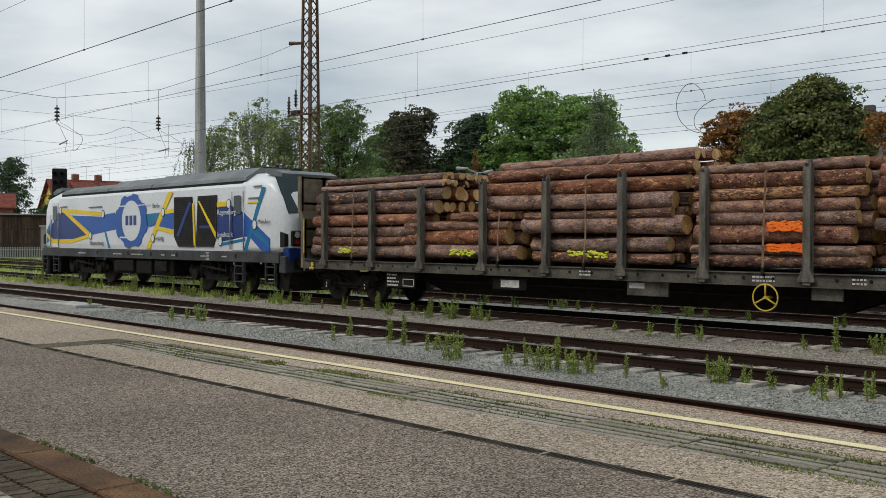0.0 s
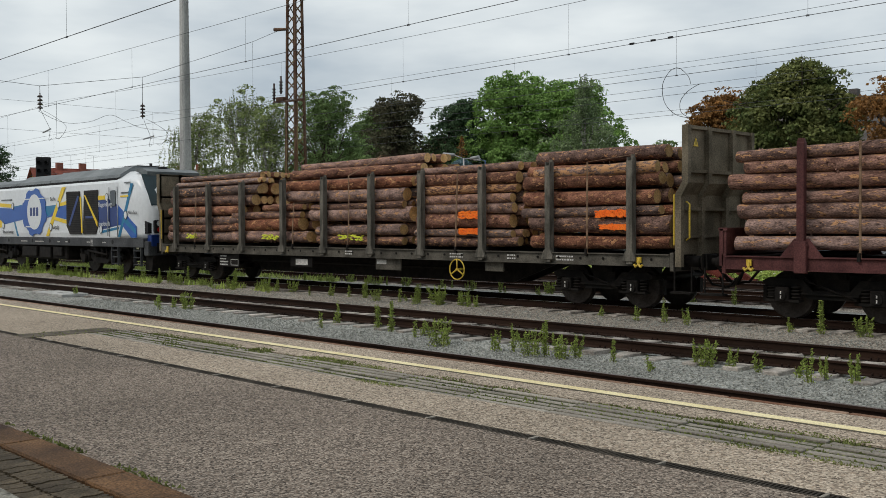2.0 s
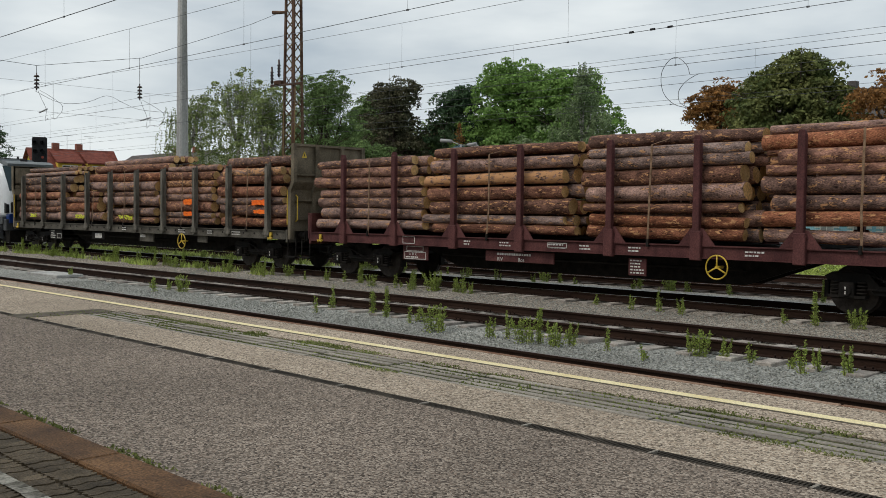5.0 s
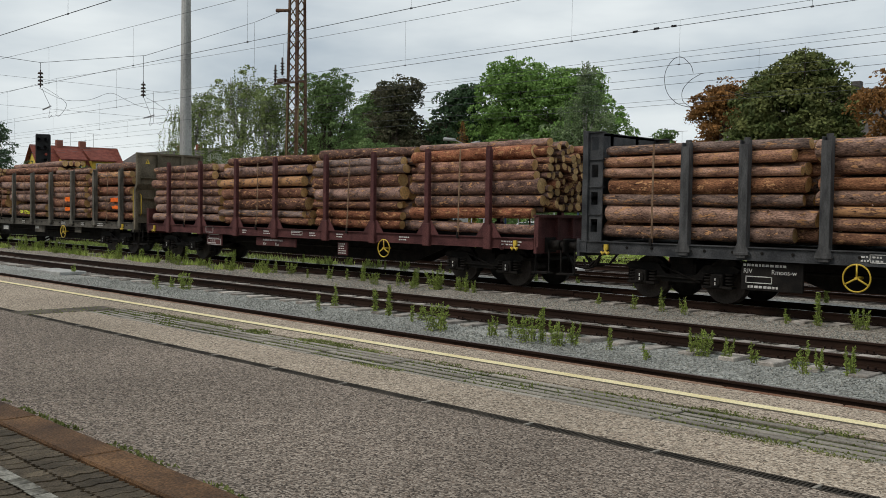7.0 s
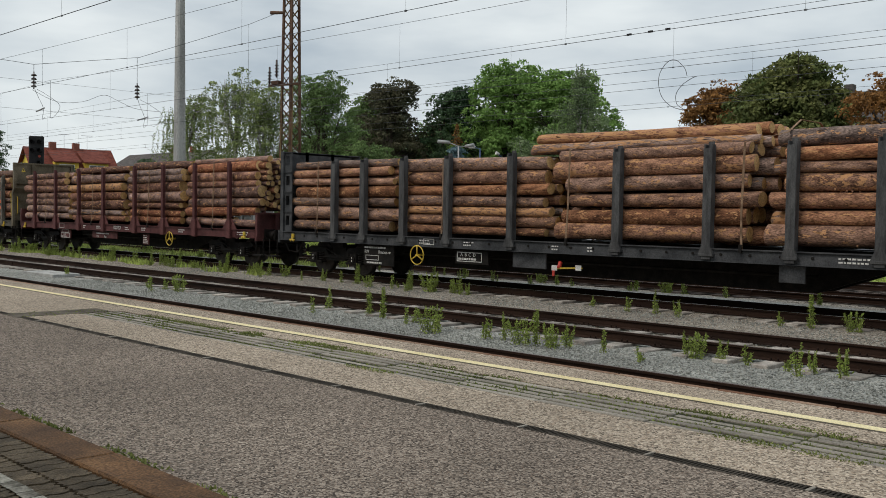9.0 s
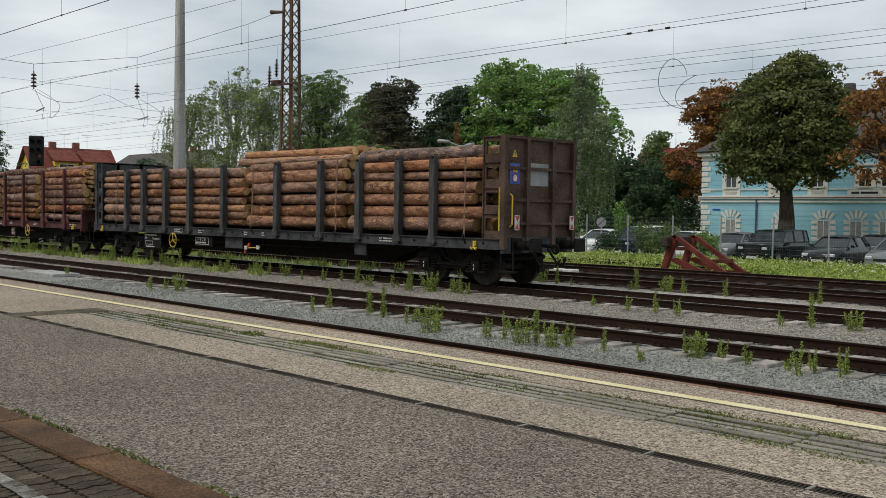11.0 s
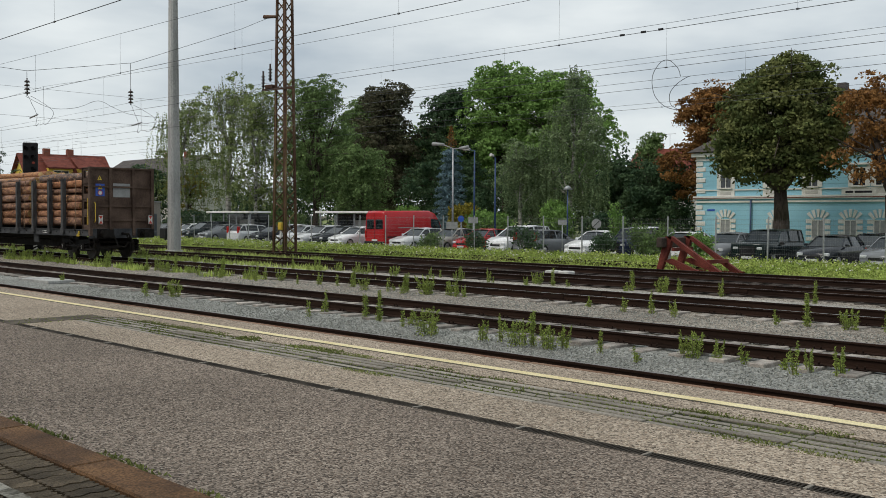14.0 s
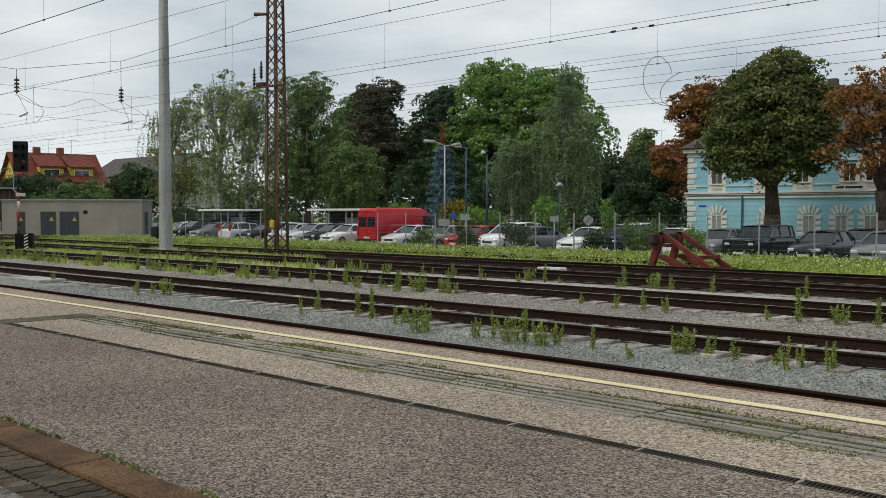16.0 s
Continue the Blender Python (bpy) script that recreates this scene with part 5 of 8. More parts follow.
    # station dots with names
    for x, z in ((-42.4, 3.06), (-38.1, 2.84), (-39.3, 1.96), (-33.0, 2.82), (-33.8, 1.86), (-28.4, 3.02), (-28.95, 1.75), (-26.82, 2.3)):
        d = [(x + 0.11 * math.cos(2 * math.pi * k / 16), z + 0.14 * math.sin(2 * math.pi * k / 16)) for k in range(16)]
        e = [(x + 0.14 * math.cos(2 * math.pi * k / 16), z + 0.17 * math.sin(2 * math.pi * k / 16)) for k in range(16)]
        pane("route_dot", e, L_FRAME, -1.507)
        pane("route_dot", d, L_WHITE, -1.51)
    for text, x, z, s, m in (("Regensburg", -29.12, 2.66, 0.25, L_WHITE), ("Ingolstadt", -29.1, 1.9, 0.25, L_WHITE), ("München", -26.62, 2.33, 0.2, L_FRAME), ("Berlin", -33.8, 3.0, 0.24, L_FRAME),
                             ("Leipzig", -33.6, 1.78, 0.24, L_FRAME), ("Braunschweig", -39.35, 1.58, 0.24, L_FRAME)):
        lettering(text, s, m, body, pose(x, -1.515, z, 90))
    for x0, x1, z in ((-39.5, -38.2, 3.12), (-42.3, -41.7, 3.2), (-27.2, -26.55, 3.14), (-26.9, -26.4, 3.52)):
        pane("lettering_bar", [(x0, z), (x1, z), (x1, z + 0.05), (x0, z + 0.05)], L_ROOF, -1.5, "small grey lettering as a bar")
    # side grilles with louvres
    for poly, xa, xb in (([(-32.16, 3.35), (-30.87, 3.33), (-30.72, 1.55), (-31.85, 1.55), (-32.16, 1.91)], -32.1, -30.8),
                         ([(-30.45, 3.34), (-29.18, 3.34), (-29.18, 1.91), (-29.4, 1.56), (-30.58, 1.56)], -30.45, -29.25)):
        g = pane("side_grille", poly, GRILLE, -1.508, "black louvred side grille", 0.03)
        bm = B()
        for k in range(22):
            z = 1.65 + k * 0.075
            inset = 0.25 if z < 1.9 else 0.05
            box(bm, xa + inset, xb - 0.05, -1.516, -1.508, z, z + 0.03)
        part("louvre", bm, BLACK, g)
    pane("livery_panel", [(-31.04, 3.15), (-30.86, 3.12), (-31.78, 1.9), (-31.95, 1.96)], L_NAVY, -1.522)
    pane("livery_panel", [(-30.42, 3.17), (-30.3, 3.15), (-29.2, 2.05), (-29.22, 1.85)], L_YELLOW, -1.522)
    pane("livery_panel", [(-30.3, 2.3), (-29.6, 2.3), (-29.55, 2.2), (-30.3, 2.2)], L_NAVY, -1.522)
    pane("livery_panel", [(-30.82, 3.1), (-30.72, 3.1), (-30.58, 1.6), (-30.7, 1.6)], L_YELLOW, -1.522)
    # cab doors
    for x in (-27.85, -43.0):
        door = pane("cab_door", [(x - 0.34, 1.46), (x + 0.34, 1.46), (x + 0.34, 3.42), (x - 0.34, 3.42)], L_WHITE, -1.4845, "cab side door", 0.006)
        if x > -30:
            pane("door_seam", [(x - 0.35, 1.46), (x - 0.335, 1.46), (x - 0.335, 3.42), (x - 0.35, 3.42)], L_FRAME, -1.509, parent=door)
            pane("door_seam", [(x + 0.335, 1.46), (x + 0.35, 1.46), (x + 0.35, 3.42), (x + 0.335, 3.42)], L_FRAME, -1.509, parent=door)
        bm = prism(B(), [(x - 0.22, 2.72), (x - 0.17, 2.66), (x + 0.17, 2.66), (x + 0.22, 2.72), (x + 0.22, 3.22), (x + 0.17, 3.28), (x - 0.17, 3.28), (x - 0.22, 3.22)], -1.516, -1.5)
        part("door_window", bm, GLASS_DARK, door, "dark rounded door window")
        for sx in (-0.42, 0.42):
            part("grab_rail", rod(B(), (x + sx, -1.53, 1.5), (x + sx, -1.53, 2.9), 0.018, n=6), GALV, door, "grey grab rail")
    # windscreens and cab end details
    for s, x in ((1, -25.2), (-1, -44.78)):
        bm = B()
        q = [(x - s * 0.12 + s * 0.02, -1.2, 2.66), (x - s * 0.12 + s * 0.02, 1.2, 2.66), (x - s * 0.74 + s * 0.06, 1.3, 3.84), (x - s * 0.74 + s * 0.06, -1.3, 3.84)]
        vs = [bm.verts.new(p) for p in q]
        ws = [bm.verts.new((p[0] - s * 0.04, p[1], p[2] - 0.02)) for p in q]
        bm.faces.new(vs)
        bm.faces.new(ws[::-1])
        for i in range(4):
            bm.faces.new((vs[i], ws[i], ws[(i + 1) % 4], vs[(i + 1) % 4]))
        part("windscreen", bm, WINDSCREEN, lo, "dark sloped windscreen")
        bm = B()
        xa, xb = sorted((x - s * 1.35, x - s * 0.55))
        prism(bm, [(x - s * 1.6, 4.0), (x - s * 0.66, 3.78), (x - s * 0.6, 3.95), (x - s * 1.0, 4.08), (x - s * 1.6, 4.12)], -1.1, 1.1)
        part("cab_roof", bm, L_ROOF, lo, "grey cab roof fairing")
        for y in (-1.0, 1.0):
            bm = box(B(), *sorted((x - s * 0.05, x + s * 0.06)), y - 0.2, y + 0.2, 1.6, 2.1, 0.04)
            hl = part("headlight", bm, BLACK, lo, "black headlight cluster")
            part("lens", rod(B(), (x + s * 0.05, y, 1.97), (x + s * 0.075, y, 1.97), 0.1, n=14), LAMP_GLASS, hl)
            part("lens", rod(B(), (x + s * 0.05, y, 1.74), (x + s * 0.075, y, 1.74), 0.08, n=14), TAIL_LAMP, hl)
        side_lamp = [(x - s * 0.5, 1.56), (x - s * 0.12, 1.6), (x - s * 0.12, 1.98), (x - s * 0.48, 2.12)]
        pane("corner_lamp", side_lamp, BLACK, -1.36, "black wrap-round lamp housing", 0.2, lo)
        part("front_skirt", box(B(), *sorted((x - s * 0.3, x + s * 0.02)), -1.3, 1.3, 1.1, 1.55, 0.03), L_NAVY, lo, "navy front skirt")
        part("buffer_beam", box(B(), *sorted((x - s * 0.35, x)), -1.42, 1.42, 0.75, 1.3, 0.03), L_FRAME, lo, "dark grey buffer beam")
        buffers(lo, x, s, BLACK)
        bm = prism(B(), [(x - s * 0.55, 0.22), (x - s * 0.05, 0.18), (x + s * 0.05, 0.75), (x - s * 0.55, 0.75)], -1.25, 1.25)
        part("rail_guard", bm, UNDER, lo, "black rail guard")
    # roof: raised grey fairings with a dark slot under their edge
    for xa, xb, h in ((-42.6, -38.0, 4.1), (-37.95, -34.2, 4.2), (-34.15, -27.6, 4.24)):
        bm = B()
        q = [(-1.36, 3.78), (-1.3, 3.9), (-0.75, h), (0.75, h), (1.3, 3.9), (1.36, 3.78)]
        a = [bm.verts.new((xa, y, z)) for y, z in q]
        b = [bm.verts.new((xb, y, z)) for y, z in q]
        for i in range(len(q) - 1):
            bm.faces.new((a[i], b[i], b[i + 1], a[i + 1]))
        bm.faces.new(a)
        bm.faces.new(b[::-1])
        part("roof_fairing", bm, L_ROOF, lo, "grey sloped roof fairing")
    for s in (-1, 1):
        ya, yb = sorted((s * 1.33, s * 1.39))
        part("roof_slot", box(B(), -42.5, -27.7, ya, yb, 3.68, 3.77), BLACK, lo, "dark ventilation slot under the roof edge")
    bm = box(B(), -29.0, -27.8, -0.5, 0.5, 4.2, 4.3, 0.03)
    rod(bm, (-28.2, 0.3, 4.2), (-28.2, 0.3, 4.42), 0.06)
    part("exhaust_box", bm, BLACK, lo, "black exhaust box on the roof")
    part("horn", box(B(), -26.7, -26.45, -0.2, 0.1, 4.05, 4.2, 0.03), BLACK, lo)
    # frame and running gear
    bm = box(B(), -44.5, -25.5, -1.47, 1.47, 1.06, 1.42, 0.02)
    fr = part("frame", bm, L_FRAME, lo, "dark grey side frame with white stencils")
    for a, b in ((-40.6, -39.8), (-37.2, -36.2), (-35.6, -34.2), (-33.2, -32.9), (-32.4, -32.1), (-30.3, -29.9), (-28.9, -28.5)):
        print_bars(fr, a, b, 1.18, 1.28, -1.472, 1)
    for x in (-38.7, -35.9, -34.0, -32.0, -28.0):
        part("jacking_hole", rod(B(), (x, -1.475, 1.26), (x, -1.46, 1.26), 0.09, n=12), BLACK, fr)
    for k in range(6):
        part("marking", box(B(), -29.95, -29.75, -1.476, -1.472, 1.1 + k * 0.05, 1.12 + k * 0.05), WHITE_MARK, fr)
    bm = box(B(), -37.6, -32.6, -1.3, 1.3, 0.45, 1.08, 0.06)
    part("fuel_tank", bm, UNDER, lo, "black fuel tank between the bogies")
    bm = box(B(), -37.2, -35.6, -1.42, -1.25, 0.55, 1.0, 0.03)
    box(bm, -35.3, -34.1, -1.4, -1.25, 0.5, 1.0, 0.03)
    box(bm, -33.8, -32.9, -1.42, -1.25, 0.6, 1.0, 0.03)
    part("equipment_box", bm, UNDER, lo, "dark grey equipment boxes")
    for cx, axles in ((-40.3, (-1.35, 1.35)), (-29.7, (-1.35, 1.35))):
        bm = B()
        for s in (-1, 1):
            prism(bm, [(-2.0, 0.72), (-1.7, 0.88), (-0.7, 0.85), (-0.5, 0.62), (0.5, 0.62), (0.7, 0.85), (1.7, 0.88), (2.0, 0.72), (1.9, 0.55), (0.9, 0.58), (0.6, 0.38), (-0.6, 0.38), (-0.9, 0.58), (-1.9, 0.55)],
                  s * 1.02, s * 1.16)
            for x in (-1.35, 1.35):
                rod(bm, (x, s * 1.1, 0.56), (x, s * 1.3, 0.56), 0.19, n=14)
                for d in (-0.34, 0.34):
                    rod(bm, (x + d, s * 1.14, 0.45), (x + d, s * 1.14, 0.95), 0.1, n=10)
            for d in (-0.25, 0.25):
                rod(bm, (d, s * 1.14, 0.62), (d, s * 1.14, 1.08), 0.13, n=12)
            rod(bm, (-0.9, s * 1.28, 0.9), (0.9, s * 1.28, 0.72), 0.05, n=8)
            rod(bm, (0.75, s * 1.25, 0.55), (0.75, s * 1.25, 1.05), 0.05, n=8)
        box(bm, -0.5, 0.5, -1.0, 1.0, 0.5, 0.9)
        bo = part("bogie", bm, UNDER, lo, "black two-axle bogie with damper rods")
        bo.matrix_basis = pose(cx, 0, 0)
        for x in axles:
            w = piece("wheelset", LOCO_WHEELS, bo, pose(x, 0, 0.56))
            WHEELSETS.append((w, (x, 0, 0.56), 0.56))
    for x in (-27.85, -43.0, -26.0, -44.2):
        bm = B()
        for sx in (-0.26, 0.26):
            box(bm, x + sx - 0.02, x + sx + 0.02, -1.46, -1.36, 0.35, 1.08)
        for z in (0.4, 0.66, 0.92):
            box(bm, x - 0.26, x + 0.26, -1.48, -1.3, z, z + 0.03)
        part("cab_steps", bm, L_FRAME, lo, "dark grey cab steps")
    return lo


locomotive()

# ---- masts, wires and signals ----
def concrete_mast():
    t = thing("concrete_mast", "tapered grey concrete catenary mast with climbing irons", "catenary mast", at=pose(-44.6, 25.4, -0.3))
    bm = B()
    rows = []
    for z, a in ((0, 0.29), (16.0, 0.17)):
        c = a * 0.35
        q = [(-a, -a + c), (-a + c, -a), (a - c, -a), (a, -a + c), (a, a - c), (a - c, a), (-a + c, a), (-a, a - c)]
        rows.append([bm.verts.new((x, y, z)) for x, y in q])
    for i in range(8):
        bm.faces.new((rows[0][i], rows[0][(i + 1) % 8], rows[1][(i + 1) % 8], rows[1][i]))
    bm.faces.new(rows[1])
    part("shaft", bm, CONCRETE, t)
    for k in range(34):
        z = 3.2 + k * 0.37
        a = 0.29 - 0.12 * z / 16
        bm = tube(B(), [(a - 0.02, 0.06, z), (a + 0.14, 0.06, z), (a + 0.16, 0.06, z + 0.09), (a - 0.02, 0.06, z + 0.1)], 0.011, 5)
        part("climbing_iron", bm, GALV, t)
    bm = box(B(), -0.34, 0.34, -0.34, 0.34, -0.2, 0.3, 0.03)
    part("footing", bm, CONCRETE, t)


def lattice_mast(x, y, h, w0, w1):
    t = thing("lattice_mast", "rusty steel lattice catenary mast with switch gear", "catenary mast", at=pose(x, y, -0.3, 0, 0, 12))
    corners = [(-1, -1), (1, -1), (1, 1), (-1, 1)]
    for cx, cy in corners:
        part("corner_angle", rod(B(), (cx * w0, cy * w0, 0), (cx * w1, cy * w1, h), 0.076, n=4), LATTICE, t)
    n = 30
    for side in range(4):
        a, b = corners[side], corners[(side + 1) % 4]
        for k in range(n):
            z0, z1 = h * k / n, h * (k + 1) / n
            u0, u1 = w0 + (w1 - w0) * z0 / h, w0 + (w1 - w0) * z1 / h
            p, q = (a, b) if k % 2 else (b, a)
            part("lacing_bar", rod(B(), (p[0] * u0, p[1] * u0, z0), (q[0] * u1, q[1] * u1, z1), 0.037, n=4), MOSSY if side % 2 else LATTICE, t)
    bm = B()
    for cx in (-0.3, 0.45):
        rod(bm, (cx, -w0 - 0.05, 0.2), (cx, -w0 + 0.05, 8.5), 0.035, n=6)
    for cx in (-0.09, 0.09):
        rod(bm, (cx, 0.0, 0.0), (cx * 0.6, 0.0, 9.0), 0.06, 0.04, n=6)
    for k in range(16):
        rod(bm, (-0.09, 0.0, 0.3 + k * 0.5), (0.09, 0.0, 0.55 + k * 0.5), 0.03, n=4)
    part("switch_rod", bm, MOSSY, t, "operating rods of the switch")
    bm = box(B(), -1.15, 0.9, -0.45, -0.35, 8.5, 8.6)
    box(bm, -0.9, -0.4, -0.5, -0.3, 8.6, 8.78)
    part("switch_arm", bm, LATTICE, t)
    for x0, up in ((-1.1, 8.62), (-0.62, 8.95)):
        bm = rod(B(), (x0, -0.4, up), (x0, -0.4, up + 0.9), 0.05, n=8)
        for k in range(4):
            rod(bm, (x0, -0.4, up + 0.1 + k * 0.16), (x0, -0.4, up + 0.15 + k * 0.16), 0.1, n=10)
        part("insulator", bm, INSUL, t, "dark ribbed insulator")
    bm = rod(B(), (-0.2, -0.4, 12.2), (-0.95, -0.5, 12.25), 0.07, 0.1, n=8)
    part("cross_arm", bm, LATTICE, t)
    bm = box(B(), -0.14, 0.14, -0.42, -0.25, 1.35, 1.75, 0.04)
    part("yellow_box", bm, HAZARD_YELLOW, t, "yellow switch box with hood")
    bm = rod(B(), (0, -0.3, 0.6), (0, -0.3, 1.35), 0.06, n=8)
    part("white_pipe", bm, WHITE_MARK, t)


def wire_run(name, y, z0, x0, x1, sag=0.0, y1=None, z1=None, r=0.006, n=12, label="thin dark overhead wire above the tracks"):
    bm = B()
    pts = []
    for k in range(n + 1):
        u = k / n
        z = z0 + ((z1 if z1 is not None else z0) - z0) * u - sag * 4 * u * (1 - u)
        pts.append((x0 + (x1 - x0) * u, y + ((y1 if y1 is not None else y) - y) * u, z))
    tube(bm, pts, r, 5)
    return tagged(part(name, bm, WIRE), label, "overhead wire", "overhead wires")


def catenary():
    concrete_mast()
    lattice_mast(-40.55, 29.4, 17.0, 0.4, 0.22)
    runs = (  # y, contact height, messenger height at the ends, sag
        (8.9, 5.95, 7.9, 0.3), (13.43, 5.95, 7.3, 0.25), (18.74, 5.99, 7.72, 0.5), (23.6, 6.0, 7.5, 0.27), (28.2, 6.18, 7.35, 0.32), (33.0, 6.14, 6.56, 0.25))
    for y, zc, zm, sag in runs:
        c = thing("catenary_line", "overhead line with contact wire, messenger and droppers", "overhead line", "overhead lines")
        for xa, xb in ((-104.6, -44.6), (-44.6, 15.4), (15.4, 60)):
            bm = B()
            pts = [(xa + (xb - xa) * k / 16, y, zm - sag * 4 * (k / 16) * (1 - k / 16)) for k in range(17)]
            tube(bm, pts, 0.0055, 4)
            part("messenger_wire", bm, WIRE, c)
            for k in range(1, 10):
                u = k / 10
                x = xa + (xb - xa) * u
                zt = zm - sag * 4 * u * (1 - u)
                bm = rod(B(), (x, y, zc), (x, y, zt), 0.0032, n=4)
                box(bm, x - 0.03, x + 0.03, y - 0.01, y + 0.01, zc - 0.02, zc + 0.015)
                part("dropper", bm, WIRE, c)
        za, zb = sorted((zm, 7.6))
        part("span_hanger", rod(B(), (-44.6, y, min(za, zc)), (-44.6, y, zb), 0.008, n=4), WIRE, c)
        bm = rod(B(), (-150, y, zc), (60, y, zc), 0.009 if y < 10 else 0.0068, n=4)
        part("contact_wire", bm, WIRE, c)
        for xx in (-12.77, -12.2, -11.75) if 18 < y < 19 else ():
            part("clamp", box(B(), xx - 0.06, xx + 0.06, y - 0.015, y + 0.015, zc - 0.015, zc + 0.03), BLACK, c)
    # feeder lines
    wire_run("feeder_wire", 28.2, 6.44, -120, 60, 0.0)
    wire_run("feeder_wire", 28.2, 7.22, -120, 60, 0.0)
    # head spans across the tracks
    wire_run("head_span_wire", 25.4, 7.6, -44.6, -44.6, 0, y1=4.0, z1=7.6, label="cross-span wire between the masts")
    wire_run("head_span_wire", 25.4, 6.27, -44.6, -44.6, 0, y1=4.0, z1=6.3, label="cross-span wire between the masts")
    span = [(-41.3, 29.05, 11.98), (-42.0, 27.8, 11.3), (-44.2, 22.95, 9.25), (-44.4, 17.9, 8.33), (-44.6, 13.4, 8.5), (-45.0, 8.5, 9.9), (-45.0, 3.5, 12.2)]
    tagged(part("head_span_wire", tube(B(), span, 0.011, 5), WIRE), "sagging cross-span catenary wire", "overhead wire", "overhead wires")
    tagged(part("span_dropper", rod(B(), (-42.0, 27.8, 7.6), (-42.0, 27.8, 11.3), 0.007, n=4), WIRE), "vertical dropper of the cross-span", "overhead wire", "overhead wires")
    slack = [(-44.6, 17.9, 7.2), (-44.5, 19.0, 6.75), (-44.4, 20.2, 6.85), (-44.3, 21.2, 7.25), (-44.3, 22.0, 7.0), (-44.4, 22.9, 6.75), (-44.5, 24.4, 6.72)]
    tagged(part("slack_cable", tube(B(), bend(slack, 5), 0.009, 5), WIRE), "slack cable looped between the insulators", "cable")
    wire_run("head_span_wire", 25.4, 7.6, -44.6, -44.6, 0, y1=36.0, z1=7.6, label="cross-span wire between the masts")
    for y, zt in ((17.9, 8.33), (22.95, 9.25)):
        t = thing("span_insulator", "dark ribbed insulator hanging from the cross-span", "insulator", "span insulators", at=pose(-44.4, y, 0))
        part("hanger", rod(B(), (0, 0, 7.6), (0, 0, zt), 0.012, n=5), WIRE, t)
        bm = rod(B(), (0, 0, 7.2), (0, 0, 8.0), 0.03, n=8)
        for k in range(4):
            rod(bm, (0, 0, 7.3 + k * 0.17), (0, 0, 7.38 + k * 0.17), 0.13, 0.09, n=12)
        part("sheds", bm, INSUL, t)
        for s in (-1, 1):
            pts = [(s * 0.1, 0.1, 7.2), (0.25 + s * 0.5, 0.3, 6.9), (0.5 + s * 0.9, 0.6, 6.4), (0.3 + s * 0.6, 0.5, 5.9), (s * 0.2, 0.6, 6.0)]
            part("jumper", tube(B(), bend(pts), 0.009, 5), WIRE, t, "looped jumper cable")
        bm = rod(B(), (-0.7, 0.4, 6.27), (0.9, 0.1, 6.3), 0.035, n=6)
        part("registration_arm", bm, GALV, t)
    # the looped jumper between two lines
    bm = B()
    pts = [(-14.1, 23.6, 6.01), (-14.2, 23.62, 6.25), (-14.5, 23.64, 6.5), (-14.8, 23.66, 6.45), (-15.05, 23.68, 6.1), (-15.0, 23.7, 5.6), (-14.7, 23.75, 5.25), (-14.3, 23.8, 5.12),
           (-14.55, 23.84, 5.3), (-14.6, 23.88, 5.6), (-14.4, 23.9, 5.85), (-14.1, 23.9, 6.0), (-13.9, 23.8, 6.02)]
    tube(bm, bend([(x - 0.05, y, z - 0.3) for x, y, z in pts], 6), 0.009, 5)
    tagged(part("jumper_loop", bm, WIRE), "looped dark jumper cable between overhead wires", "cable loop")


def signal():
    t = thing("colour_light_signal", "black colour-light signal on a red and white striped post", "railway signal", at=pose(-51.5, 20.76, -0.25, 0, 0, 58))
    for k in range(9):
        part("post_band", rod(B(), (0, 0, 0.0 + k * 0.45), (0, 0, 0.45 + k * 0.45), 0.065, n=10), (WHITE_MARK if k % 2 else RED_PAINT) if 3 < k < 7 else LATTICE if k < 4 else BLACK, t)
    part("signal_head", box(B(), -0.24, 0.5, -0.12, 0.12, 4.25, 5.85, 0.05), BLACK, t, "black signal head")
    for x, z in ((-0.06, 5.55), (0.3, 5.55), (-0.06, 5.1), (0.3, 5.1), (0.3, 4.45)):
        bm = rod(B(), (x, -0.12, z), (x, -0.32, z), 0.1, n=12, caps=False)
        rod(bm, (x, -0.12, z), (x, -0.15, z), 0.09, n=12)
        part("lens_hood", bm, BLACK, t)
    part("lit_lens", rod(B(), (0.3, -0.12, 4.78), (0.3, -0.15, 4.78), 0.07, n=12), glow("red_signal_light", (0.22, 0.03, 0.012), 0.05), t, "small lit red lens")
    part("side_pipe", tube(B(), [(-0.24, 0, 4.3), (-0.24, 0, 3.3), (-0.05, 0, 3.1)], 0.03), GALV, t)
    part("number_board", box(B(), -0.12, 0.35, -0.1, -0.07, 2.95, 3.12), WHITE_MARK, t, "small white board")
    part("base_box", box(B(), -0.15, 0.7, -0.35, 0.25, 0.0, 1.0, 0.03), UNDER, t, "rusty cabinet at its foot")
    for k in range(5):
        part("stripe", prism(B(), [(0.3, 0.15 + k * 0.17), (0.5, 0.25 + k * 0.17), (0.5, 0.33 + k * 0.17), (0.3, 0.23 + k * 0.17)], -0.37, -0.352), WHITE_MARK, t)


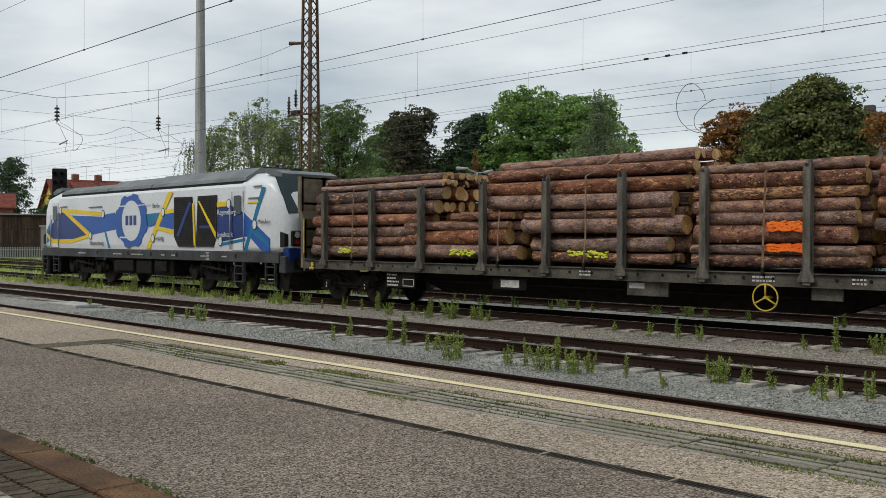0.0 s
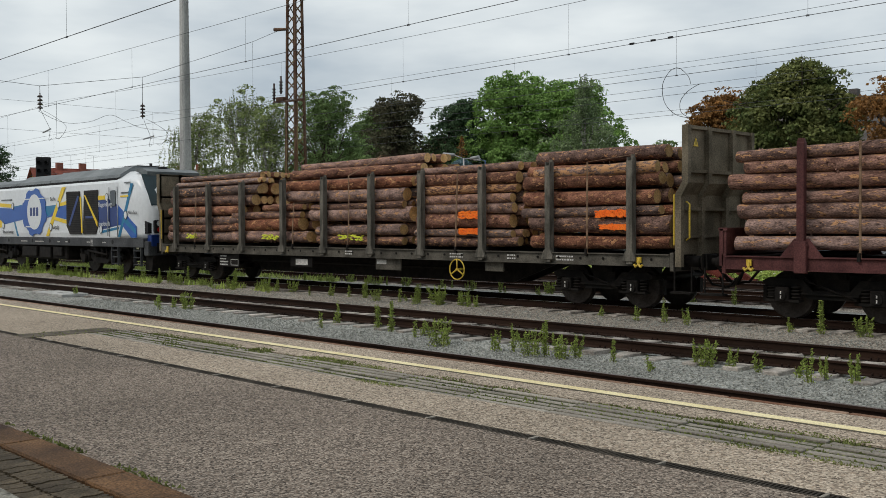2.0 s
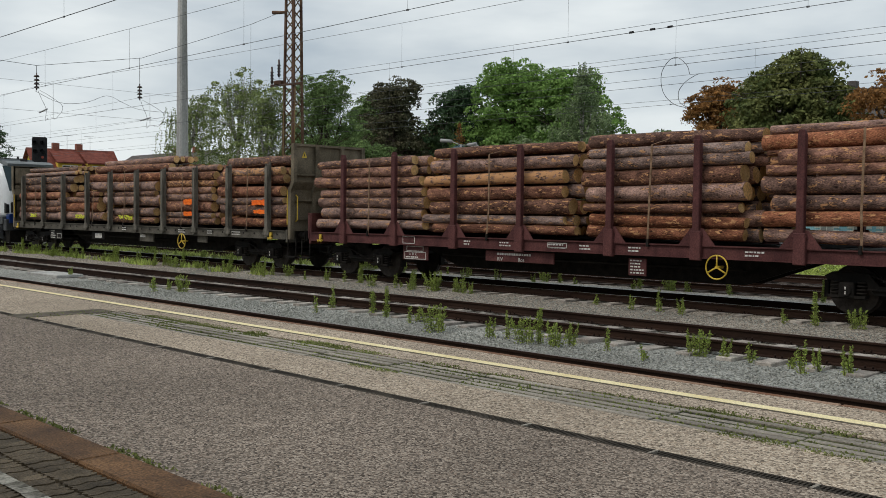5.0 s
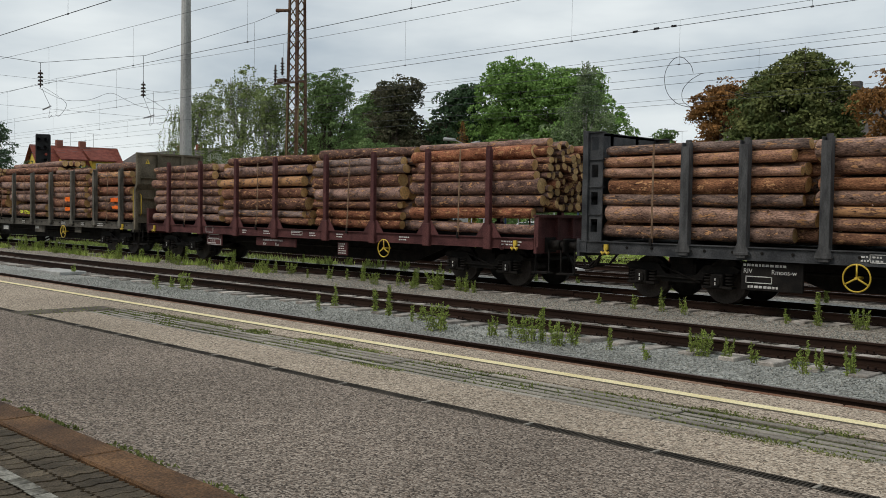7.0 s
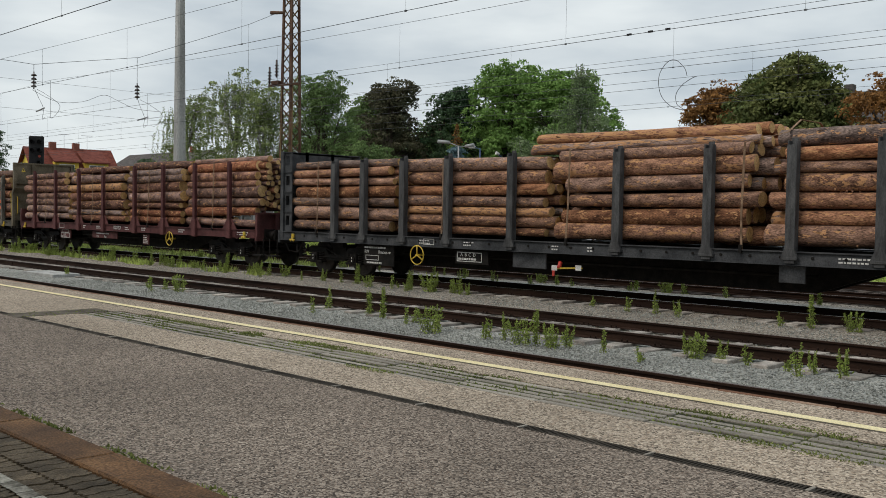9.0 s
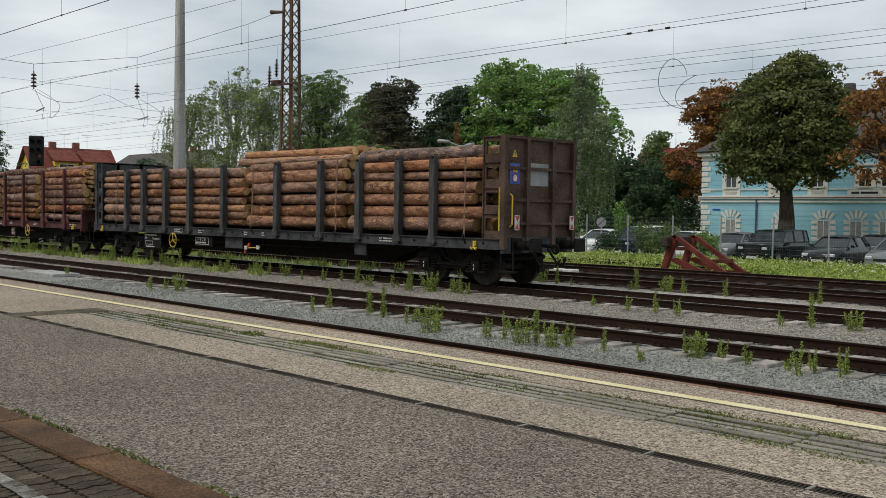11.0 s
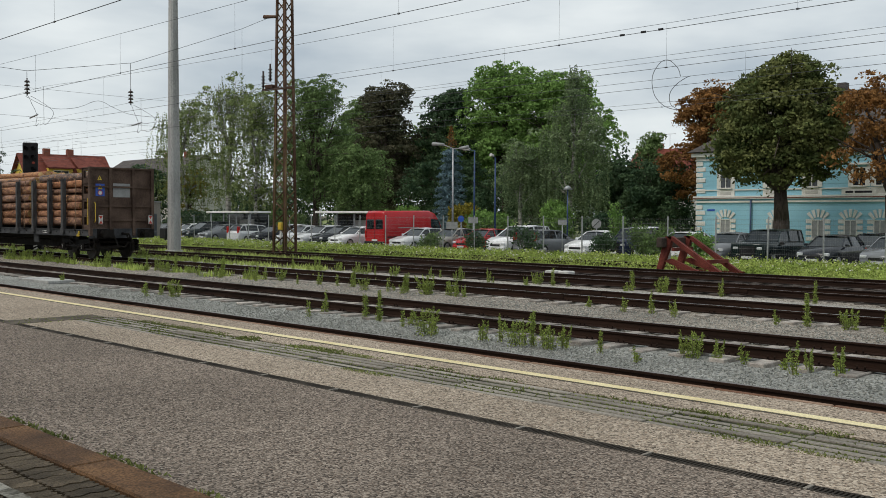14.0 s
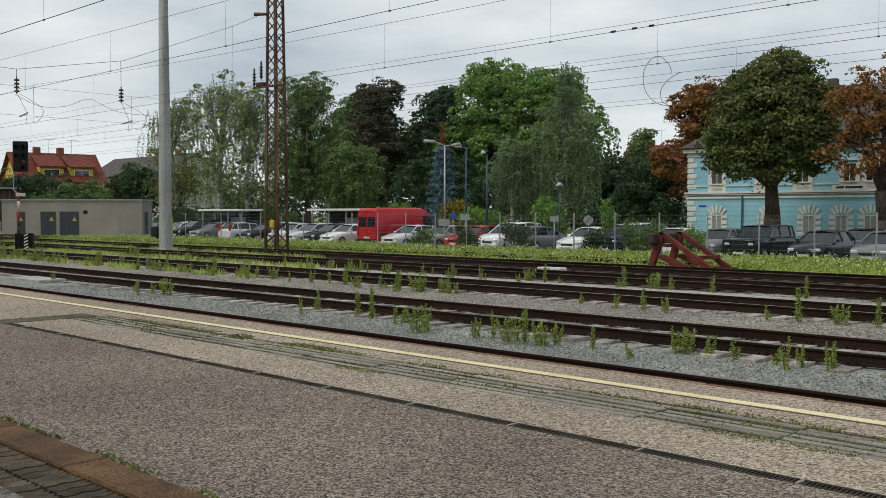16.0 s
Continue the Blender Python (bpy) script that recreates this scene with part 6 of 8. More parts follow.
def buffer_stop():
    t = thing("buffer_stop", "rusty red steel buffer stop with dark timber beam", "buffer stop", at=pose(-17.9, 30.1, -0.15) @ Matrix.Diagonal((0.84, 0.84, 0.86, 1)))
    for y in (-0.75, 0.75):
        bm = B()
        prism(bm, [(-0.75, 0), (-0.5, 0), (-0.02, 1.25), (-0.02, 1.5), (-0.3, 1.5)], y - 0.09, y + 0.09)
        prism(bm, [(-0.25, 1.5), (0.02, 1.5), (2.4, 0.05), (2.05, 0.0)], y - 0.09, y + 0.09)
        prism(bm, [(-0.4, 0.5), (0.0, 0.6), (1.3, 0.12), (1.0, 0.02)], y - 0.06, y + 0.06)
        prism(bm, [(-0.75, 0.0), (2.45, 0.0), (2.45, 0.12), (-0.75, 0.12)], y - 0.11, y + 0.11)
        part("side_frame", bm, STOP_RED, t, "welded triangular side frame")
    part("timber_beam", box(B(), -0.5, -0.22, -1.2, 1.2, 1.05, 1.45, 0.03), TIMBER, t, "dark timber buffer beam")
    part("cross_tie", box(B(), -0.05, 0.1, -0.75, 0.75, 0.9, 1.05), STOP_RED, t)
    part("cross_tie", box(B(), 1.6, 1.75, -0.75, 0.75, 0.45, 0.6), STOP_RED, t)
    part("warning_plate", box(B(), -0.53, -0.5, -0.4, -0.05, 0.5, 0.85), WHITE_MARK, t)


catenary()
signal()
buffer_stop()
for px, py, w in ((-20.1, 25.95, 0.5),):
    t = thing("marker_stone", "white painted marker slab between the sidings", "marker", at=pose(px, py, -0.18))
    for k in (-1, 1):
        part("white_block", box(B(), k * 0.28 - 0.22, k * 0.28 + 0.22, -0.2, 0.2, 0, 0.16, 0.03), WHITE_MARK, t)

t = thing("concrete_slab", "pale concrete cover slab between the near tracks", "slab", at=pose(-28.5, 12.0, -0.2, 0, 0, 2))
part("cover", box(B(), -1.0, 1.0, -0.4, 0.4, 0, 0.09, 0.012), CONCRETE, t)
part("lifting_hole", box(B(), -0.06, 0.06, -0.06, 0.06, 0.09, 0.094), BLACK, t)

# ---- car park, fence, lamps and houses ----
def paint(name, c, rough=0.25):
    m = mat(name, c, tuple(min(1, k * 1.08 + 0.004) for k in c), scale=0.7, rough=rough, fine=6, fine_amt=0.05, bump=0, spec=0.2)
    p = m.node_tree.nodes["Principled BSDF"]
    p.inputs["Coat Weight"].default_value, p.inputs["Coat Roughness"].default_value = 0.25, 0.04
    return m


CAR_PAINT = {"silver": paint("silver_car_paint", (0.6, 0.61, 0.62)), "white": paint("white_car_paint", (0.82, 0.83, 0.83)), "dark": paint("anthracite_car_paint", (0.014, 0.017, 0.022)),
             "grey": paint("grey_car_paint", (0.17, 0.18, 0.19)), "red": paint("red_car_paint", (0.42, 0.02, 0.025)), "blue": paint("dark_blue_car_paint", (0.015, 0.022, 0.05)),
             "green": paint("dark_green_car_paint", (0.008, 0.016, 0.017)), "beige": paint("pale_beige_car_paint", (0.3, 0.29, 0.26))}
WORD = {"silver": "silver", "white": "white", "dark": "anthracite", "grey": "grey", "red": "red", "blue": "dark blue", "green": "dark green", "beige": "pale grey-beige"}
CAR_FORMS = {  # stations from the nose back: x, belt height, roof height, half width at belt, at roof
    "hatch": (1.72, [(-2.0, 0.58, 0.6, 0.62, 0.5), (-1.9, 0.7, 0.72, 0.78, 0.66), (-1.2, 0.88, 0.92, 0.84, 0.74), (-0.75, 0.94, 0.99, 0.85, 0.72), (-0.1, 0.96, 1.4, 0.86, 0.62),
                     (0.6, 0.97, 1.47, 0.86, 0.64), (1.4, 0.99, 1.42, 0.85, 0.62), (1.85, 1.0, 1.06, 0.82, 0.7), (2.0, 0.8, 0.84, 0.78, 0.66)]),
    "wagon": (1.8, [(-2.3, 0.6, 0.62, 0.62, 0.5), (-2.2, 0.72, 0.74, 0.8, 0.68), (-1.4, 0.9, 0.94, 0.87, 0.76), (-0.9, 0.95, 1.0, 0.88, 0.74), (-0.15, 0.97, 1.44, 0.89, 0.66),
                    (0.8, 0.98, 1.5, 0.89, 0.68), (1.8, 1.0, 1.46, 0.88, 0.66), (2.2, 1.0, 1.1, 0.86, 0.72), (2.32, 0.8, 0.84, 0.82, 0.7)]),
    "minivan": (1.85, [(-2.2, 0.65, 0.67, 0.65, 0.5), (-2.1, 0.8, 0.82, 0.82, 0.7), (-1.5, 0.98, 1.02, 0.89, 0.78), (-1.1, 1.02, 1.08, 0.9, 0.74), (-0.2, 1.04, 1.62, 0.91, 0.7),
                       (0.8, 1.05, 1.7, 0.91, 0.72), (1.9, 1.06, 1.64, 0.9, 0.7), (2.15, 1.06, 1.12, 0.88, 0.76), (2.25, 0.8, 0.84, 0.84, 0.74)]),
    "jeep": (1.85, [(-2.15, 0.95, 0.97, 0.8, 0.74), (-2.1, 1.02, 1.05, 0.86, 0.8), (-1.0, 1.08, 1.12, 0.88, 0.8), (-0.75, 1.09, 1.14, 0.88, 0.78), (-0.3, 1.1, 1.62, 0.88, 0.72),
                    (0.8, 1.1, 1.68, 0.88, 0.74), (1.9, 1.1, 1.66, 0.88, 0.74), (2.1, 1.1, 1.14, 0.87, 0.8), (2.15, 0.9, 0.94, 0.86, 0.8)]),
}


def car(form, colour, x, y, turn, label=""):
    """A parked car with its nose towards -y before it is turned."""
    width, stn = CAR_FORMS[form]
    t = thing("car", label or "%s parked %s behind the fence" % (WORD[colour], {"hatch": "hatchback", "wagon": "estate car", "minivan": "people carrier", "jeep": "boxy off-road car"}[form]),
              "car", "parked cars", at=pose(x, y, -0.43, 0, 0, 90 + turn))
    bm = B()
    rows = []
    for cx, zb, zr, w, wr in stn:
        half = [(w * 0.9, 0.2), (w * 1.02, 0.36), (w * 1.03, zb * 0.75), (w, zb)]
        rows.append([bm.verts.new((cx, -a, b)) for a, b in half] + [bm.verts.new((cx, a, b)) for a, b in half[::-1]])
    for a, b in zip(rows, rows[1:]):
        for i in range(len(a) - 1):
            bm.faces.new((a[i], b[i], b[i + 1], a[i + 1])).smooth = True
    bm.faces.new(rows[0])
    bm.faces.new(rows[-1][::-1])
    body = part("body", bm, CAR_PAINT[colour], t)
    # greenhouse of glass under a painted roof
    cab = [s for s in stn if s[2] - s[1] > 0.2]
    i0, i1 = stn.index(cab[0]) - 1, stn.index(cab[-1]) + 1
    seg = stn[i0:i1 + 1]
    bm = B()
    rows = []
    for cx, zb, zr, w, wr in seg:
        tall = zr - zb > 0.2
        half = [(w * 0.985, zb - 0.02), (wr * 1.02 if tall else w * 0.9, zr - 0.05 if tall else zb + 0.01)]
        rows.append([bm.verts.new((cx, -half[0][0], half[0][1])), bm.verts.new((cx, -half[1][0], half[1][1])), bm.verts.new((cx, half[1][0], half[1][1])), bm.verts.new((cx, half[0][0], half[0][1]))])
    for a, b in zip(rows, rows[1:]):
        for i in range(3):
            bm.faces.new((a[i], b[i], b[i + 1], a[i + 1]))
    part("glazing", bm, CAR_GLASS, body, "dark car glass")
    bm = B()
    rows = []
    for cx, zb, zr, w, wr in cab:
        rows.append([bm.verts.new((cx, yy, zz)) for yy, zz in ((-wr * 1.03, zr - 0.06), (-wr * 0.9, zr - 0.005), (0, zr + 0.02), (wr * 0.9, zr - 0.005), (wr * 1.03, zr - 0.06))])
    for a, b in zip(rows, rows[1:]):
        for i in range(4):
            bm.faces.new((a[i], b[i], b[i + 1], a[i + 1])).smooth = True
    part("roof", bm, CAR_PAINT["white"] if "white roof" in label else CAR_PAINT[colour], body)
    bm = B()
    for s in (-1, 1):
        pts = [(seg[0][0], s * seg[0][3] * 0.95, seg[0][1])] + [(c[0], s * c[4] * 1.03, c[2] - 0.04) for c in cab] + [(seg[-1][0], s * seg[-1][3] * 0.95, seg[-1][1])]
        tube(bm, pts, 0.035, 5)
        mid = cab[len(cab) // 2]
        for dx in (-0.35, 0.75):
            rod(bm, (mid[0] + dx, s * mid[3] * 0.995, mid[1]), (mid[0] + dx, s * mid[4] * 1.03, mid[2] - 0.04), 0.035, n=5)
    part("pillar_trim", bm, CAR_PAINT[colour], body)
    nose, tail = stn[0][0], stn[-1][0]
    part("bumper", box(B(), nose - 0.06, nose + 0.12, -0.72, 0.72, 0.24, 0.44, 0.03), CAR_PAINT[colour] if form != "jeep" else BLACK, body)
    part("bumper", box(B(), tail - 0.12, tail + 0.06, -0.74, 0.74, 0.26, 0.5, 0.03), CAR_PAINT[colour] if form != "jeep" else BLACK, body)
    part("grille", box(B(), nose - 0.03, nose + 0.05, -0.38, 0.38, 0.46, 0.58 if form != "jeep" else 0.9), BLACK, body)
    part("number_plate", box(B(), nose - 0.075, nose - 0.06, -0.26, 0.26, 0.3, 0.41), PLATE, body)
    part("number_plate", box(B(), tail + 0.06, tail + 0.075, -0.26, 0.26, 0.5, 0.61), PLATE, body)
    hz = 0.6 if form != "jeep" else 0.78
    for s in (-1, 1):
        part("headlight", box(B(), nose - 0.02, nose + 0.25, s * 0.6 - 0.14, s * 0.6 + 0.14, hz - 0.06, hz + 0.08, 0.03), LAMP_GLASS, body)
        zt = 0.85 if form in ("hatch", "jeep") else 1.05
        part("tail_light", box(B(), tail - 0.2, tail + 0.02, s * 0.74 - 0.09, s * 0.74 + 0.09, zt - 0.22, zt + (0.28 if form == "wagon" else 0.05), 0.02), TAIL_LAMP, body)
        part("mirror", box(B(), -0.62, -0.42, s * 0.95 - 0.08, s * 0.95 + 0.08, 0.93, 1.07, 0.03), CAR_PAINT[colour] if form != "jeep" else BLACK, body)
    for wx in (nose + 0.75, tail - 0.75):
        for s in (-1, 1):
            w = part("wheel", rod(B(), (wx, s * (width / 2 - 0.2), 0.31), (wx, s * (width / 2 + 0.01), 0.31), 0.31, n=20), TYRE, t)
            part("rim", rod(B(), (wx, s * (width / 2), 0.31), (wx, s * (width / 2 + 0.02), 0.31), 0.2, n=10), RIM, w)
    return t


def red_van(x, y):
    t = thing("delivery_van", "red high-roof delivery van parked tail to the fence", "van", at=pose(x, y, -0.43, 0, 0, 90))
    red = CAR_PAINT["red"]
    bm = B()
    rows = []
    for cx, top, w in ((-2.75, 2.42, 0.96), (-2.6, 2.58, 1.0), (1.5, 2.62, 1.0), (2.1, 2.45, 0.98), (2.6, 1.85, 0.95), (2.85, 1.35, 0.92), (3.15, 1.1, 0.85), (3.2, 0.7, 0.78)):
        half = [(w * 0.97, 0.32), (w, 0.5), (w, min(1.3, top - 0.2)), (w * 0.93, top - 0.12), (w * 0.8, top)]
        rows.append([bm.verts.new((cx, -a, b)) for a, b in half] + [bm.verts.new((cx, a, b)) for a, b in half[::-1]])
    for a, b in zip(rows, rows[1:]):
        for i in range(len(a) - 1):
            bm.faces.new((a[i], b[i], b[i + 1], a[i + 1])).smooth = True
    bm.faces.new(rows[0])
    bm.faces.new(rows[-1][::-1])
    body = part("body", bm, red)
    body.parent = t
    for s in (-1, 1):
        part("rear_window", box(B(), -2.79, -2.74, s * 0.45 - 0.36, s * 0.45 + 0.36, 1.35, 2.0, 0.02), CAR_GLASS, body)
        part("tail_light", box(B(), -2.8, -2.7, s * 0.9 - 0.07, s * 0.9 + 0.07, 0.75, 1.3), TAIL_LAMP, body)
        bm = prism(B(), [(1.6, 1.4), (2.65, 1.35), (2.3, 2.0), (1.6, 2.05)], s * 0.955, s * 0.985)
        part("cab_window", bm, CAR_GLASS, body)
        part("side_rail", box(B(), -2.5, 1.0, s * 1.0 - 0.01, s * 1.0 + 0.012, 0.78, 0.86), BLACK, body)
        part("sliding_rail", box(B(), -1.5, 0.4, s * 1.0 - 0.01, s * 1.0 + 0.012, 1.42, 1.47), GALV, body)
        part("mirror", box(B(), 1.95, 2.1, s * 1.12 - 0.1, s * 1.12 + 0.1, 1.3, 1.6, 0.02), BLACK, body)
        for wx in (-1.75, 2.05):
            w = part("wheel", rod(B(), (wx, s * 0.78, 0.34), (wx, s * 1.0, 0.34), 0.34, n=20), TYRE, t)
            part("rim", rod(B(), (wx, s * 1.0, 0.34), (wx, s * 1.015, 0.34), 0.2, n=10), RIM, w)
    part("door_gap", box(B(), -2.765, -2.75, -0.01, 0.01, 0.5, 2.4), BLACK, body)
    part("number_plate", box(B(), -2.8, -2.75, -0.26, 0.26, 0.55, 0.66), PLATE, body)
    part("bumper", box(B(), -2.88, -2.7, -0.95, 0.95, 0.34, 0.52, 0.03), BLACK, body)


for form, colour, x, y, turn, label in (
    ("hatch", "grey", -72.6, 46.0, 0, ""),
    ("wagon", "silver", -65.9, 45.0, 180, ""),
    ("hatch", "dark", -63.6, 45.0, 0, ""),
    ("hatch", "silver", -59.8, 45.0, 0, ""),
    ("wagon", "silver", -57.4, 45.0, 0, ""),
    ("wagon", "dark", -55.2, 45.0, 0, ""),
    ("hatch", "white", -52.8, 44.5, 0, ""),
    ("hatch", "silver", -45.8, 44.0, 0, ""),
    ("hatch", "beige", -43.3, 44.5, 0, ""),
    ("hatch", "red", -41.0, 45.0, 0, ""),
    ("minivan", "white", -38.0, 45.0, 0, ""),
    ("wagon", "grey", -35.0, 44.2, 180, ""),
    ("hatch", "white", -31.9, 44.5, 0, ""),
    ("jeep", "blue", -29.1, 44.2, 0, "dark blue boxy off-road car with white roof"),
    ("hatch", "grey", -24.6, 46.0, 0, ""),
    ("jeep", "green", -21.7, 44.5, 0, ""),
    ("hatch", "dark", -18.4, 44.0, 0, ""),
    ("wagon", "dark", -18.2, 48.5, 0, ""),
    ("hatch", "grey", -15.4, 43.5, 0, ""),
    ("minivan", "green", -75.3, 46.0, 0, ""),
    ("hatch", "white", -78.1, 46.0, 0, ""),
    ("hatch", "silver", -79.6, 50.0, 180, ""),
    ("hatch", "grey", -84.0, 47.0, 0, ""),
    ("hatch", "white", -68.1, 50.0, 0, ""),
    ("hatch", "silver", -58.6, 52.0, 0, ""),
    ("hatch", "white", -26.6, 46.0, 180, ""),
    ("minivan", "green", -30.6, 49.0, 70, "long dark green people carrier parked across"),
):
    car(form, colour, x, y, turn, label)
red_van(-48.9, 45.6)

def fence():
    t = thing("mesh_fence", "grey double-rod mesh fence along the car park", "fence", kind="structure", at=pose(0, 39.9, -0.3))
    post = mesh_of("fence_post", box(B(), -0.03, 0.03, -0.02, 0.02, 0, 2.15), GALV)
    bm = B()
    for k in range(10):
        z = 0.08 + k * 0.215
        rod(bm, (0, -0.03, z), (2.5, -0.03, z), 0.0035, n=4, caps=False)
        rod(bm, (0, -0.045, z), (2.5, -0.045, z), 0.0025, n=4, caps=False)
    for k in range(25):
        rod(bm, (k * 0.1, -0.037, 0.02), (k * 0.1, -0.037, 2.08), 0.0016, n=3, caps=False)
    panel_me = mesh_of("mesh_panel", bm, FENCE_STEEL)
    for i in range(42):
        x = -97 + i * 2.5
        piece("fence_post", post, t, pose(x, 0, 0, 0, random.uniform(-1.2, 1.2)))
        piece("mesh_panel", panel_me, t, pose(x, 0, 0))


def street_lamp(x, y, h, arms, material, label, z0=-0.45):
    t = thing("street_lamp", label, "street lamp", "street lamps", at=pose(x, y, z0))
    part("pole", rod(B(), (0, 0, 0), (0, 0, h), 0.08, 0.05, n=10), material, t)
    for dx, dy, dz in arms:
        part("arm", rod(B(), (0, 0, h - 0.05), (dx * 0.6, dy * 0.6, h + dz), 0.03, n=6), material, t)
        bm = B()
        rod(bm, (dx * 0.55, dy * 0.55, h + dz), (dx * 1.25, dy * 1.25, h + dz + 0.08), 0.1, 0.13, n=8)
        part("lamp_head", bm, SIGN_BACK if material is GALV else WHITE_MARK, t, "pale lamp head")


def park_lamp(x, y, h, z0=-0.5):
    t = thing("street_lamp", "dark post-top lamp with a conical shade", "street lamp", "street lamps", at=pose(x, y, z0))
    part("pole", rod(B(), (0, 0, 0), (0, 0, h), 0.06, 0.045, n=8), BLUE_POLE, t)
    part("shade", rod(B(), (0, 0, h), (0, 0, h + 0.28), 0.36, 0.08, n=14), GALV, t, "pale conical shade")


def traffic_sign(x, y, h, w, round_sign, material, label):
    t = thing("traffic_sign", label, "traffic sign", "traffic signs", at=pose(x, y, -0.45, 0, 0, 30))
    part("pole", rod(B(), (0, 0, 0), (0, 0, h), 0.03, n=8), GALV, t)
    bm = rod(B(), (0, -0.03, h - w), (0, -0.045, h - w), w, n=20) if round_sign else box(B(), -w, w, -0.045, -0.03, h - w * 1.2, h)
    part("sign_face", bm, material, t)
    if round_sign and material is SIGN_BACK:
        part("slash", prism(B(), [(-w * 0.7, h - w * 1.6), (-w * 0.6, h - w * 1.7), (w * 0.7, h - w * 0.4), (w * 0.6, h - w * 0.3)], -0.05, -0.046), BARS, t)


def sash(parent, x0, x1, z0, z1, y, glass=None, frame_m=None, blind=False):
    """A framed window with its sill, set in a facade that faces -y."""
    w = part("window", box(B(), x0, x1, y - 0.02, y + 0.02, z0, z1), SIGN_BACK if blind else (glass or GLASS_DARK), parent, "window with grey blind" if blind else "dark window")
    fm = frame_m or TRIM_WHITE
    for a, b, c, d in ((x0 - 0.08, x0, z0 - 0.05, z1 + 0.08), (x1, x1 + 0.08, z0 - 0.05, z1 + 0.08), (x0, x1, z1, z1 + 0.08), ((x0 + x1) / 2 - 0.03, (x0 + x1) / 2 + 0.03, z0, z1)):
        part("frame", box(B(), a, b, y - 0.06, y + 0.01, c, d), fm, w)
    part("sill", box(B(), x0 - 0.12, x1 + 0.12, y - 0.16, y + 0.01, z0 - 0.12, z0), fm, w)
    return w


def blue_house():
    t = thing("town_house", "pale blue two-storey house with white quoins and grey roof", "house", at=pose(0, 74.0, 0))
    x0, x1, z0, z1 = -42.65, -14.0, -1.4, 7.2
    part("wall", box(B(), x0, x1, 0, 11, z0, z1), BLUE_WALL, t)
    bm = B()
    e = [bm.verts.new(p) for p in ((x0 - 0.6, -0.6, z1 + 0.15), (x1 + 0.6, -0.6, z1 + 0.15), (x1 + 0.6, 11.6, z1 + 0.15), (x0 - 0.6, 11.6, z1 + 0.15))]
    r = [bm.verts.new((x0 + 6.5, 5.5, 12.2)), bm.verts.new((x1 - 6.5, 5.5, 12.2))]
    bm.faces.new((e[0], e[1], r[1], r[0]))
    bm.faces.new((e[1], e[2], r[1]))
    bm.faces.new((e[2], e[3], r[0], r[1]))
    bm.faces.new((e[3], e[0], r[0]))
    bm.faces.new(e[::-1])
    roof = part("roof", bm, ROOF_GREY, t, "grey tiled hip roof")
    part("chimney", box(B(), -32.9, -32.2, 5.2, 5.9, 11.0, 12.9), ROOF_GREY, roof, "brick chimney")
    for za, zb, d in ((6.95, 7.25, 0.35), (6.6, 6.75, 0.1), (3.35, 3.6, 0.22), (3.05, 3.2, 0.12), (4.05, 4.15, 0.08)):
        part("cornice", box(B(), x0 - d, x1 + d, -d, 0.02, za, zb), TRIM_WHITE, t)
    part("cornice", box(B(), x0 - 0.2, x1, -0.235, -0.22, 3.4, 3.46), ROOF_RED, t, "thin red band")
    for k in range(18):
        za = -1.2 + k * 0.46
        if 3.0 < za + 0.2 < 3.7:
            continue
        w = 0.85 if k % 2 else 0.6
        part("quoin", box(B(), x0 - 0.05, x0 + w, -0.06, 0.0, za, za + 0.36, 0.02), TRIM_WHITE, t)
    bm = B()
    for k in range(19):
        z = -1.0 + k * 0.42
        if abs(z - 3.3) > 0.4 and z < 6.4:
            box(bm, x0 + 0.9, x1, -0.008, 0.0, z, z + 0.03)
    part("rustication", bm, mat("blue_joint", (0.22, 0.42, 0.51), fine=10), t, "fine horizontal render joints")
    for xc, w in ((-39.9, 0.42), (-35.3, 0.45), (-32.0, 0.45), (-29.5, 0.42), (-27.3, 0.42), (-24.0, 0.45), (-20.0, 0.45)):
        win = sash(t, xc - w, xc + w, 0.2, 1.6, -0.02, blind=True)
        for k in range(4):
            for s in (-1, 1):
                part("surround_block", box(B(), xc + s * (w + 0.3) - 0.22, xc + s * (w + 0.3) + 0.22, -0.09, -0.02, 0.0 + k * 0.46, 0.32 + k * 0.46, 0.02), TRIM_WHITE, win)
        for k in range(5):
            a = math.radians(50 + k * 20)
            q = [(xc + r * math.cos(a + d), 1.25 + r * math.sin(a + d)) for r, d in ((0.62, -0.12), (1.25, -0.1), (1.25, 0.1), (0.62, 0.12))]
            part("voussoir", prism(B(), q, -0.1, -0.02), TRIM_WHITE, win)
    for xc in (-39.9, -35.8, -32.55, -28.9, -27.2, -24.0, -20.0):
        win = sash(t, xc - 0.45, xc + 0.45, 4.3, 5.6, -0.02)
        part("hood", box(B(), xc - 0.85, xc + 0.85, -0.2, 0.0, 5.85, 6.0), TRIM_WHITE, win)
        for s in (-1, 1):
            part("surround_block", box(B(), xc + s * 0.68 - 0.14, xc + s * 0.68 + 0.14, -0.08, 0.0, 4.2, 5.85), TRIM_WHITE, win)
        part("apron", box(B(), xc - 0.8, xc + 0.8, -0.07, 0.0, 3.6, 4.06), TRIM_WHITE, win)
        part("relief", box(B(), xc - 0.5, xc + 0.5, -0.09, -0.07, 3.7, 3.95, 0.02), PLASTER, win, "stucco relief panel")
    part("shop_sign", box(B(), -30.2, -27.6, -0.1, -0.075, 3.62, 4.0), TRIM_WHITE, t, "white sign board with dark script as bars")
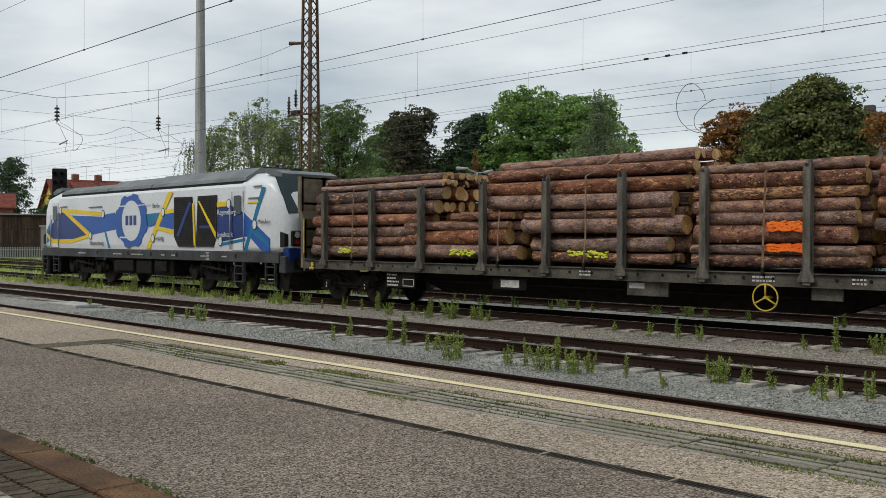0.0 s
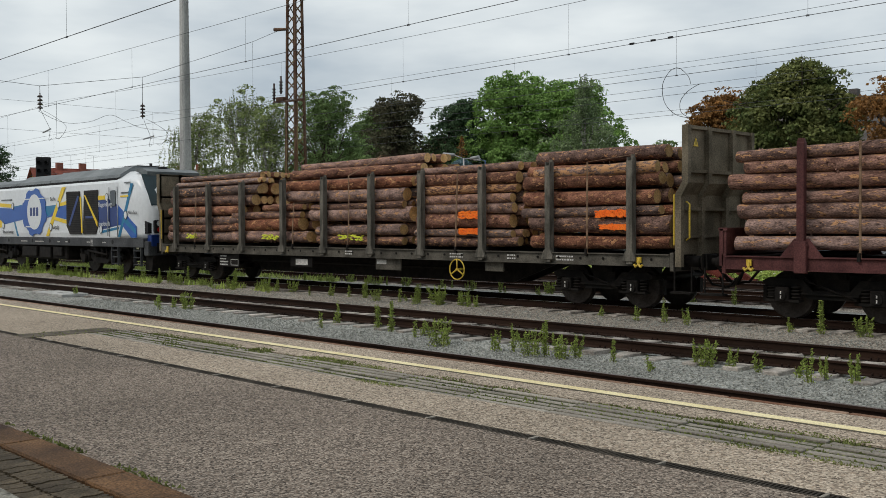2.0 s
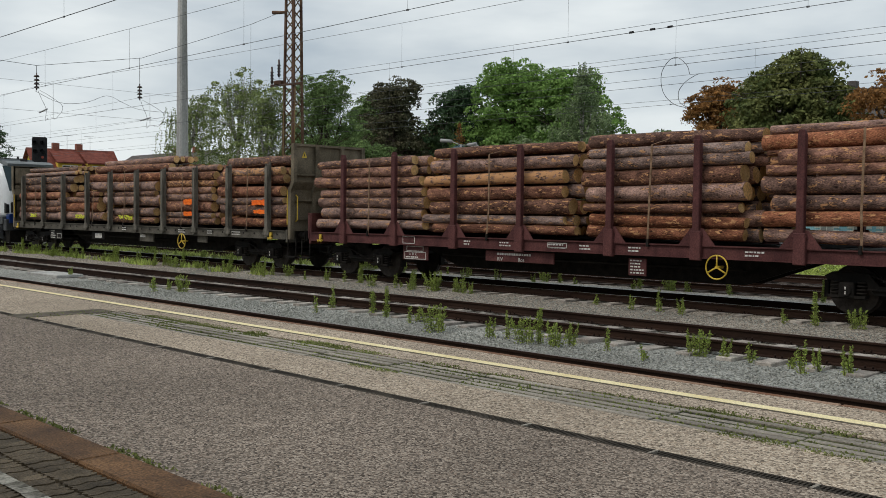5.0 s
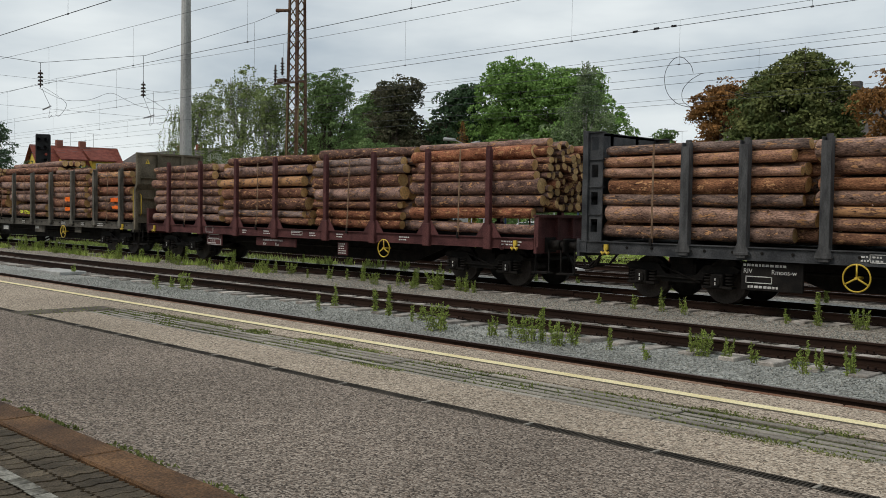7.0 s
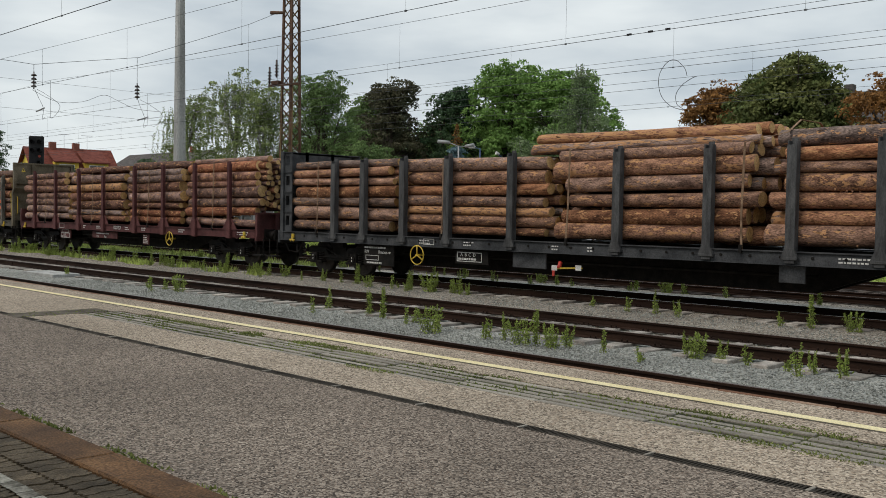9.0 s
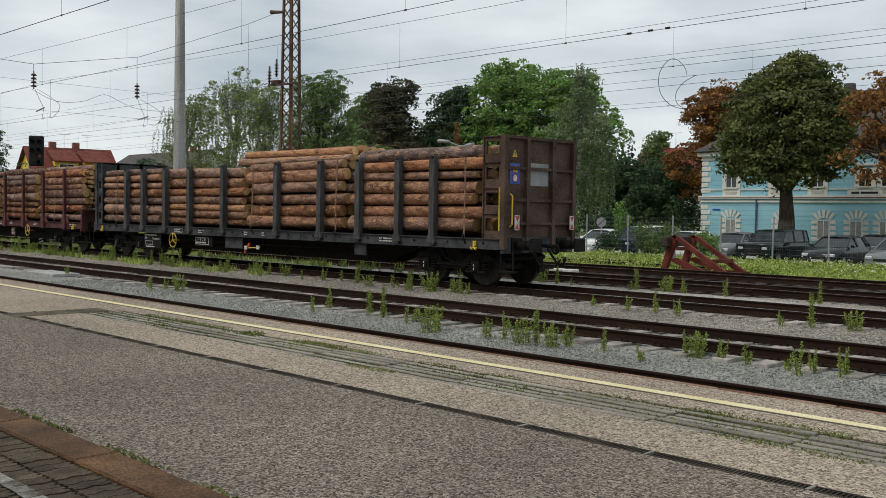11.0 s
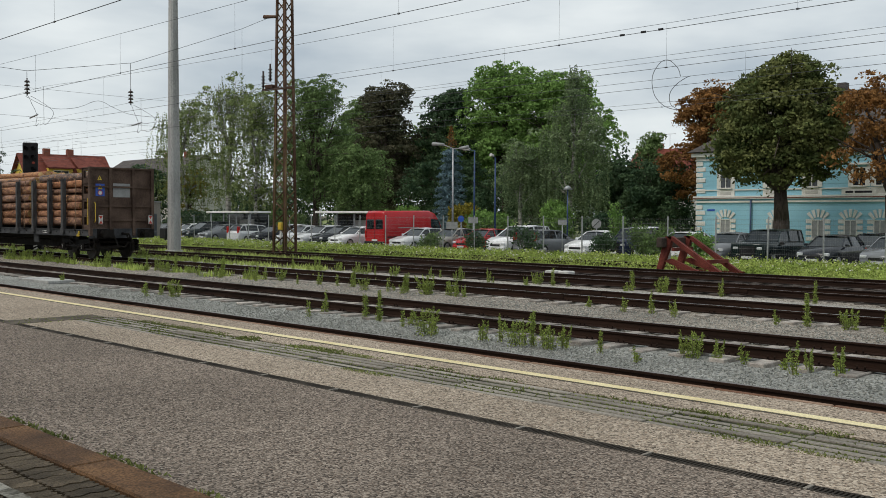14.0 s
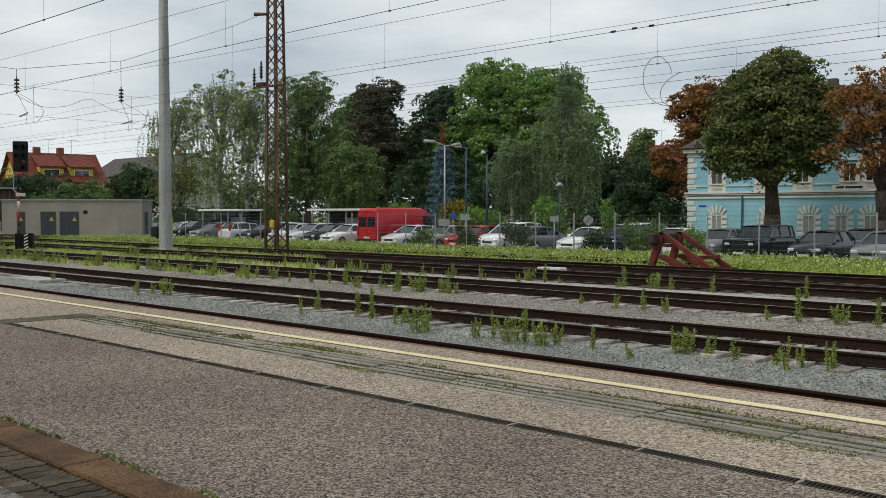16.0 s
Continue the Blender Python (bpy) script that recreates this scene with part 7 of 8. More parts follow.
    for a, b in ((-29.9, -29.3), (-29.2, -27.9)):
        part("sign_bar", box(B(), a, b, -0.11, -0.1, 3.72, 3.88), BARS, t)
    part("downpipe", rod(B(), (-37.6, -0.15, -1.0), (-37.6, -0.15, 3.3), 0.07, n=8), BLUE_POLE, t, "dark downpipe")
    part("name_plate", box(B(), -41.6, -40.9, -0.03, 0.0, 2.35, 2.5), SIGN_BLUE, t, "small dark street plate")


def gabled_house(x, y, w, d, eave, ridge, wall_m, roof_m, label, turn=0, windows=(), chimneys=(), dormers=()):
    t = thing("house", label, "house", "houses behind the station", at=pose(x, y, -0.5, 0, 0, turn))
    bm = box(B(), -w / 2, w / 2, 0, d, 0, eave)
    for s in (-1, 1):
        vs = [bm.verts.new((s * w / 2, 0, eave)), bm.verts.new((s * w / 2, d, eave)), bm.verts.new((s * w / 2, d / 2, ridge - 0.2))]
        bm.faces.new(vs)
    part("wall", bm, wall_m, t)
    k = (ridge - eave) / (d / 2)
    for a, b in ((-0.5, d / 2), (d + 0.5, d / 2)):
        za = eave - 0.5 * k
        bm = B()
        vs = [bm.verts.new(p) for p in ((-w / 2 - 0.5, a, za), (w / 2 + 0.5, a, za), (w / 2 + 0.5, b, ridge), (-w / 2 - 0.5, b, ridge))]
        us = [bm.verts.new((v.co.x, v.co.y, v.co.z + 0.18)) for v in vs]
        bm.faces.new(vs)
        bm.faces.new(us)
        for i in range(4):
            bm.faces.new((vs[i], vs[(i + 1) % 4], us[(i + 1) % 4], us[i]))
        part("roof", bm, roof_m, t, "pitched tiled roof")
    for x0, x1, z0, z1 in windows:
        sash(t, x0, x1, z0, z1, -0.02)
    for cx in chimneys:
        part("chimney", box(B(), cx - 0.4, cx + 0.4, d / 2 - 0.4, d / 2 + 0.4, ridge - 0.5, ridge + 0.9), BRICK_RED, t)
        part("aerial", tube(B(), [(cx + 1.5, d / 2, ridge), (cx + 1.5, d / 2, ridge + 2.0), (cx + 0.7, d / 2, ridge + 2.0), (cx + 2.3, d / 2, ridge + 2.0)], 0.025, 4), GALV, t, "roof aerial")
    for cx in dormers:
        dm = part("dormer", box(B(), cx - 1.5, cx + 1.5, 0.6, d / 2, eave, eave + 1.7), wall_m, t)
        bm = B()
        q = [bm.verts.new((cx + a, yy, zz)) for a, yy, zz in ((-1.7, 0.3, eave + 1.6), (1.7, 0.3, eave + 1.6), (1.7, d / 2, ridge - 0.1), (-1.7, d / 2, ridge - 0.1))]
        q2 = [bm.verts.new((v.co.x, v.co.y, v.co.z + 0.18)) for v in q]
        bm.faces.new(q)
        bm.faces.new(q2)
        for i in range(4):
            bm.faces.new((q[i], q[(i + 1) % 4], q2[(i + 1) % 4], q2[i]))
        part("dormer_roof", bm, roof_m, dm)
        sash(dm, cx - 0.9, cx + 0.9, eave + 0.3, eave + 1.3, 0.58)
    return t


def shed():
    """Taupe technical building whose front looks along the line of sight of the platform."""
    t = thing("equipment_shed", "flat taupe equipment building with slate-blue steel doors", "shed", at=pose(-80.7, 37.3, -0.4, 0, 0, 44.2))
    part("wall", box(B(), -6.3, 5.8, 0, 2.8, 0, 3.3), SHED_WALL, t)
    part("roof", box(B(), -6.4, 5.9, -0.1, 2.9, 3.3, 3.42), SIGN_BACK, t, "thin pale roof edge")
    for x0, x1, z1 in ((-2.95, -1.65, 2.35), (-5.0, -4.3, 2.35), (-1.3, 0.35, 2.35)):
        door = part("door", box(B(), x0, x1, -0.04, 0.02, 0.15, z1), SHED_DOOR, t, "slate-blue steel door")
        part("door_leaf_gap", box(B(), (x0 + x1) / 2 - 0.01, (x0 + x1) / 2 + 0.01, -0.045, -0.04, 0.2, z1 - 0.05), BLACK, door)
        bm = prism(B(), [(x1 - 0.55, 1.55), (x1 - 0.15, 1.55), (x1 - 0.35, 1.9)], -0.052, -0.042)
        part("warning_sign", bm, HAZARD_YELLOW, door, "yellow warning triangle")
    part("side_door", box(B(), 5.78, 5.84, 0.7, 1.6, 0.2, 2.3), SHED_DOOR, t)
    part("vent", box(B(), 0.75, 1.1, -0.03, 0.02, 2.15, 2.45), BLACK, t)
    u = thing("ticket_post", "yellow post with dark lettering bar at the car park entrance", "post", at=pose(-70.5, 40.6, -0.4))
    part("column", box(B(), -0.2, 0.2, -0.1, 0.1, 0, 2.0, 0.03), HAZARD_YELLOW, u)
    part("bar", box(B(), -0.06, 0.1, -0.115, -0.1, 0.9, 1.8), BARS, u)
    v = thing("litter_bin", "black box on a post beside the tracks", "box", at=pose(-59.5, 33.3, -0.25))
    part("bin", box(B(), -0.4, 0.4, -0.3, 0.3, 0.45, 1.15, 0.04), BLACK, v)
    part("foot", box(B(), -0.1, 0.3, -0.1, 0.1, 0, 0.45), BLACK, v)


def timber_barn():
    """Brown boarded goods shed seen past the end of the station, with a pale picket fence before it."""
    t = thing("timber_barn", "weathered brown boarded goods shed with a dark eave", "shed", at=pose(-106.6, 38.3, -0.5, 0, 0, 70))
    part("wall", box(B(), -4.2, 4.2, 0.06, 5, 0, 4.9), TIMBER, t)
    board = mesh_of("board", box(B(), -0.13, 0.13, 0.0, 0.06, 0.1, 4.75, 0.01), BARN_BOARD)
    for k in range(30):
        piece("board", board, t, pose(-4.06 + k * 0.28, 0, 0))
    for x in (-2.1, 0.0, 2.1):
        part("post", box(B(), x - 0.09, x + 0.09, -0.06, 0.0, 0, 4.8), TIMBER, t)
    for z in (1.7, 3.3):
        part("rail", box(B(), -4.2, 4.2, -0.05, -0.002, z, z + 0.14), TIMBER, t)
    part("roof", box(B(), -4.6, 4.6, -0.4, 5.4, 4.9, 5.05), SIGN_BACK, t, "thin pale roof edge")
    f = thing("picket_fence", "pale picket fence beside the far tracks", "fence", kind="structure", at=pose(-101.0, 36.4, -0.45, 0, 0, 70))
    slat = mesh_of("picket", box(B(), -0.04, 0.04, 0, 0.03, 0.05, 1.45, 0.005), GALV)
    for k in range(64):
        piece("picket", slat, f, pose(-6.0 + k * 0.16, 0, 0))
    for z in (0.35, 1.15):
        part("rail", box(B(), -6.1, 4.2, 0.03, 0.07, z, z + 0.08), GALV, f)


def carport(x, y, w):
    t = thing("bus_shelter", "low shelter with a thin white roof", "shelter", "shelters", at=pose(x, y, -0.45))
    part("roof", box(B(), -w / 2, w / 2, -1.2, 1.2, 2.45, 2.62, 0.03), TRIM_WHITE, t, "thin white flat roof")
    part("back_wall", box(B(), -w / 2 + 0.2, w / 2 - 0.2, 1.0, 1.06, 0.2, 2.4), GLASS_DARK, t, "dark glazed back wall")
    for k in range(4):
        xx = -w / 2 + 0.3 + k * (w - 0.6) / 3
        part("column", box(B(), xx - 0.05, xx + 0.05, -0.9, -0.8, 0, 2.45), GALV, t)
    part("poster", box(B(), -w / 6, w / 6, 0.93, 0.98, 1.0, 1.9), PLASTER, t, "pale poster board")


fence()
blue_house()
shed()
gabled_house(-122.3, 55.0, 10.4, 9, 6.6, 10.1, YELLOW_WALL, ROOF_RED, "yellow terraced house with red tiled roof and dormers", 82,
             ((-2.6, -1.0, 3.5, 5.0), (3.0, 4.6, 3.5, 5.0)), (-2.0, 1.0), (-1.2, 2.6))
gabled_house(-146.0, 76.0, 26, 10, 8.4, 11.6, PLASTER, ROOF_GREY, "pale house with a dark grey tiled roof", 0, ((4, 5.2, 2.5, 4.0), (-4, -2.8, 2.5, 4.0)), (2.0, 8.0))
gabled_house(-63.5, 100.0, 9, 9, 7.0, 10.6, PLASTER, ROOF_RED, "far house with red roof between the trees", 0, (), (-2.0,))
gabled_house(-166.3, 54.3, 10, 9, 7.6, 9.9, BRICK_RED, ROOF_RED, "red brick house beside the line", 70, ((-2, -1, 2, 3.2), (1.5, 2.5, 2, 3.2)))
timber_barn()
carport(-75.5, 49.5, 7)
carport(-59.0, 49.5, 7)
street_lamp(-46.58, 48.0, 7.0, ((-1.3, -0.3, 0.25), (0.9, 0.3, -0.05)), GALV, "tall grey lamp post with two white heads")
street_lamp(-48.25, 52.0, 7.1, ((-0.9, 0.0, 0.1),), BLUE_POLE, "slim dark blue lamp post")
street_lamp(-46.2, 52.0, 6.5, ((0.0, -0.4, 0.1),), BLUE_POLE, "slim dark blue lamp post")
park_lamp(-41.2, 54.0, 4.2)
park_lamp(-69.37, 60.0, 5.3)
park_lamp(-114.8, 58.0, 6.8)
traffic_sign(-41.0, 43.0, 2.3, 0.2, True, SIGN_BLUE, "round blue traffic sign")
traffic_sign(-39.6, 42.6, 2.2, 0.3, False, SIGN_BACK, "grey back of a square traffic sign")
traffic_sign(-32.0, 41.5, 2.1, 0.24, False, SIGN_BACK, "pale rectangular traffic sign")
traffic_sign(-30.4, 42.4, 2.15, 0.26, True, SIGN_BACK, "round grey end-of-limit sign with black slash")
traffic_sign(-40.8, 42.0, 1.9, 0.35, False, SIGN_BACK, "low pale notice board on the fence")

# ---- plants ----
def leaf_cloud(rng, pts, size, droop=0.0, slim=0.6, normal=None):
    """Small bent quads round the given points."""
    n = len(pts)
    d = rng.normal(size=(n, 3))
    d /= np.linalg.norm(d, axis=1)[:, None]
    d[:, 2] = d[:, 2] * (1 - droop) - droop
    d /= np.linalg.norm(d, axis=1)[:, None]
    u = np.cross(d, rng.normal(size=(n, 3)) if normal is None else normal)
    u /= np.linalg.norm(u, axis=1)[:, None] + 1e-9
    s = size * rng.uniform(0.6, 1.35, n)[:, None]
    a, b = pts - d * s * 0.5, pts + d * s * 0.5
    w = u * s * slim * 0.5
    mid = pts + np.cross(d, u) * s * 0.08
    v = np.stack([a, mid + w, b, mid - w], axis=1).reshape(-1, 3)
    return v


def quads(v):
    k = len(v) // 4
    return np.arange(k * 4).reshape(k, 4)


def crown_points(rng, lobes, n, clump=0.55, per=26, thin=0.0):
    """Clumps spread over the outer shell of several lobes, with gaps."""
    out = []
    vol = np.array([l[3] * l[4] * l[5] for l in lobes]) ** 0.8
    for (cx, cy, cz, rx, ry, rz), share in zip(lobes, vol / vol.sum()):
        m = max(3, int(n * share / per))
        d = rng.normal(size=(m, 3))
        d /= np.linalg.norm(d, axis=1)[:, None]
        r = rng.uniform(0.35, 1.0, m)[:, None] ** 0.45 * (1 + 0.16 * np.sin(d[:, :1] * 7 + cz) * np.cos(d[:, 1:2] * 6 + cx))
        c = np.array((cx, cy, cz)) + d * r * np.array((rx, ry, rz))
        p = np.repeat(c, per, axis=0) + rng.normal(size=(m * per, 3)) * clump * np.array((1, 1, 0.75))
        out.append(p)
    p = np.concatenate(out)
    if thin:
        keep = np.sin(p[:, 0] * 2.1 + p[:, 2] * 1.3) + np.sin(p[:, 1] * 1.7 - p[:, 2] * 2.3) + rng.normal(size=len(p)) * 0.6 > thin - 1.2
        p = p[keep]
    return p


def boughs(rng, lobes, n, clump, per=64, thin=0.0):
    """Leaf sprays laid as uneven domes over the lobes, with dark gaps between; points and leaf normals."""
    pts, nrm = [], []
    vol = np.array([l[3] * l[4] * l[5] for l in lobes]) ** 0.7
    for (cx, cy, cz, rx, ry, rz), share in zip(lobes, vol / vol.sum()):
        m = max(4, int(n * share / per))
        for _ in range(m):
            d = rng.normal(size=3)
            d[2] = d[2] * 0.9 + 0.15
            d /= np.linalg.norm(d)
            reach = rng.uniform(0.45, 1.0) ** 0.5 + (rng.uniform(0.05, 0.32) if rng.random() < 0.16 else 0)
            c = np.array((cx, cy, cz)) + d * reach * np.array((rx, ry, rz))
            if thin and math.sin(c[0] * 1.6 + c[2] * 1.1) + math.sin(c[1] * 1.3 - c[2] * 1.7) < thin - 1.1:
                continue
            r = clump * rng.uniform(0.7, 1.9)
            k = int(per * rng.uniform(0.6, 1.3))
            e = rng.normal(size=(k, 3)) + np.array((0, 0, 0.55)) + d * 0.5
            e /= np.linalg.norm(e, axis=1)[:, None]
            s = rng.uniform(0.25, 1.0, (k, 1)) ** 0.5
            flat = np.array((1.0, 1.0, 0.62))
            q = c + e * s * r * flat
            q[:, 2] -= 0.22 * r * (s[:, 0] ** 2)
            pts.append(q)
            nrm.append(e + rng.normal(size=(k, 3)) * 0.45)
    return np.concatenate(pts), np.concatenate(nrm)


def tree(label, x, y, h, lobes, leaf, seed, n=9000, size=0.26, trunk=0.35, bark=None, clump=0.55, strands=0, thin=0.0, fork=0.35, z0=-0.5, droop=0.1):
    """Trunk with limbs up into the lobes, and a crown of clumped leaves."""
    rng = np.random.default_rng(seed)
    t = thing("tree", label, "tree", "trees behind the car park", at=pose(x, y, z0))
    bm = B()
    zf = h * fork
    pts = [(0, 0, 0), (0.1 * rng.normal(), 0.1 * rng.normal(), zf * 0.5), (0.15 * rng.normal(), 0.15 * rng.normal(), zf)]
    for i, (a, b) in enumerate(zip(pts, pts[1:])):
        rod(bm, a, b, trunk * (1.15 - 0.25 * i), trunk * (0.9 - 0.2 * i), n=10)
    for cx, cy, cz, rx, ry, rz in lobes:
        p0 = Vector(pts[-1]) if cz > zf else Vector(pts[1])
        p1 = Vector((cx, cy, cz + rz * 0.5))
        mid = p0.lerp(p1, 0.5) + Vector((0.15 * rng.normal(), 0.15 * rng.normal(), 0.3))
        rod(bm, p0, mid, trunk * 0.5, trunk * 0.32, n=7)
        rod(bm, mid, p1, trunk * 0.32, trunk * 0.08, n=6)
        for k in range(5):
            q0 = mid.lerp(p1, rng.uniform(0, 0.7))
            q1 = Vector((cx + rng.normal() * rx * 0.6, cy + rng.normal() * ry * 0.6, cz + rng.normal() * rz * 0.5))
            rod(bm, q0, q1, trunk * 0.16, trunk * 0.03, n=5)
    part("trunk", bm, bark or TREE_BARK, t)
    p, q = boughs(rng, lobes, int(n * 1.9), clump * 1.25, thin=thin)
    vs = leaf_cloud(rng, p, size, droop, 0.62, q)
    if strands:
        extra = []
        for _ in range(strands):
            cx, cy, cz, rx, ry, rz = lobes[rng.integers(len(lobes))]
            a = rng.uniform(0, 6.28)
            r = rng.uniform(0.3, 1.0)
            top = np.array((cx + rx * r * math.cos(a), cy + ry * r * math.sin(a), cz + rz * math.sqrt(max(0, 1 - r * r)) * rng.uniform(-0.3, 0.9)))
            ln = rng.uniform(1.2, 4.0)
            k = int(ln * 15)
            s = np.linspace(0, 1, k)[:, None]
            q = top + np.concatenate([rng.normal(size=(1, 2)) * 0.3 * s, -ln * s], axis=1) + rng.normal(size=(k, 3)) * 0.05
            extra.append(q)
        vs = np.concatenate([vs, leaf_cloud(rng, np.concatenate(extra), size * 0.8, 0.5, 0.5)])
    me = raw_mesh("crown", vs.tolist(), quads(vs).tolist(), leaf)
    c = new("crown", me)
    c.parent = t
    return t


def rnd_lobes(seed, h, w, base, n, top_narrow=0.6, depth=None):
    """n lobes filling a crown of height h from base and half width w."""
    rng = np.random.default_rng(seed)
    out = []
    w *= 1.18
    n += 3
    for k in range(n):
        u = (k + 0.5) / n
        z = base + (h - base) * (0.12 + 0.74 * u)
        half = w * (1 - 0.6 * (1 - top_narrow) * u) * (0.42 + 0.58 * math.sin(math.pi * (0.12 + 0.76 * u)))
        a = k * 2.4 + rng.uniform(0, 0.8)
        r = half * rng.uniform(0.35, 0.75)
        s = half * rng.uniform(0.5, 0.72)
        out.append((r * math.cos(a), r * math.sin(a) * 0.8, z, s, s, max(s * 0.75, (h - base) / n * 1.2)))
    for k in range(4):
        out.append((w * 0.42 * top_narrow * math.cos(k * 1.9), w * 0.3 * math.sin(k * 1.9), h - w * 0.3 - 0.5 - k * 0.4, w * 0.4, w * 0.4, w * 0.28))
    return out


tree("round dense chestnut tree with dark green leaves", -31.3, 66.0, 14.0, [(0, 0, 9.4, 3.5, 3.4, 3.4), (-2.2, 0, 7.4, 2.5, 2.5, 2.3), (2.0, 0.3, 7.4, 2.4, 2.4, 2.2), (0.0, -1.2, 6.3, 2.3, 2.2, 1.8),
     (0.2, 0, 11.9, 2.4, 2.4, 1.9), (-1.6, 0, 10.6, 2.2, 2.4, 2.0), (1.9, 0, 10.4, 2.2, 2.2, 2.0), (-3.2, -0.4, 6.2, 1.3, 1.4, 1.0), (3.0, -0.4, 6.6, 1.2, 1.4, 1.1), (-3.6, 0, 8.2, 1.2, 1.4, 1.3), (3.4, 0, 8.8, 1.1, 1.3, 1.3), (-2.0, -0.5, 11.7, 1.1, 1.2, 1.0), (1.4, -0.6, 12.7, 1.1, 1.1, 0.8), (-0.6, -2.6, 9.5, 1.6, 1.0, 1.6), (1.4, -2.6, 8.0, 1.6, 1.0, 1.5), (-2.0, -2.4, 7.6, 1.5, 1.0, 1.4)],
     LEAF_CHESTNUT, 1, n=24000, size=0.3, trunk=0.62, fork=0.3, clump=0.55)
tree("withered rust-brown chestnut tree with a thick trunk", -22.4, 63.0, 12.6, [(-0.6, 0, 8.6, 2.8, 2.8, 3.2), (1.8, 0, 7.6, 3.0, 3.0, 3.2), (-1.4, -0.6, 6.4, 1.7, 1.9, 1.9), (0.6, 0, 10.6, 2.2, 2.2, 1.6), (3.6, 0, 9.4, 2.4, 2.4, 2.4), (-2.0, 0, 8.9, 1.4, 1.6, 1.8)],
     LEAF_RUST, 2, n=9000, size=0.27, trunk=0.55, fork=0.3, clump=0.5, thin=0.7)
tree("withered rust-brown chestnut tree", -44.8, 80.0, 15.4, rnd_lobes(3, 15.2, 3.4, 2.0, 9, 0.55), LEAF_RUST, 3, n=17000, size=0.28, trunk=0.4, clump=0.5)
tree("tall weeping birch with pale trunk and hanging twigs", -50.0, 66.0, 15.8, [(0.2, 0, 14.2, 0.8, 0.8, 1.3), (0.5, 0, 12.0, 1.5, 1.4, 1.4), (-0.9, 0, 11.2, 1.4, 1.2, 1.2), (1.9, 0, 10.2, 1.3, 1.2, 1.2), (-2.2, 0, 9.0, 1.6, 1.5, 1.4), (0.6, -0.6, 8.6, 2.0, 1.6, 1.6), (2.6, 0, 7.4, 1.5, 1.3, 1.5), (-3.4, 0, 6.6, 1.6, 1.5, 1.5), (-0.8, -0.8, 5.8, 2.2, 1.6, 1.5), (1.8, 0, 4.8, 1.6, 1.4, 1.2), (-2.6, 0, 4.4, 1.6, 1.4, 1.0)], LEAF_WEEPING, 4, n=2400, size=0.23, trunk=0.22, bark=BIRCH_BARK, clump=0.42, strands=760, thin=0.9, fork=0.5, droop=0.5)
tree("slender birch with a leaning pale trunk", -53.8, 64.0, 9.6, rnd_lobes(5, 9.4, 2.0, 3.0, 7, 0.5), LEAF_WEEPING, 5, n=3500, size=0.17, trunk=0.16, bark=BIRCH_BARK, clump=0.4, strands=300, thin=0.3, fork=0.6, droop=0.5)
tree("big fresh green maple tree", -71.5, 82.0, 20.0, rnd_lobes(6, 20.0, 5.2, 5.0, 10, 0.62), LEAF_BRIGHT, 6, n=20000, size=0.34, trunk=0.5, clump=0.6)
tree("big fresh green maple tree", -64.5, 83.0, 18.6, rnd_lobes(7, 18.4, 5.0, 5.0, 10, 0.6), LEAF_BRIGHT, 7, n=17000, size=0.34, trunk=0.45, clump=0.6)
tree("dark green spreading tree", -78.6, 80.0, 17.6, rnd_lobes(8, 17.6, 3.8, 3.0, 9, 0.6), LEAF_DARK, 8, n=15000, size=0.3, trunk=0.4, clump=0.55)
tree("dark copper beech tree", -84.6, 76.0, 18.6, rnd_lobes(9, 18.6, 4.0, 2.0, 10, 0.55), LEAF_PURPLE, 9, n=17000, size=0.3, trunk=0.45, clump=0.55)
tree("mid green lime tree", -90.5, 78.0, 17.6, rnd_lobes(10, 17.6, 4.4, 3.0, 10, 0.65), LEAF_MID, 10, n=15000, size=0.3, trunk=0.4, clump=0.55)
tree("mid green willow-like tree with hanging foliage", -75.0, 58.0, 16.6, rnd_lobes(11, 16.6, 4.0, 2.6, 10, 0.55), LEAF_MID, 11, n=14000, size=0.22, trunk=0.35, clump=0.45, strands=420, droop=0.4)
tree("mid green willow-like tree with hanging foliage", -69.4, 59.0, 9.6, rnd_lobes(12, 9.6, 3.0, 1.2, 8, 0.6), LEAF_MID, 12, n=9000, size=0.22, trunk=0.25, clump=0.45, strands=260, droop=0.4)
tree("airy birch with hanging twigs and gaps to the sky", -87.0, 56.0, 17.6, rnd_lobes(13, 17.6, 4.4, 3.0, 10, 0.6), LEAF_BIRCH, 13, n=2900, size=0.27, trunk=0.26, bark=BIRCH_BARK, clump=0.5, strands=300, thin=1.0, fork=0.5, droop=0.5)
tree("airy birch with hanging twigs and gaps to the sky", -97.5, 57.0, 16.4, rnd_lobes(14, 16.4, 4.6, 3.0, 9, 0.6), LEAF_BIRCH, 14, n=2600, size=0.25, trunk=0.22, bark=BIRCH_BARK, clump=0.45, strands=330, thin=1.0, fork=0.55, droop=0.5)
tree("airy birch with hanging twigs and gaps to the sky", -80.5, 55.0, 14.6, rnd_lobes(15, 15.2, 3.4, 2.0, 9, 0.6), LEAF_BIRCH, 15, n=3000, size=0.26, trunk=0.2, bark=BIRCH_BARK, clump=0.5, strands=330, thin=0.6, fork=0.5, droop=0.5)
tree("dark shrubby tree behind the car park", -56.0, 82.0, 8.0, rnd_lobes(16, 8.0, 4.0, 0.6, 8, 0.6), LEAF_DARK, 16, n=12000, size=0.28, trunk=0.25, clump=0.5, fork=0.2)
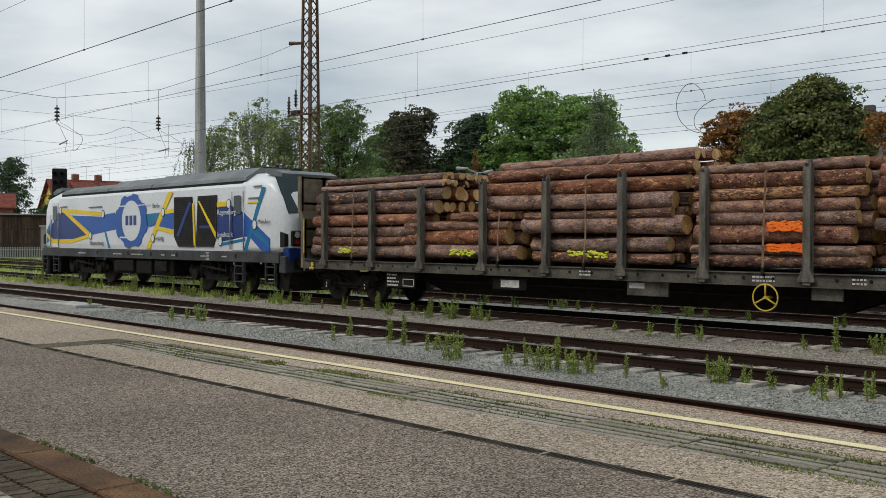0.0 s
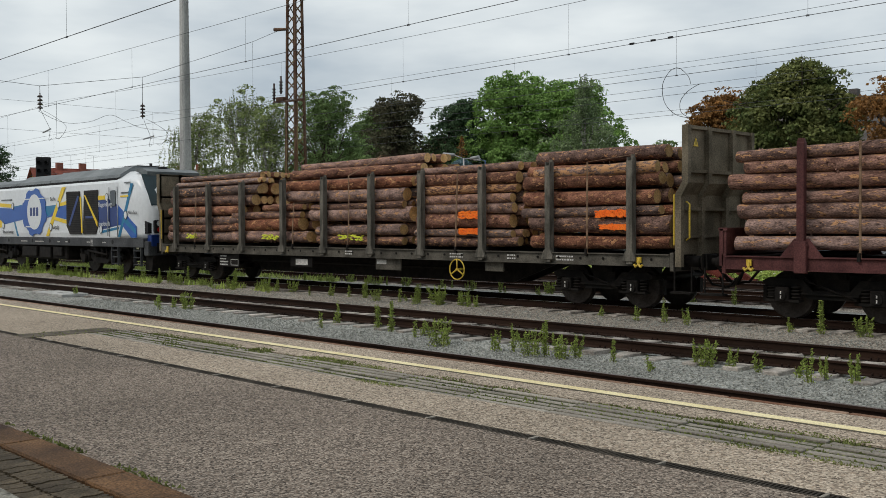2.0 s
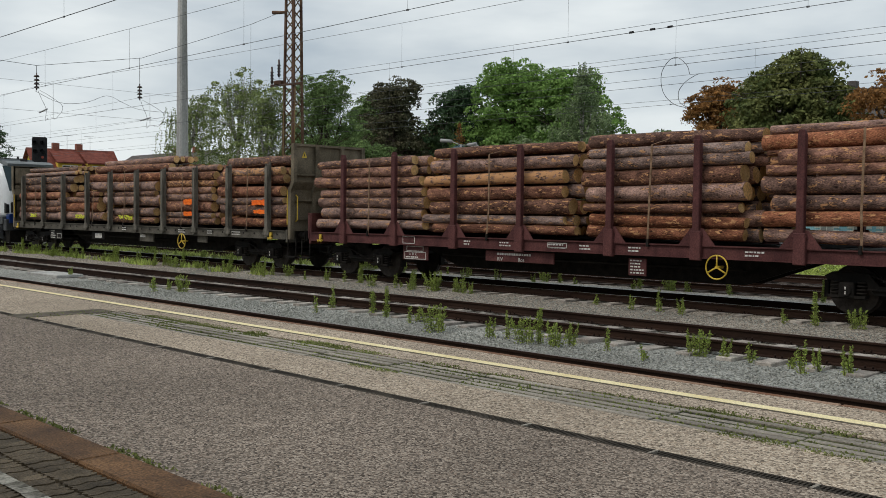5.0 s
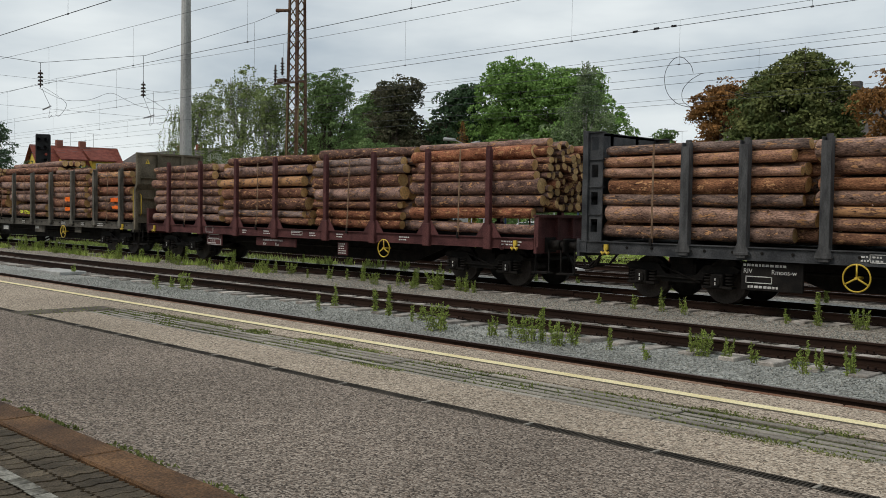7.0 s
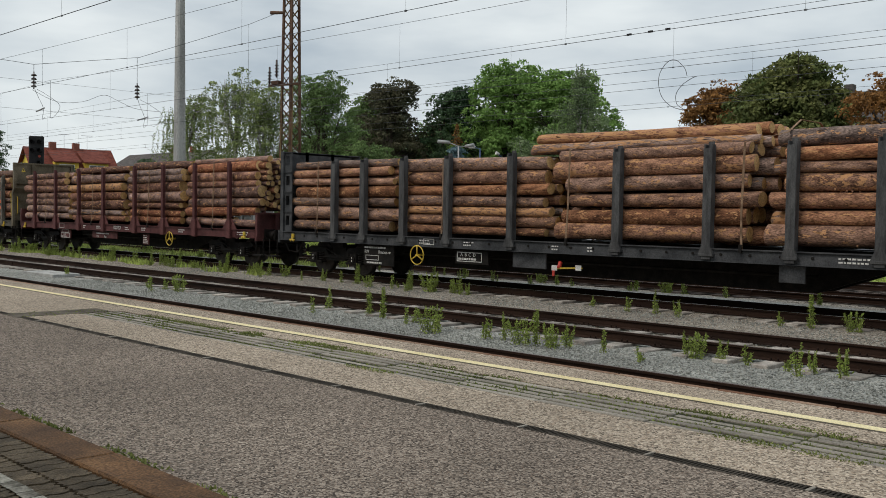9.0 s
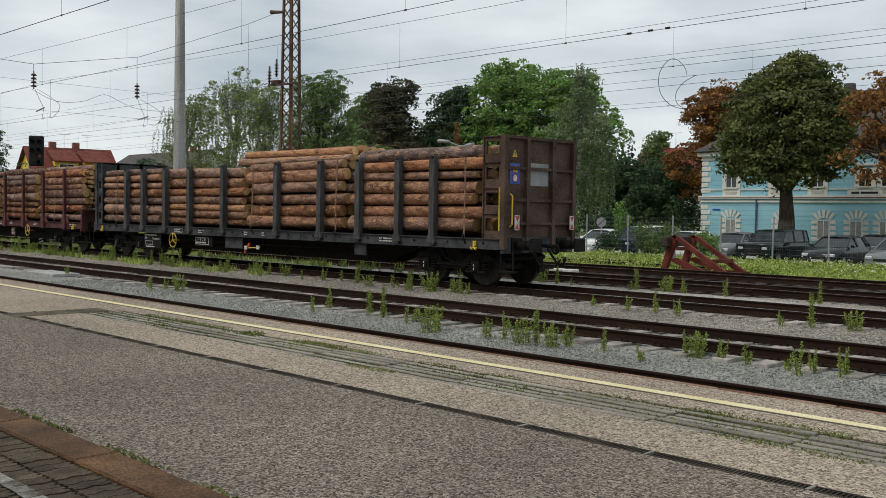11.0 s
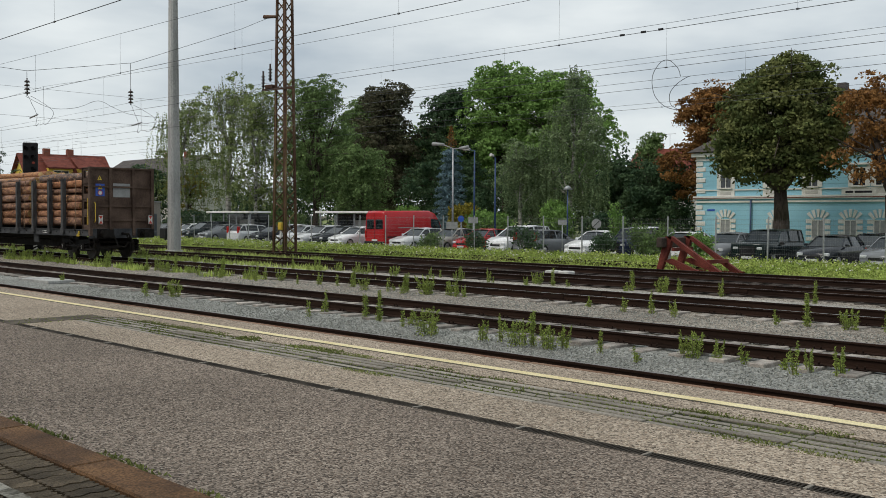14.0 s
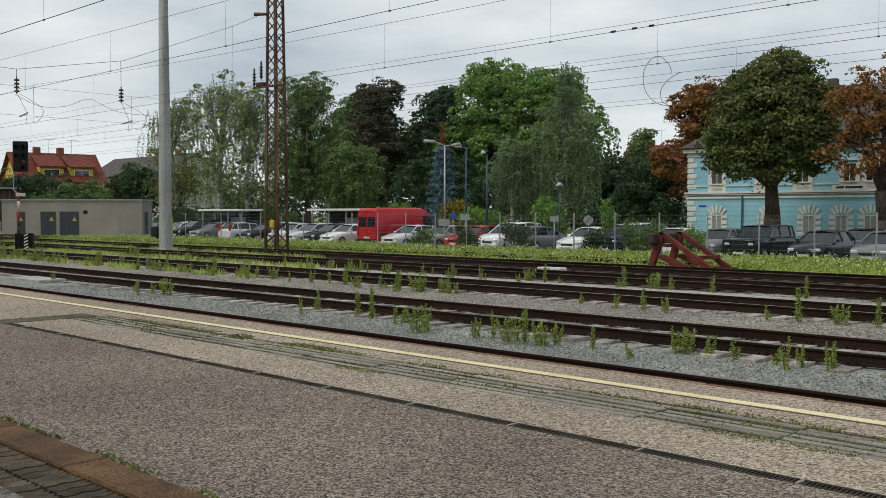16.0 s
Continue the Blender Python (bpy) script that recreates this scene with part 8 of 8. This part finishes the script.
tree("dark shrubby tree behind the car park", -50.8, 81.0, 8.2, rnd_lobes(28, 8.2, 3.4, 0.4, 8, 0.7), LEAF_DARK, 28, n=10000, size=0.28, trunk=0.2, clump=0.5, fork=0.2)
tree("young green tree with thin top", -54.8, 86.0, 11.6, rnd_lobes(17, 11.6, 1.9, 3.0, 7, 0.3), LEAF_MID, 17, n=5000, size=0.26, trunk=0.2, clump=0.5, thin=0.3)
tree("dark shrubby tree behind the car park", -62.0, 76.0, 8.5, rnd_lobes(18, 8.5, 4.5, 0.6, 8, 0.7), LEAF_DARK, 18, n=12000, size=0.28, trunk=0.25, clump=0.5, fork=0.2)
tree("dark shrubby tree behind the car park", -72.0, 74.0, 9.0, rnd_lobes(19, 9.0, 4.5, 0.4, 8, 0.7), LEAF_DARK, 19, n=12000, size=0.28, trunk=0.25, clump=0.5, fork=0.2)
tree("mid green tree beside the yellow house", -104.5, 49.5, 6.2, rnd_lobes(20, 6.2, 3.2, 0.6, 7, 0.7), LEAF_MID, 20, n=8000, size=0.25, trunk=0.2, clump=0.45, fork=0.2)
tree("mid green tree beside the yellow house", -116.0, 47.0, 6.4, rnd_lobes(21, 6.4, 4.4, 0.6, 8, 0.7), LEAF_DARK, 21, n=9000, size=0.28, trunk=0.2, clump=0.5, fork=0.2)
tree("yellowing small tree before the grey roof", -98.5, 58.0, 8.2, rnd_lobes(22, 8.2, 2.8, 2.0, 7, 0.6), LEAF_AUTUMN, 22, n=3500, size=0.22, trunk=0.16, clump=0.45, thin=0.4)
tree("dark green tree at the far end of the tracks", -188.5, 66.8, 18.5, rnd_lobes(23, 18.5, 4.2, 3.0, 9, 0.7), LEAF_DARK, 23, n=11000, size=0.32, trunk=0.3, clump=0.6)


tree("small garden tree with pale flower heads", -113.0, 59.0, 8.0, rnd_lobes(24, 8.0, 2.6, 1.5, 7, 0.6), LEAF_AUTUMN, 24, n=7000, size=0.24, trunk=0.14, clump=0.45, fork=0.25)
tree("dark green garden tree before the pale house", -108.5, 58.0, 8.6, rnd_lobes(25, 8.6, 3.2, 0.8, 8, 0.6), LEAF_DARK, 25, n=9000, size=0.26, trunk=0.16, clump=0.5, fork=0.2)
tree("dark ivy-grown garden tree before the yellow house", -118.0, 50.0, 7.0, rnd_lobes(26, 6.8, 5.2, 0.6, 9, 0.8), LEAF_DARK, 26, n=12000, size=0.28, trunk=0.2, clump=0.5, fork=0.2)
tree("dark ivy-grown garden tree before the yellow house", -119.0, 52.5, 6.2, rnd_lobes(27, 6.0, 3.4, 0.6, 9, 0.8), LEAF_DARK, 27, n=11000, size=0.28, trunk=0.2, clump=0.5, fork=0.2)


def spruce(x, y, h):
    rng = np.random.default_rng(40)
    t = thing("spruce_tree", "blue-grey spruce with a dying brown tip", "tree", at=pose(x, y, -0.5))
    part("trunk", rod(B(), (0, 0, 0), (0, 0, h), 0.2, 0.02, n=8), TREE_BARK, t)
    p = []
    for k in range(13):
        z = 1.0 + k * (h - 2.4) / 13
        r = (2.3 * (1 - z / h) + 0.25) * rng.uniform(0.8, 1.12)
        for j in range(11):
            a = j * 0.571 + k * 0.4 + rng.uniform(0, 0.2)
            s = rng.uniform(0.1, 1, (80, 1))
            q = np.concatenate([r * s * math.cos(a), r * s * math.sin(a), z - 0.45 * s ** 1.5 * r], axis=1)
            p.append(q + rng.normal(size=q.shape) * np.array((0.13, 0.13, 0.07)))
    v = leaf_cloud(rng, np.concatenate(p), 0.24, 0.25, 0.5)
    c = new("crown", raw_mesh("crown", v.tolist(), quads(v).tolist(), LEAF_SPRUCE))
    c.parent = t
    zz = rng.uniform(0, 1, (300, 1))
    q = np.concatenate([rng.normal(size=(300, 2)) * 0.3 * (1.1 - zz), h - 1.7 + 1.9 * zz], axis=1)
    v = leaf_cloud(rng, q, 0.18, 0.25, 0.5)
    c = tagged(new("dry_tip", raw_mesh("dry_tip", v.tolist(), quads(v).tolist(), LEAF_RUST)), kind="stuff")
    c.parent = t


spruce(-60.4, 62.0, 10.2)


def shrub(label, x, y, w, h, leaf, seed, n=2600, z0=-0.45, size=0.16):
    rng = np.random.default_rng(seed)
    t = thing("shrub", label, "shrub", "shrubs by the car park", at=pose(x, y, z0))
    bm = B()
    for k in range(6):
        rod(bm, (0, 0, 0), (rng.normal() * w * 0.4, rng.normal() * w * 0.25, h * rng.uniform(0.5, 0.95)), 0.03, 0.008, n=5)
    part("stem", bm, TREE_BARK, t)
    lob = [(rng.normal() * w * 0.35, rng.normal() * w * 0.25, h * rng.uniform(0.3, 0.75), w * 0.4, w * 0.35, h * 0.28) for _ in range(5)]
    v = leaf_cloud(rng, crown_points(rng, lob, n, 0.16, 20), size)
    c = new("foliage", raw_mesh("foliage", v.tolist(), quads(v).tolist(), leaf))
    c.parent = t


for k, (x, y, w, h, leaf) in enumerate(((-37.6, 40.6, 1.1, 1.7, LEAF_DARK), (-33.4, 40.4, 1.3, 1.6, LEAF_DARK), (-41.3, 40.6, 0.9, 1.3, LEAF_MID), (-26.6, 40.6, 1.2, 1.9, LEAF_MID), (-25.2, 40.4, 1.0, 2.3, LEAF_MID),
                                       (-28.6, 40.6, 0.9, 1.5, LEAF_DARK), (-52.0, 58.0, 2.2, 2.8, LEAF_BRIGHT), (-64.5, 60.0, 4.0, 3.4, LEAF_BRIGHT), (-68.0, 58.5, 3.0, 2.6, LEAF_AUTUMN), (-57.0, 60.0, 3.0, 3.4, LEAF_AUTUMN),
                                       (-31.0, 45.0, 0.5, 3.6, LEAF_BRIGHT), (-23.2, 40.8, 0.8, 2.0, LEAF_BRIGHT), (-47.0, 60.0, 2.4, 3.6, LEAF_BRIGHT), (-108.0, 46.0, 6.0, 5.0, LEAF_MID), (-118.0, 47.0, 6.0, 5.4, LEAF_DARK), (-112.0, 47.5, 4.0, 4.4, LEAF_MID), (-84.0, 53.0, 5.0, 2.8, LEAF_DARK), (-93.0, 54.0, 5.0, 3.0, LEAF_DARK),
                                       (-76.0, 54.5, 4.0, 2.6, LEAF_MID), (-43.0, 62.0, 3.0, 2.6, LEAF_DARK))):
    shrub("leafy shrub beside the car park" if y > 41 else "wild shrub grown through the fence", x, y, w, h, leaf, 60 + k, n=1400 if w < 2 else 5200, size=0.14 if w < 2 else 0.22)


def far_woods():
    """A closed belt of foliage behind the park trees."""
    rng = np.random.default_rng(77)
    tall = [(-128 + k * 2.3 + rng.uniform(-1, 1), 97 + rng.uniform(-2, 4), 9.5 + rng.uniform(-1.0, 2.2), 3.6, 3.0, 4.6) for k in range(21)]
    v = leaf_cloud(rng, crown_points(rng, tall, 42000, 0.8, 40), 0.5)
    tagged(new("far_trees", raw_mesh("far_trees", v.tolist(), quads(v).tolist(), LEAF_MID)), "belt of mid green trees behind the park", "woods", kind="stuff")
    lob = []
    for k in range(60):
        x = -190 + k * 3.0
        lob.append((x, 96 + rng.uniform(-3, 3), 4.5 + rng.uniform(-1.5, 3.0) - (5.5 if x > -66 else 3.0 if x < -100 else 0), 3.4, 3.0, 4.2))
    v = leaf_cloud(rng, crown_points(rng, lob, 60000, 0.8, 30), 0.55)
    tagged(new("far_woods", raw_mesh("far_woods", v.tolist(), quads(v).tolist(), LEAF_DARK)), "dark belt of distant trees", "woods", kind="stuff")


far_woods()


def weed(seed, h, stems, spread):
    """A leafy upright weed of several stems; returns its meshes."""
    rng = np.random.default_rng(seed)
    bm = B()
    pts = []
    for _ in range(stems):
        a, r = rng.uniform(0, 6.28), spread * rng.uniform(0, 1)
        p0 = Vector((r * math.cos(a) * 0.5, r * math.sin(a) * 0.5, -0.05))
        hh = h * rng.uniform(0.6, 1.1)
        p1 = Vector((r * math.cos(a), r * math.sin(a), hh))
        rod(bm, p0, p1, 0.006, 0.003, n=4)
        k = int(60 * hh / 0.5)
        s = rng.uniform(0.12, 1.0, (k, 1))
        q = np.array(p0) + (np.array(p1) - np.array(p0)) * s + rng.normal(size=(k, 3)) * (0.035 * (1.15 - s)) + rng.normal(size=(k, 3)) * 0.008
        pts.append(q)
    v = leaf_cloud(rng, np.concatenate(pts), 0.056, 0.0, 0.38)
    return mesh_of("stem", bm, WEED_STEM), raw_mesh("foliage", v.tolist(), quads(v).tolist(), WEED_LEAF)


WEEDS = [weed(200 + k, h, s, sp) for k, (h, s, sp) in enumerate(((0.5, 4, 0.12), (0.35, 6, 0.16), (0.6, 5, 0.14), (0.28, 5, 0.12), (0.45, 12, 0.3), (0.4, 3, 0.08)))]


def place_weed(x, y, k, s, z=-0.21):
    t = thing("weed_plant", "upright green weed growing in the ballast", "weed", "weeds between the tracks", at=pose(x, y, z, 0, 0, random.uniform(0, 360)) @ Matrix.Diagonal((s, s, s, 1)))
    for name, me in zip(("stem", "foliage"), WEEDS[k]):
        piece(name, me, t)


wr = random.Random(8)
for x, y, k in ((-15.2, 11.6, 5), (-15.6, 12.3, 0), (-14.2, 12.2, 2), (-13.7, 12.1, 2), (-12.7, 11.8, 5), (-12.8, 12.1, 3), (-11.5, 11.3, 4), (-11.6, 11.5, 0), (-10.4, 11.4, 1), (-10.2, 11.6, 0), (-9.6, 11.4, 4),
                (-9.4, 11.5, 2), (-9.1, 11.5, 4), (-9.0, 11.7, 1), (-7.4, 11.3, 3), (-8.3, 11.7, 5), (-7.25, 12.2, 0), (-7.1, 12.25, 4), (-6.7, 12.2, 1), (-6.3, 12.25, 3), (-5.4, 11.9, 0), (-5.7, 12.2, 3),
                (-5.35, 12.2, 1), (-4.95, 12.2, 1), (-21.9, 12.1, 1), (-21.7, 11.6, 5), (-22.6, 12.0, 3), (-21.2, 12.1, 4), (-27.6, 12.1, 1)):
    place_weed(x, y, k, wr.uniform(0.75, 1.0))
for x, y, k in ((-27.2, 17.3, 0), (-25.3, 17.1, 4), (-24.9, 17.3, 0), (-22.1, 17.2, 1), (-20.6, 17.3, 2), (-18.4, 17.2, 2), (-17.6, 17.2, 4), (-16.4, 17.1, 0), (-12.6, 17.3, 3), (-11.6, 17.2, 1), (-10.9, 17.2, 0), (-10.3, 17.1, 1),
                (-8.2, 17.2, 3), (-7.6, 17.2, 2), (-6.8, 17.2, 4), (-6.2, 17.2, 2), (-26.3, 22.2, 1), (-26.6, 21.6, 4), (-25.2, 21.8, 1), (-21.8, 21.5, 0), (-14.4, 21.7, 2), (-12.9, 21.6, 0), (-13.6, 21.9, 4), (-11.8, 21.8, 0), (-9.4, 21.6, 2)):
    place_weed(x, y, k, wr.uniform(0.75, 1.0), -0.2)
for _ in range(70):
    place_weed(wr.uniform(-46, -16), wr.choice((16.9, 17.2, 17.35)) + wr.uniform(-0.2, 0.1), wr.randrange(6), wr.uniform(0.6, 1.1), -0.2)
for _ in range(40):
    place_weed(wr.uniform(-48, -14), wr.uniform(20.3, 22.0), wr.randrange(6), wr.uniform(0.6, 1.0), -0.21)


def blades(name, label, regions, leaf, seed, density_z=-0.2):
    """Grass blades as slim bent quads, one object."""
    rng = np.random.default_rng(seed)
    out = []
    for x0, x1, y0, y1, n, h, z, patch in regions:
        p = np.stack([rng.uniform(x0, x1, n), rng.uniform(y0, y1, n), np.full(n, z)], axis=1)
        if patch:
            f = np.array([noise.noise((a * patch, b * patch * 2.0, seed)) for a, b, _ in p])
            p = p[f > 0.05]
        k = len(p)
        a = rng.uniform(0, 6.28, k)
        w = np.stack([np.cos(a), np.sin(a), np.zeros(k)], axis=1) * (0.012 + 0.03 * h) * rng.uniform(0.5, 1.2, k)[:, None]
        lean = np.concatenate([rng.normal(size=(k, 2)) * 0.35, np.ones((k, 1))], axis=1) * (h * rng.uniform(0.4, 1.2, k))[:, None]
        out.append(np.stack([p - w, p + w, p + lean * 0.6 + w * 0.7, p + lean], axis=1).reshape(-1, 3))
    v = np.concatenate(out)
    tagged(new(name, raw_mesh(name, v.tolist(), quads(v).tolist(), leaf)), label, "grass", kind="stuff")


blades("meadow_grass", "tall bright green meadow grass before the fence",
       [(-70, 2, 30.6, 39.8, 70000, 0.2, -0.22, 0), (-100, -60, 30.6, 40, 16000, 0.2, -0.22, 0), (-60, 0, 30.4, 33.5, 15000, 0.16, -0.22, 0)], GRASS_BLADE, 31)
blades("dry_meadow_grass", "pale flowering stalks among the meadow grass",
       [(-75, 2, 30.6, 39.8, 16000, 0.3, -0.22, 0.3), (-75, -34, 20.2, 27.0, 5000, 0.2, -0.2, 0.5)], DRY_BLADE, 34)
blades("track_grass", "patchy green grass and low weeds between the sidings",
       [(-75, -25, 16.7, 17.5, 9000, 0.22, -0.2, 0.5), (-75, -27, 20.2, 22.2, 13000, 0.22, -0.2, 0.5), (-75, -33, 25.2, 27.2, 8000, 0.22, -0.21, 0.4), (-75, -20, 18.2, 19.3, 2500, 0.12, -0.2, 0.6),
        (-75, -37, 22.3, 30.4, 26000, 0.16, -0.2, 0.35), (-72, -33, 19.9, 25.2, 12000, 0.16, -0.2, 0.6)], GRASS_BLADE, 32)
blades("platform_grass", "thin green grass growing out of the platform joints",
       [*[(-12.6, 0, 5.806 + 0.121 * k, 5.853 + 0.121 * k, 900, 0.02, FLOOR - 0.013, 1.5) for k in range(4)], (-12.6, 0, 5.72, 6.34, 1300, 0.018, FLOOR - 0.013, 1.1), (-12.6, 0, 5.9, 6.36, 2600, 0.022, FLOOR - 0.013, 2.4), (-12.0, -1, 6.26, 6.42, 7000, 0.02, FLOOR - 0.01, 0.8), (-7, -1, 5.66, 5.78, 2500, 0.022, FLOOR - 0.01, 0.9), (-9.6, -7.8, 6.2, 6.45, 1300, 0.03, FLOOR - 0.01, 1.2), (-8.5, -2.5, 6.28, 6.4, 1500, 0.024, FLOOR - 0.01, 1.5), (-14, -2, 2.595, 2.63, 1800, 0.014, FLOOR, 1.2),
        (-14, -2, 2.595, 2.66, 1500, 0.022, FLOOR, 2.6), (-13.2, -12.6, 4.9, 6.2, 120, 0.02, FLOOR, 0)], JOINT_BLADE, 33)

def meadow_herbs():
    """Low leafy herbs and white flower heads among the meadow grass."""
    rng = np.random.default_rng(90)
    c = np.stack([rng.uniform(-72, 2, 5200), rng.uniform(30.5, 39.7, 5200), np.full(5200, -0.16)], axis=1)
    p = np.repeat(c, 13, axis=0)
    p += rng.normal(size=p.shape) * np.array((0.12, 0.12, 0.06)) + np.array((0, 0, 1.0)) * rng.uniform(0, 0.2, (len(p), 1))
    v = leaf_cloud(rng, p, 0.1, 0.0, 0.6)
    tagged(new("meadow_herbs", raw_mesh("meadow_herbs", v.tolist(), quads(v).tolist(), WEED_LEAF)), "low leafy green herbs in the meadow", "herbs", kind="stuff")
    f = np.repeat(np.stack([rng.uniform(-70, 2, 700), rng.uniform(30.6, 39.5, 700), rng.uniform(0.05, 0.22, 700)], axis=1), 4, axis=0)
    v = leaf_cloud(rng, f + rng.normal(size=f.shape) * 0.03, 0.055, 0.0, 0.8)
    tagged(new("meadow_flowers", raw_mesh("meadow_flowers", v.tolist(), quads(v).tolist(), TRIM_WHITE)), "small white flower heads in the meadow", "flowers", kind="stuff")


def unseen_shade_wall():
    """Plain unseen wall added behind the camera; it closes the place and shades the near platform."""
    t = thing("unseen_shade_wall", "unseen plain plastered wall added behind the camera to shade the near platform", "wall", kind="structure", at=pose(0, -4.6, FLOOR))
    # height and distance chosen so its shade falls on the nearest paving
    part("wall", box(B(), -60, 40, -0.4, 0, -0.5, 8.5), PLASTER, t)


meadow_herbs()
unseen_shade_wall()
scatter_stones()
platform_pieces()

# ---- motion ----
def train_shift(t):
    """How far the train has rolled along x at t seconds."""
    u = t / 10
    return -38.4796 * u - 6.9110 * u * u - 3.5451 * u ** 3


def motions():
    times = [k * 0.5 for k in range(33)]
    for ob, x in CARRIED:
        walk(ob, [(t, pose(x + train_shift(t), TRAIN_Y, 0)) for t in times])
    fine = [k / 15 for k in range(241)]
    for ob, (x, y, z), r in WHEELSETS:
        walk(ob, [(t, pose(x, y, z, 0, math.degrees(train_shift(t) / r) * 1.0)) for t in fine])


motions()
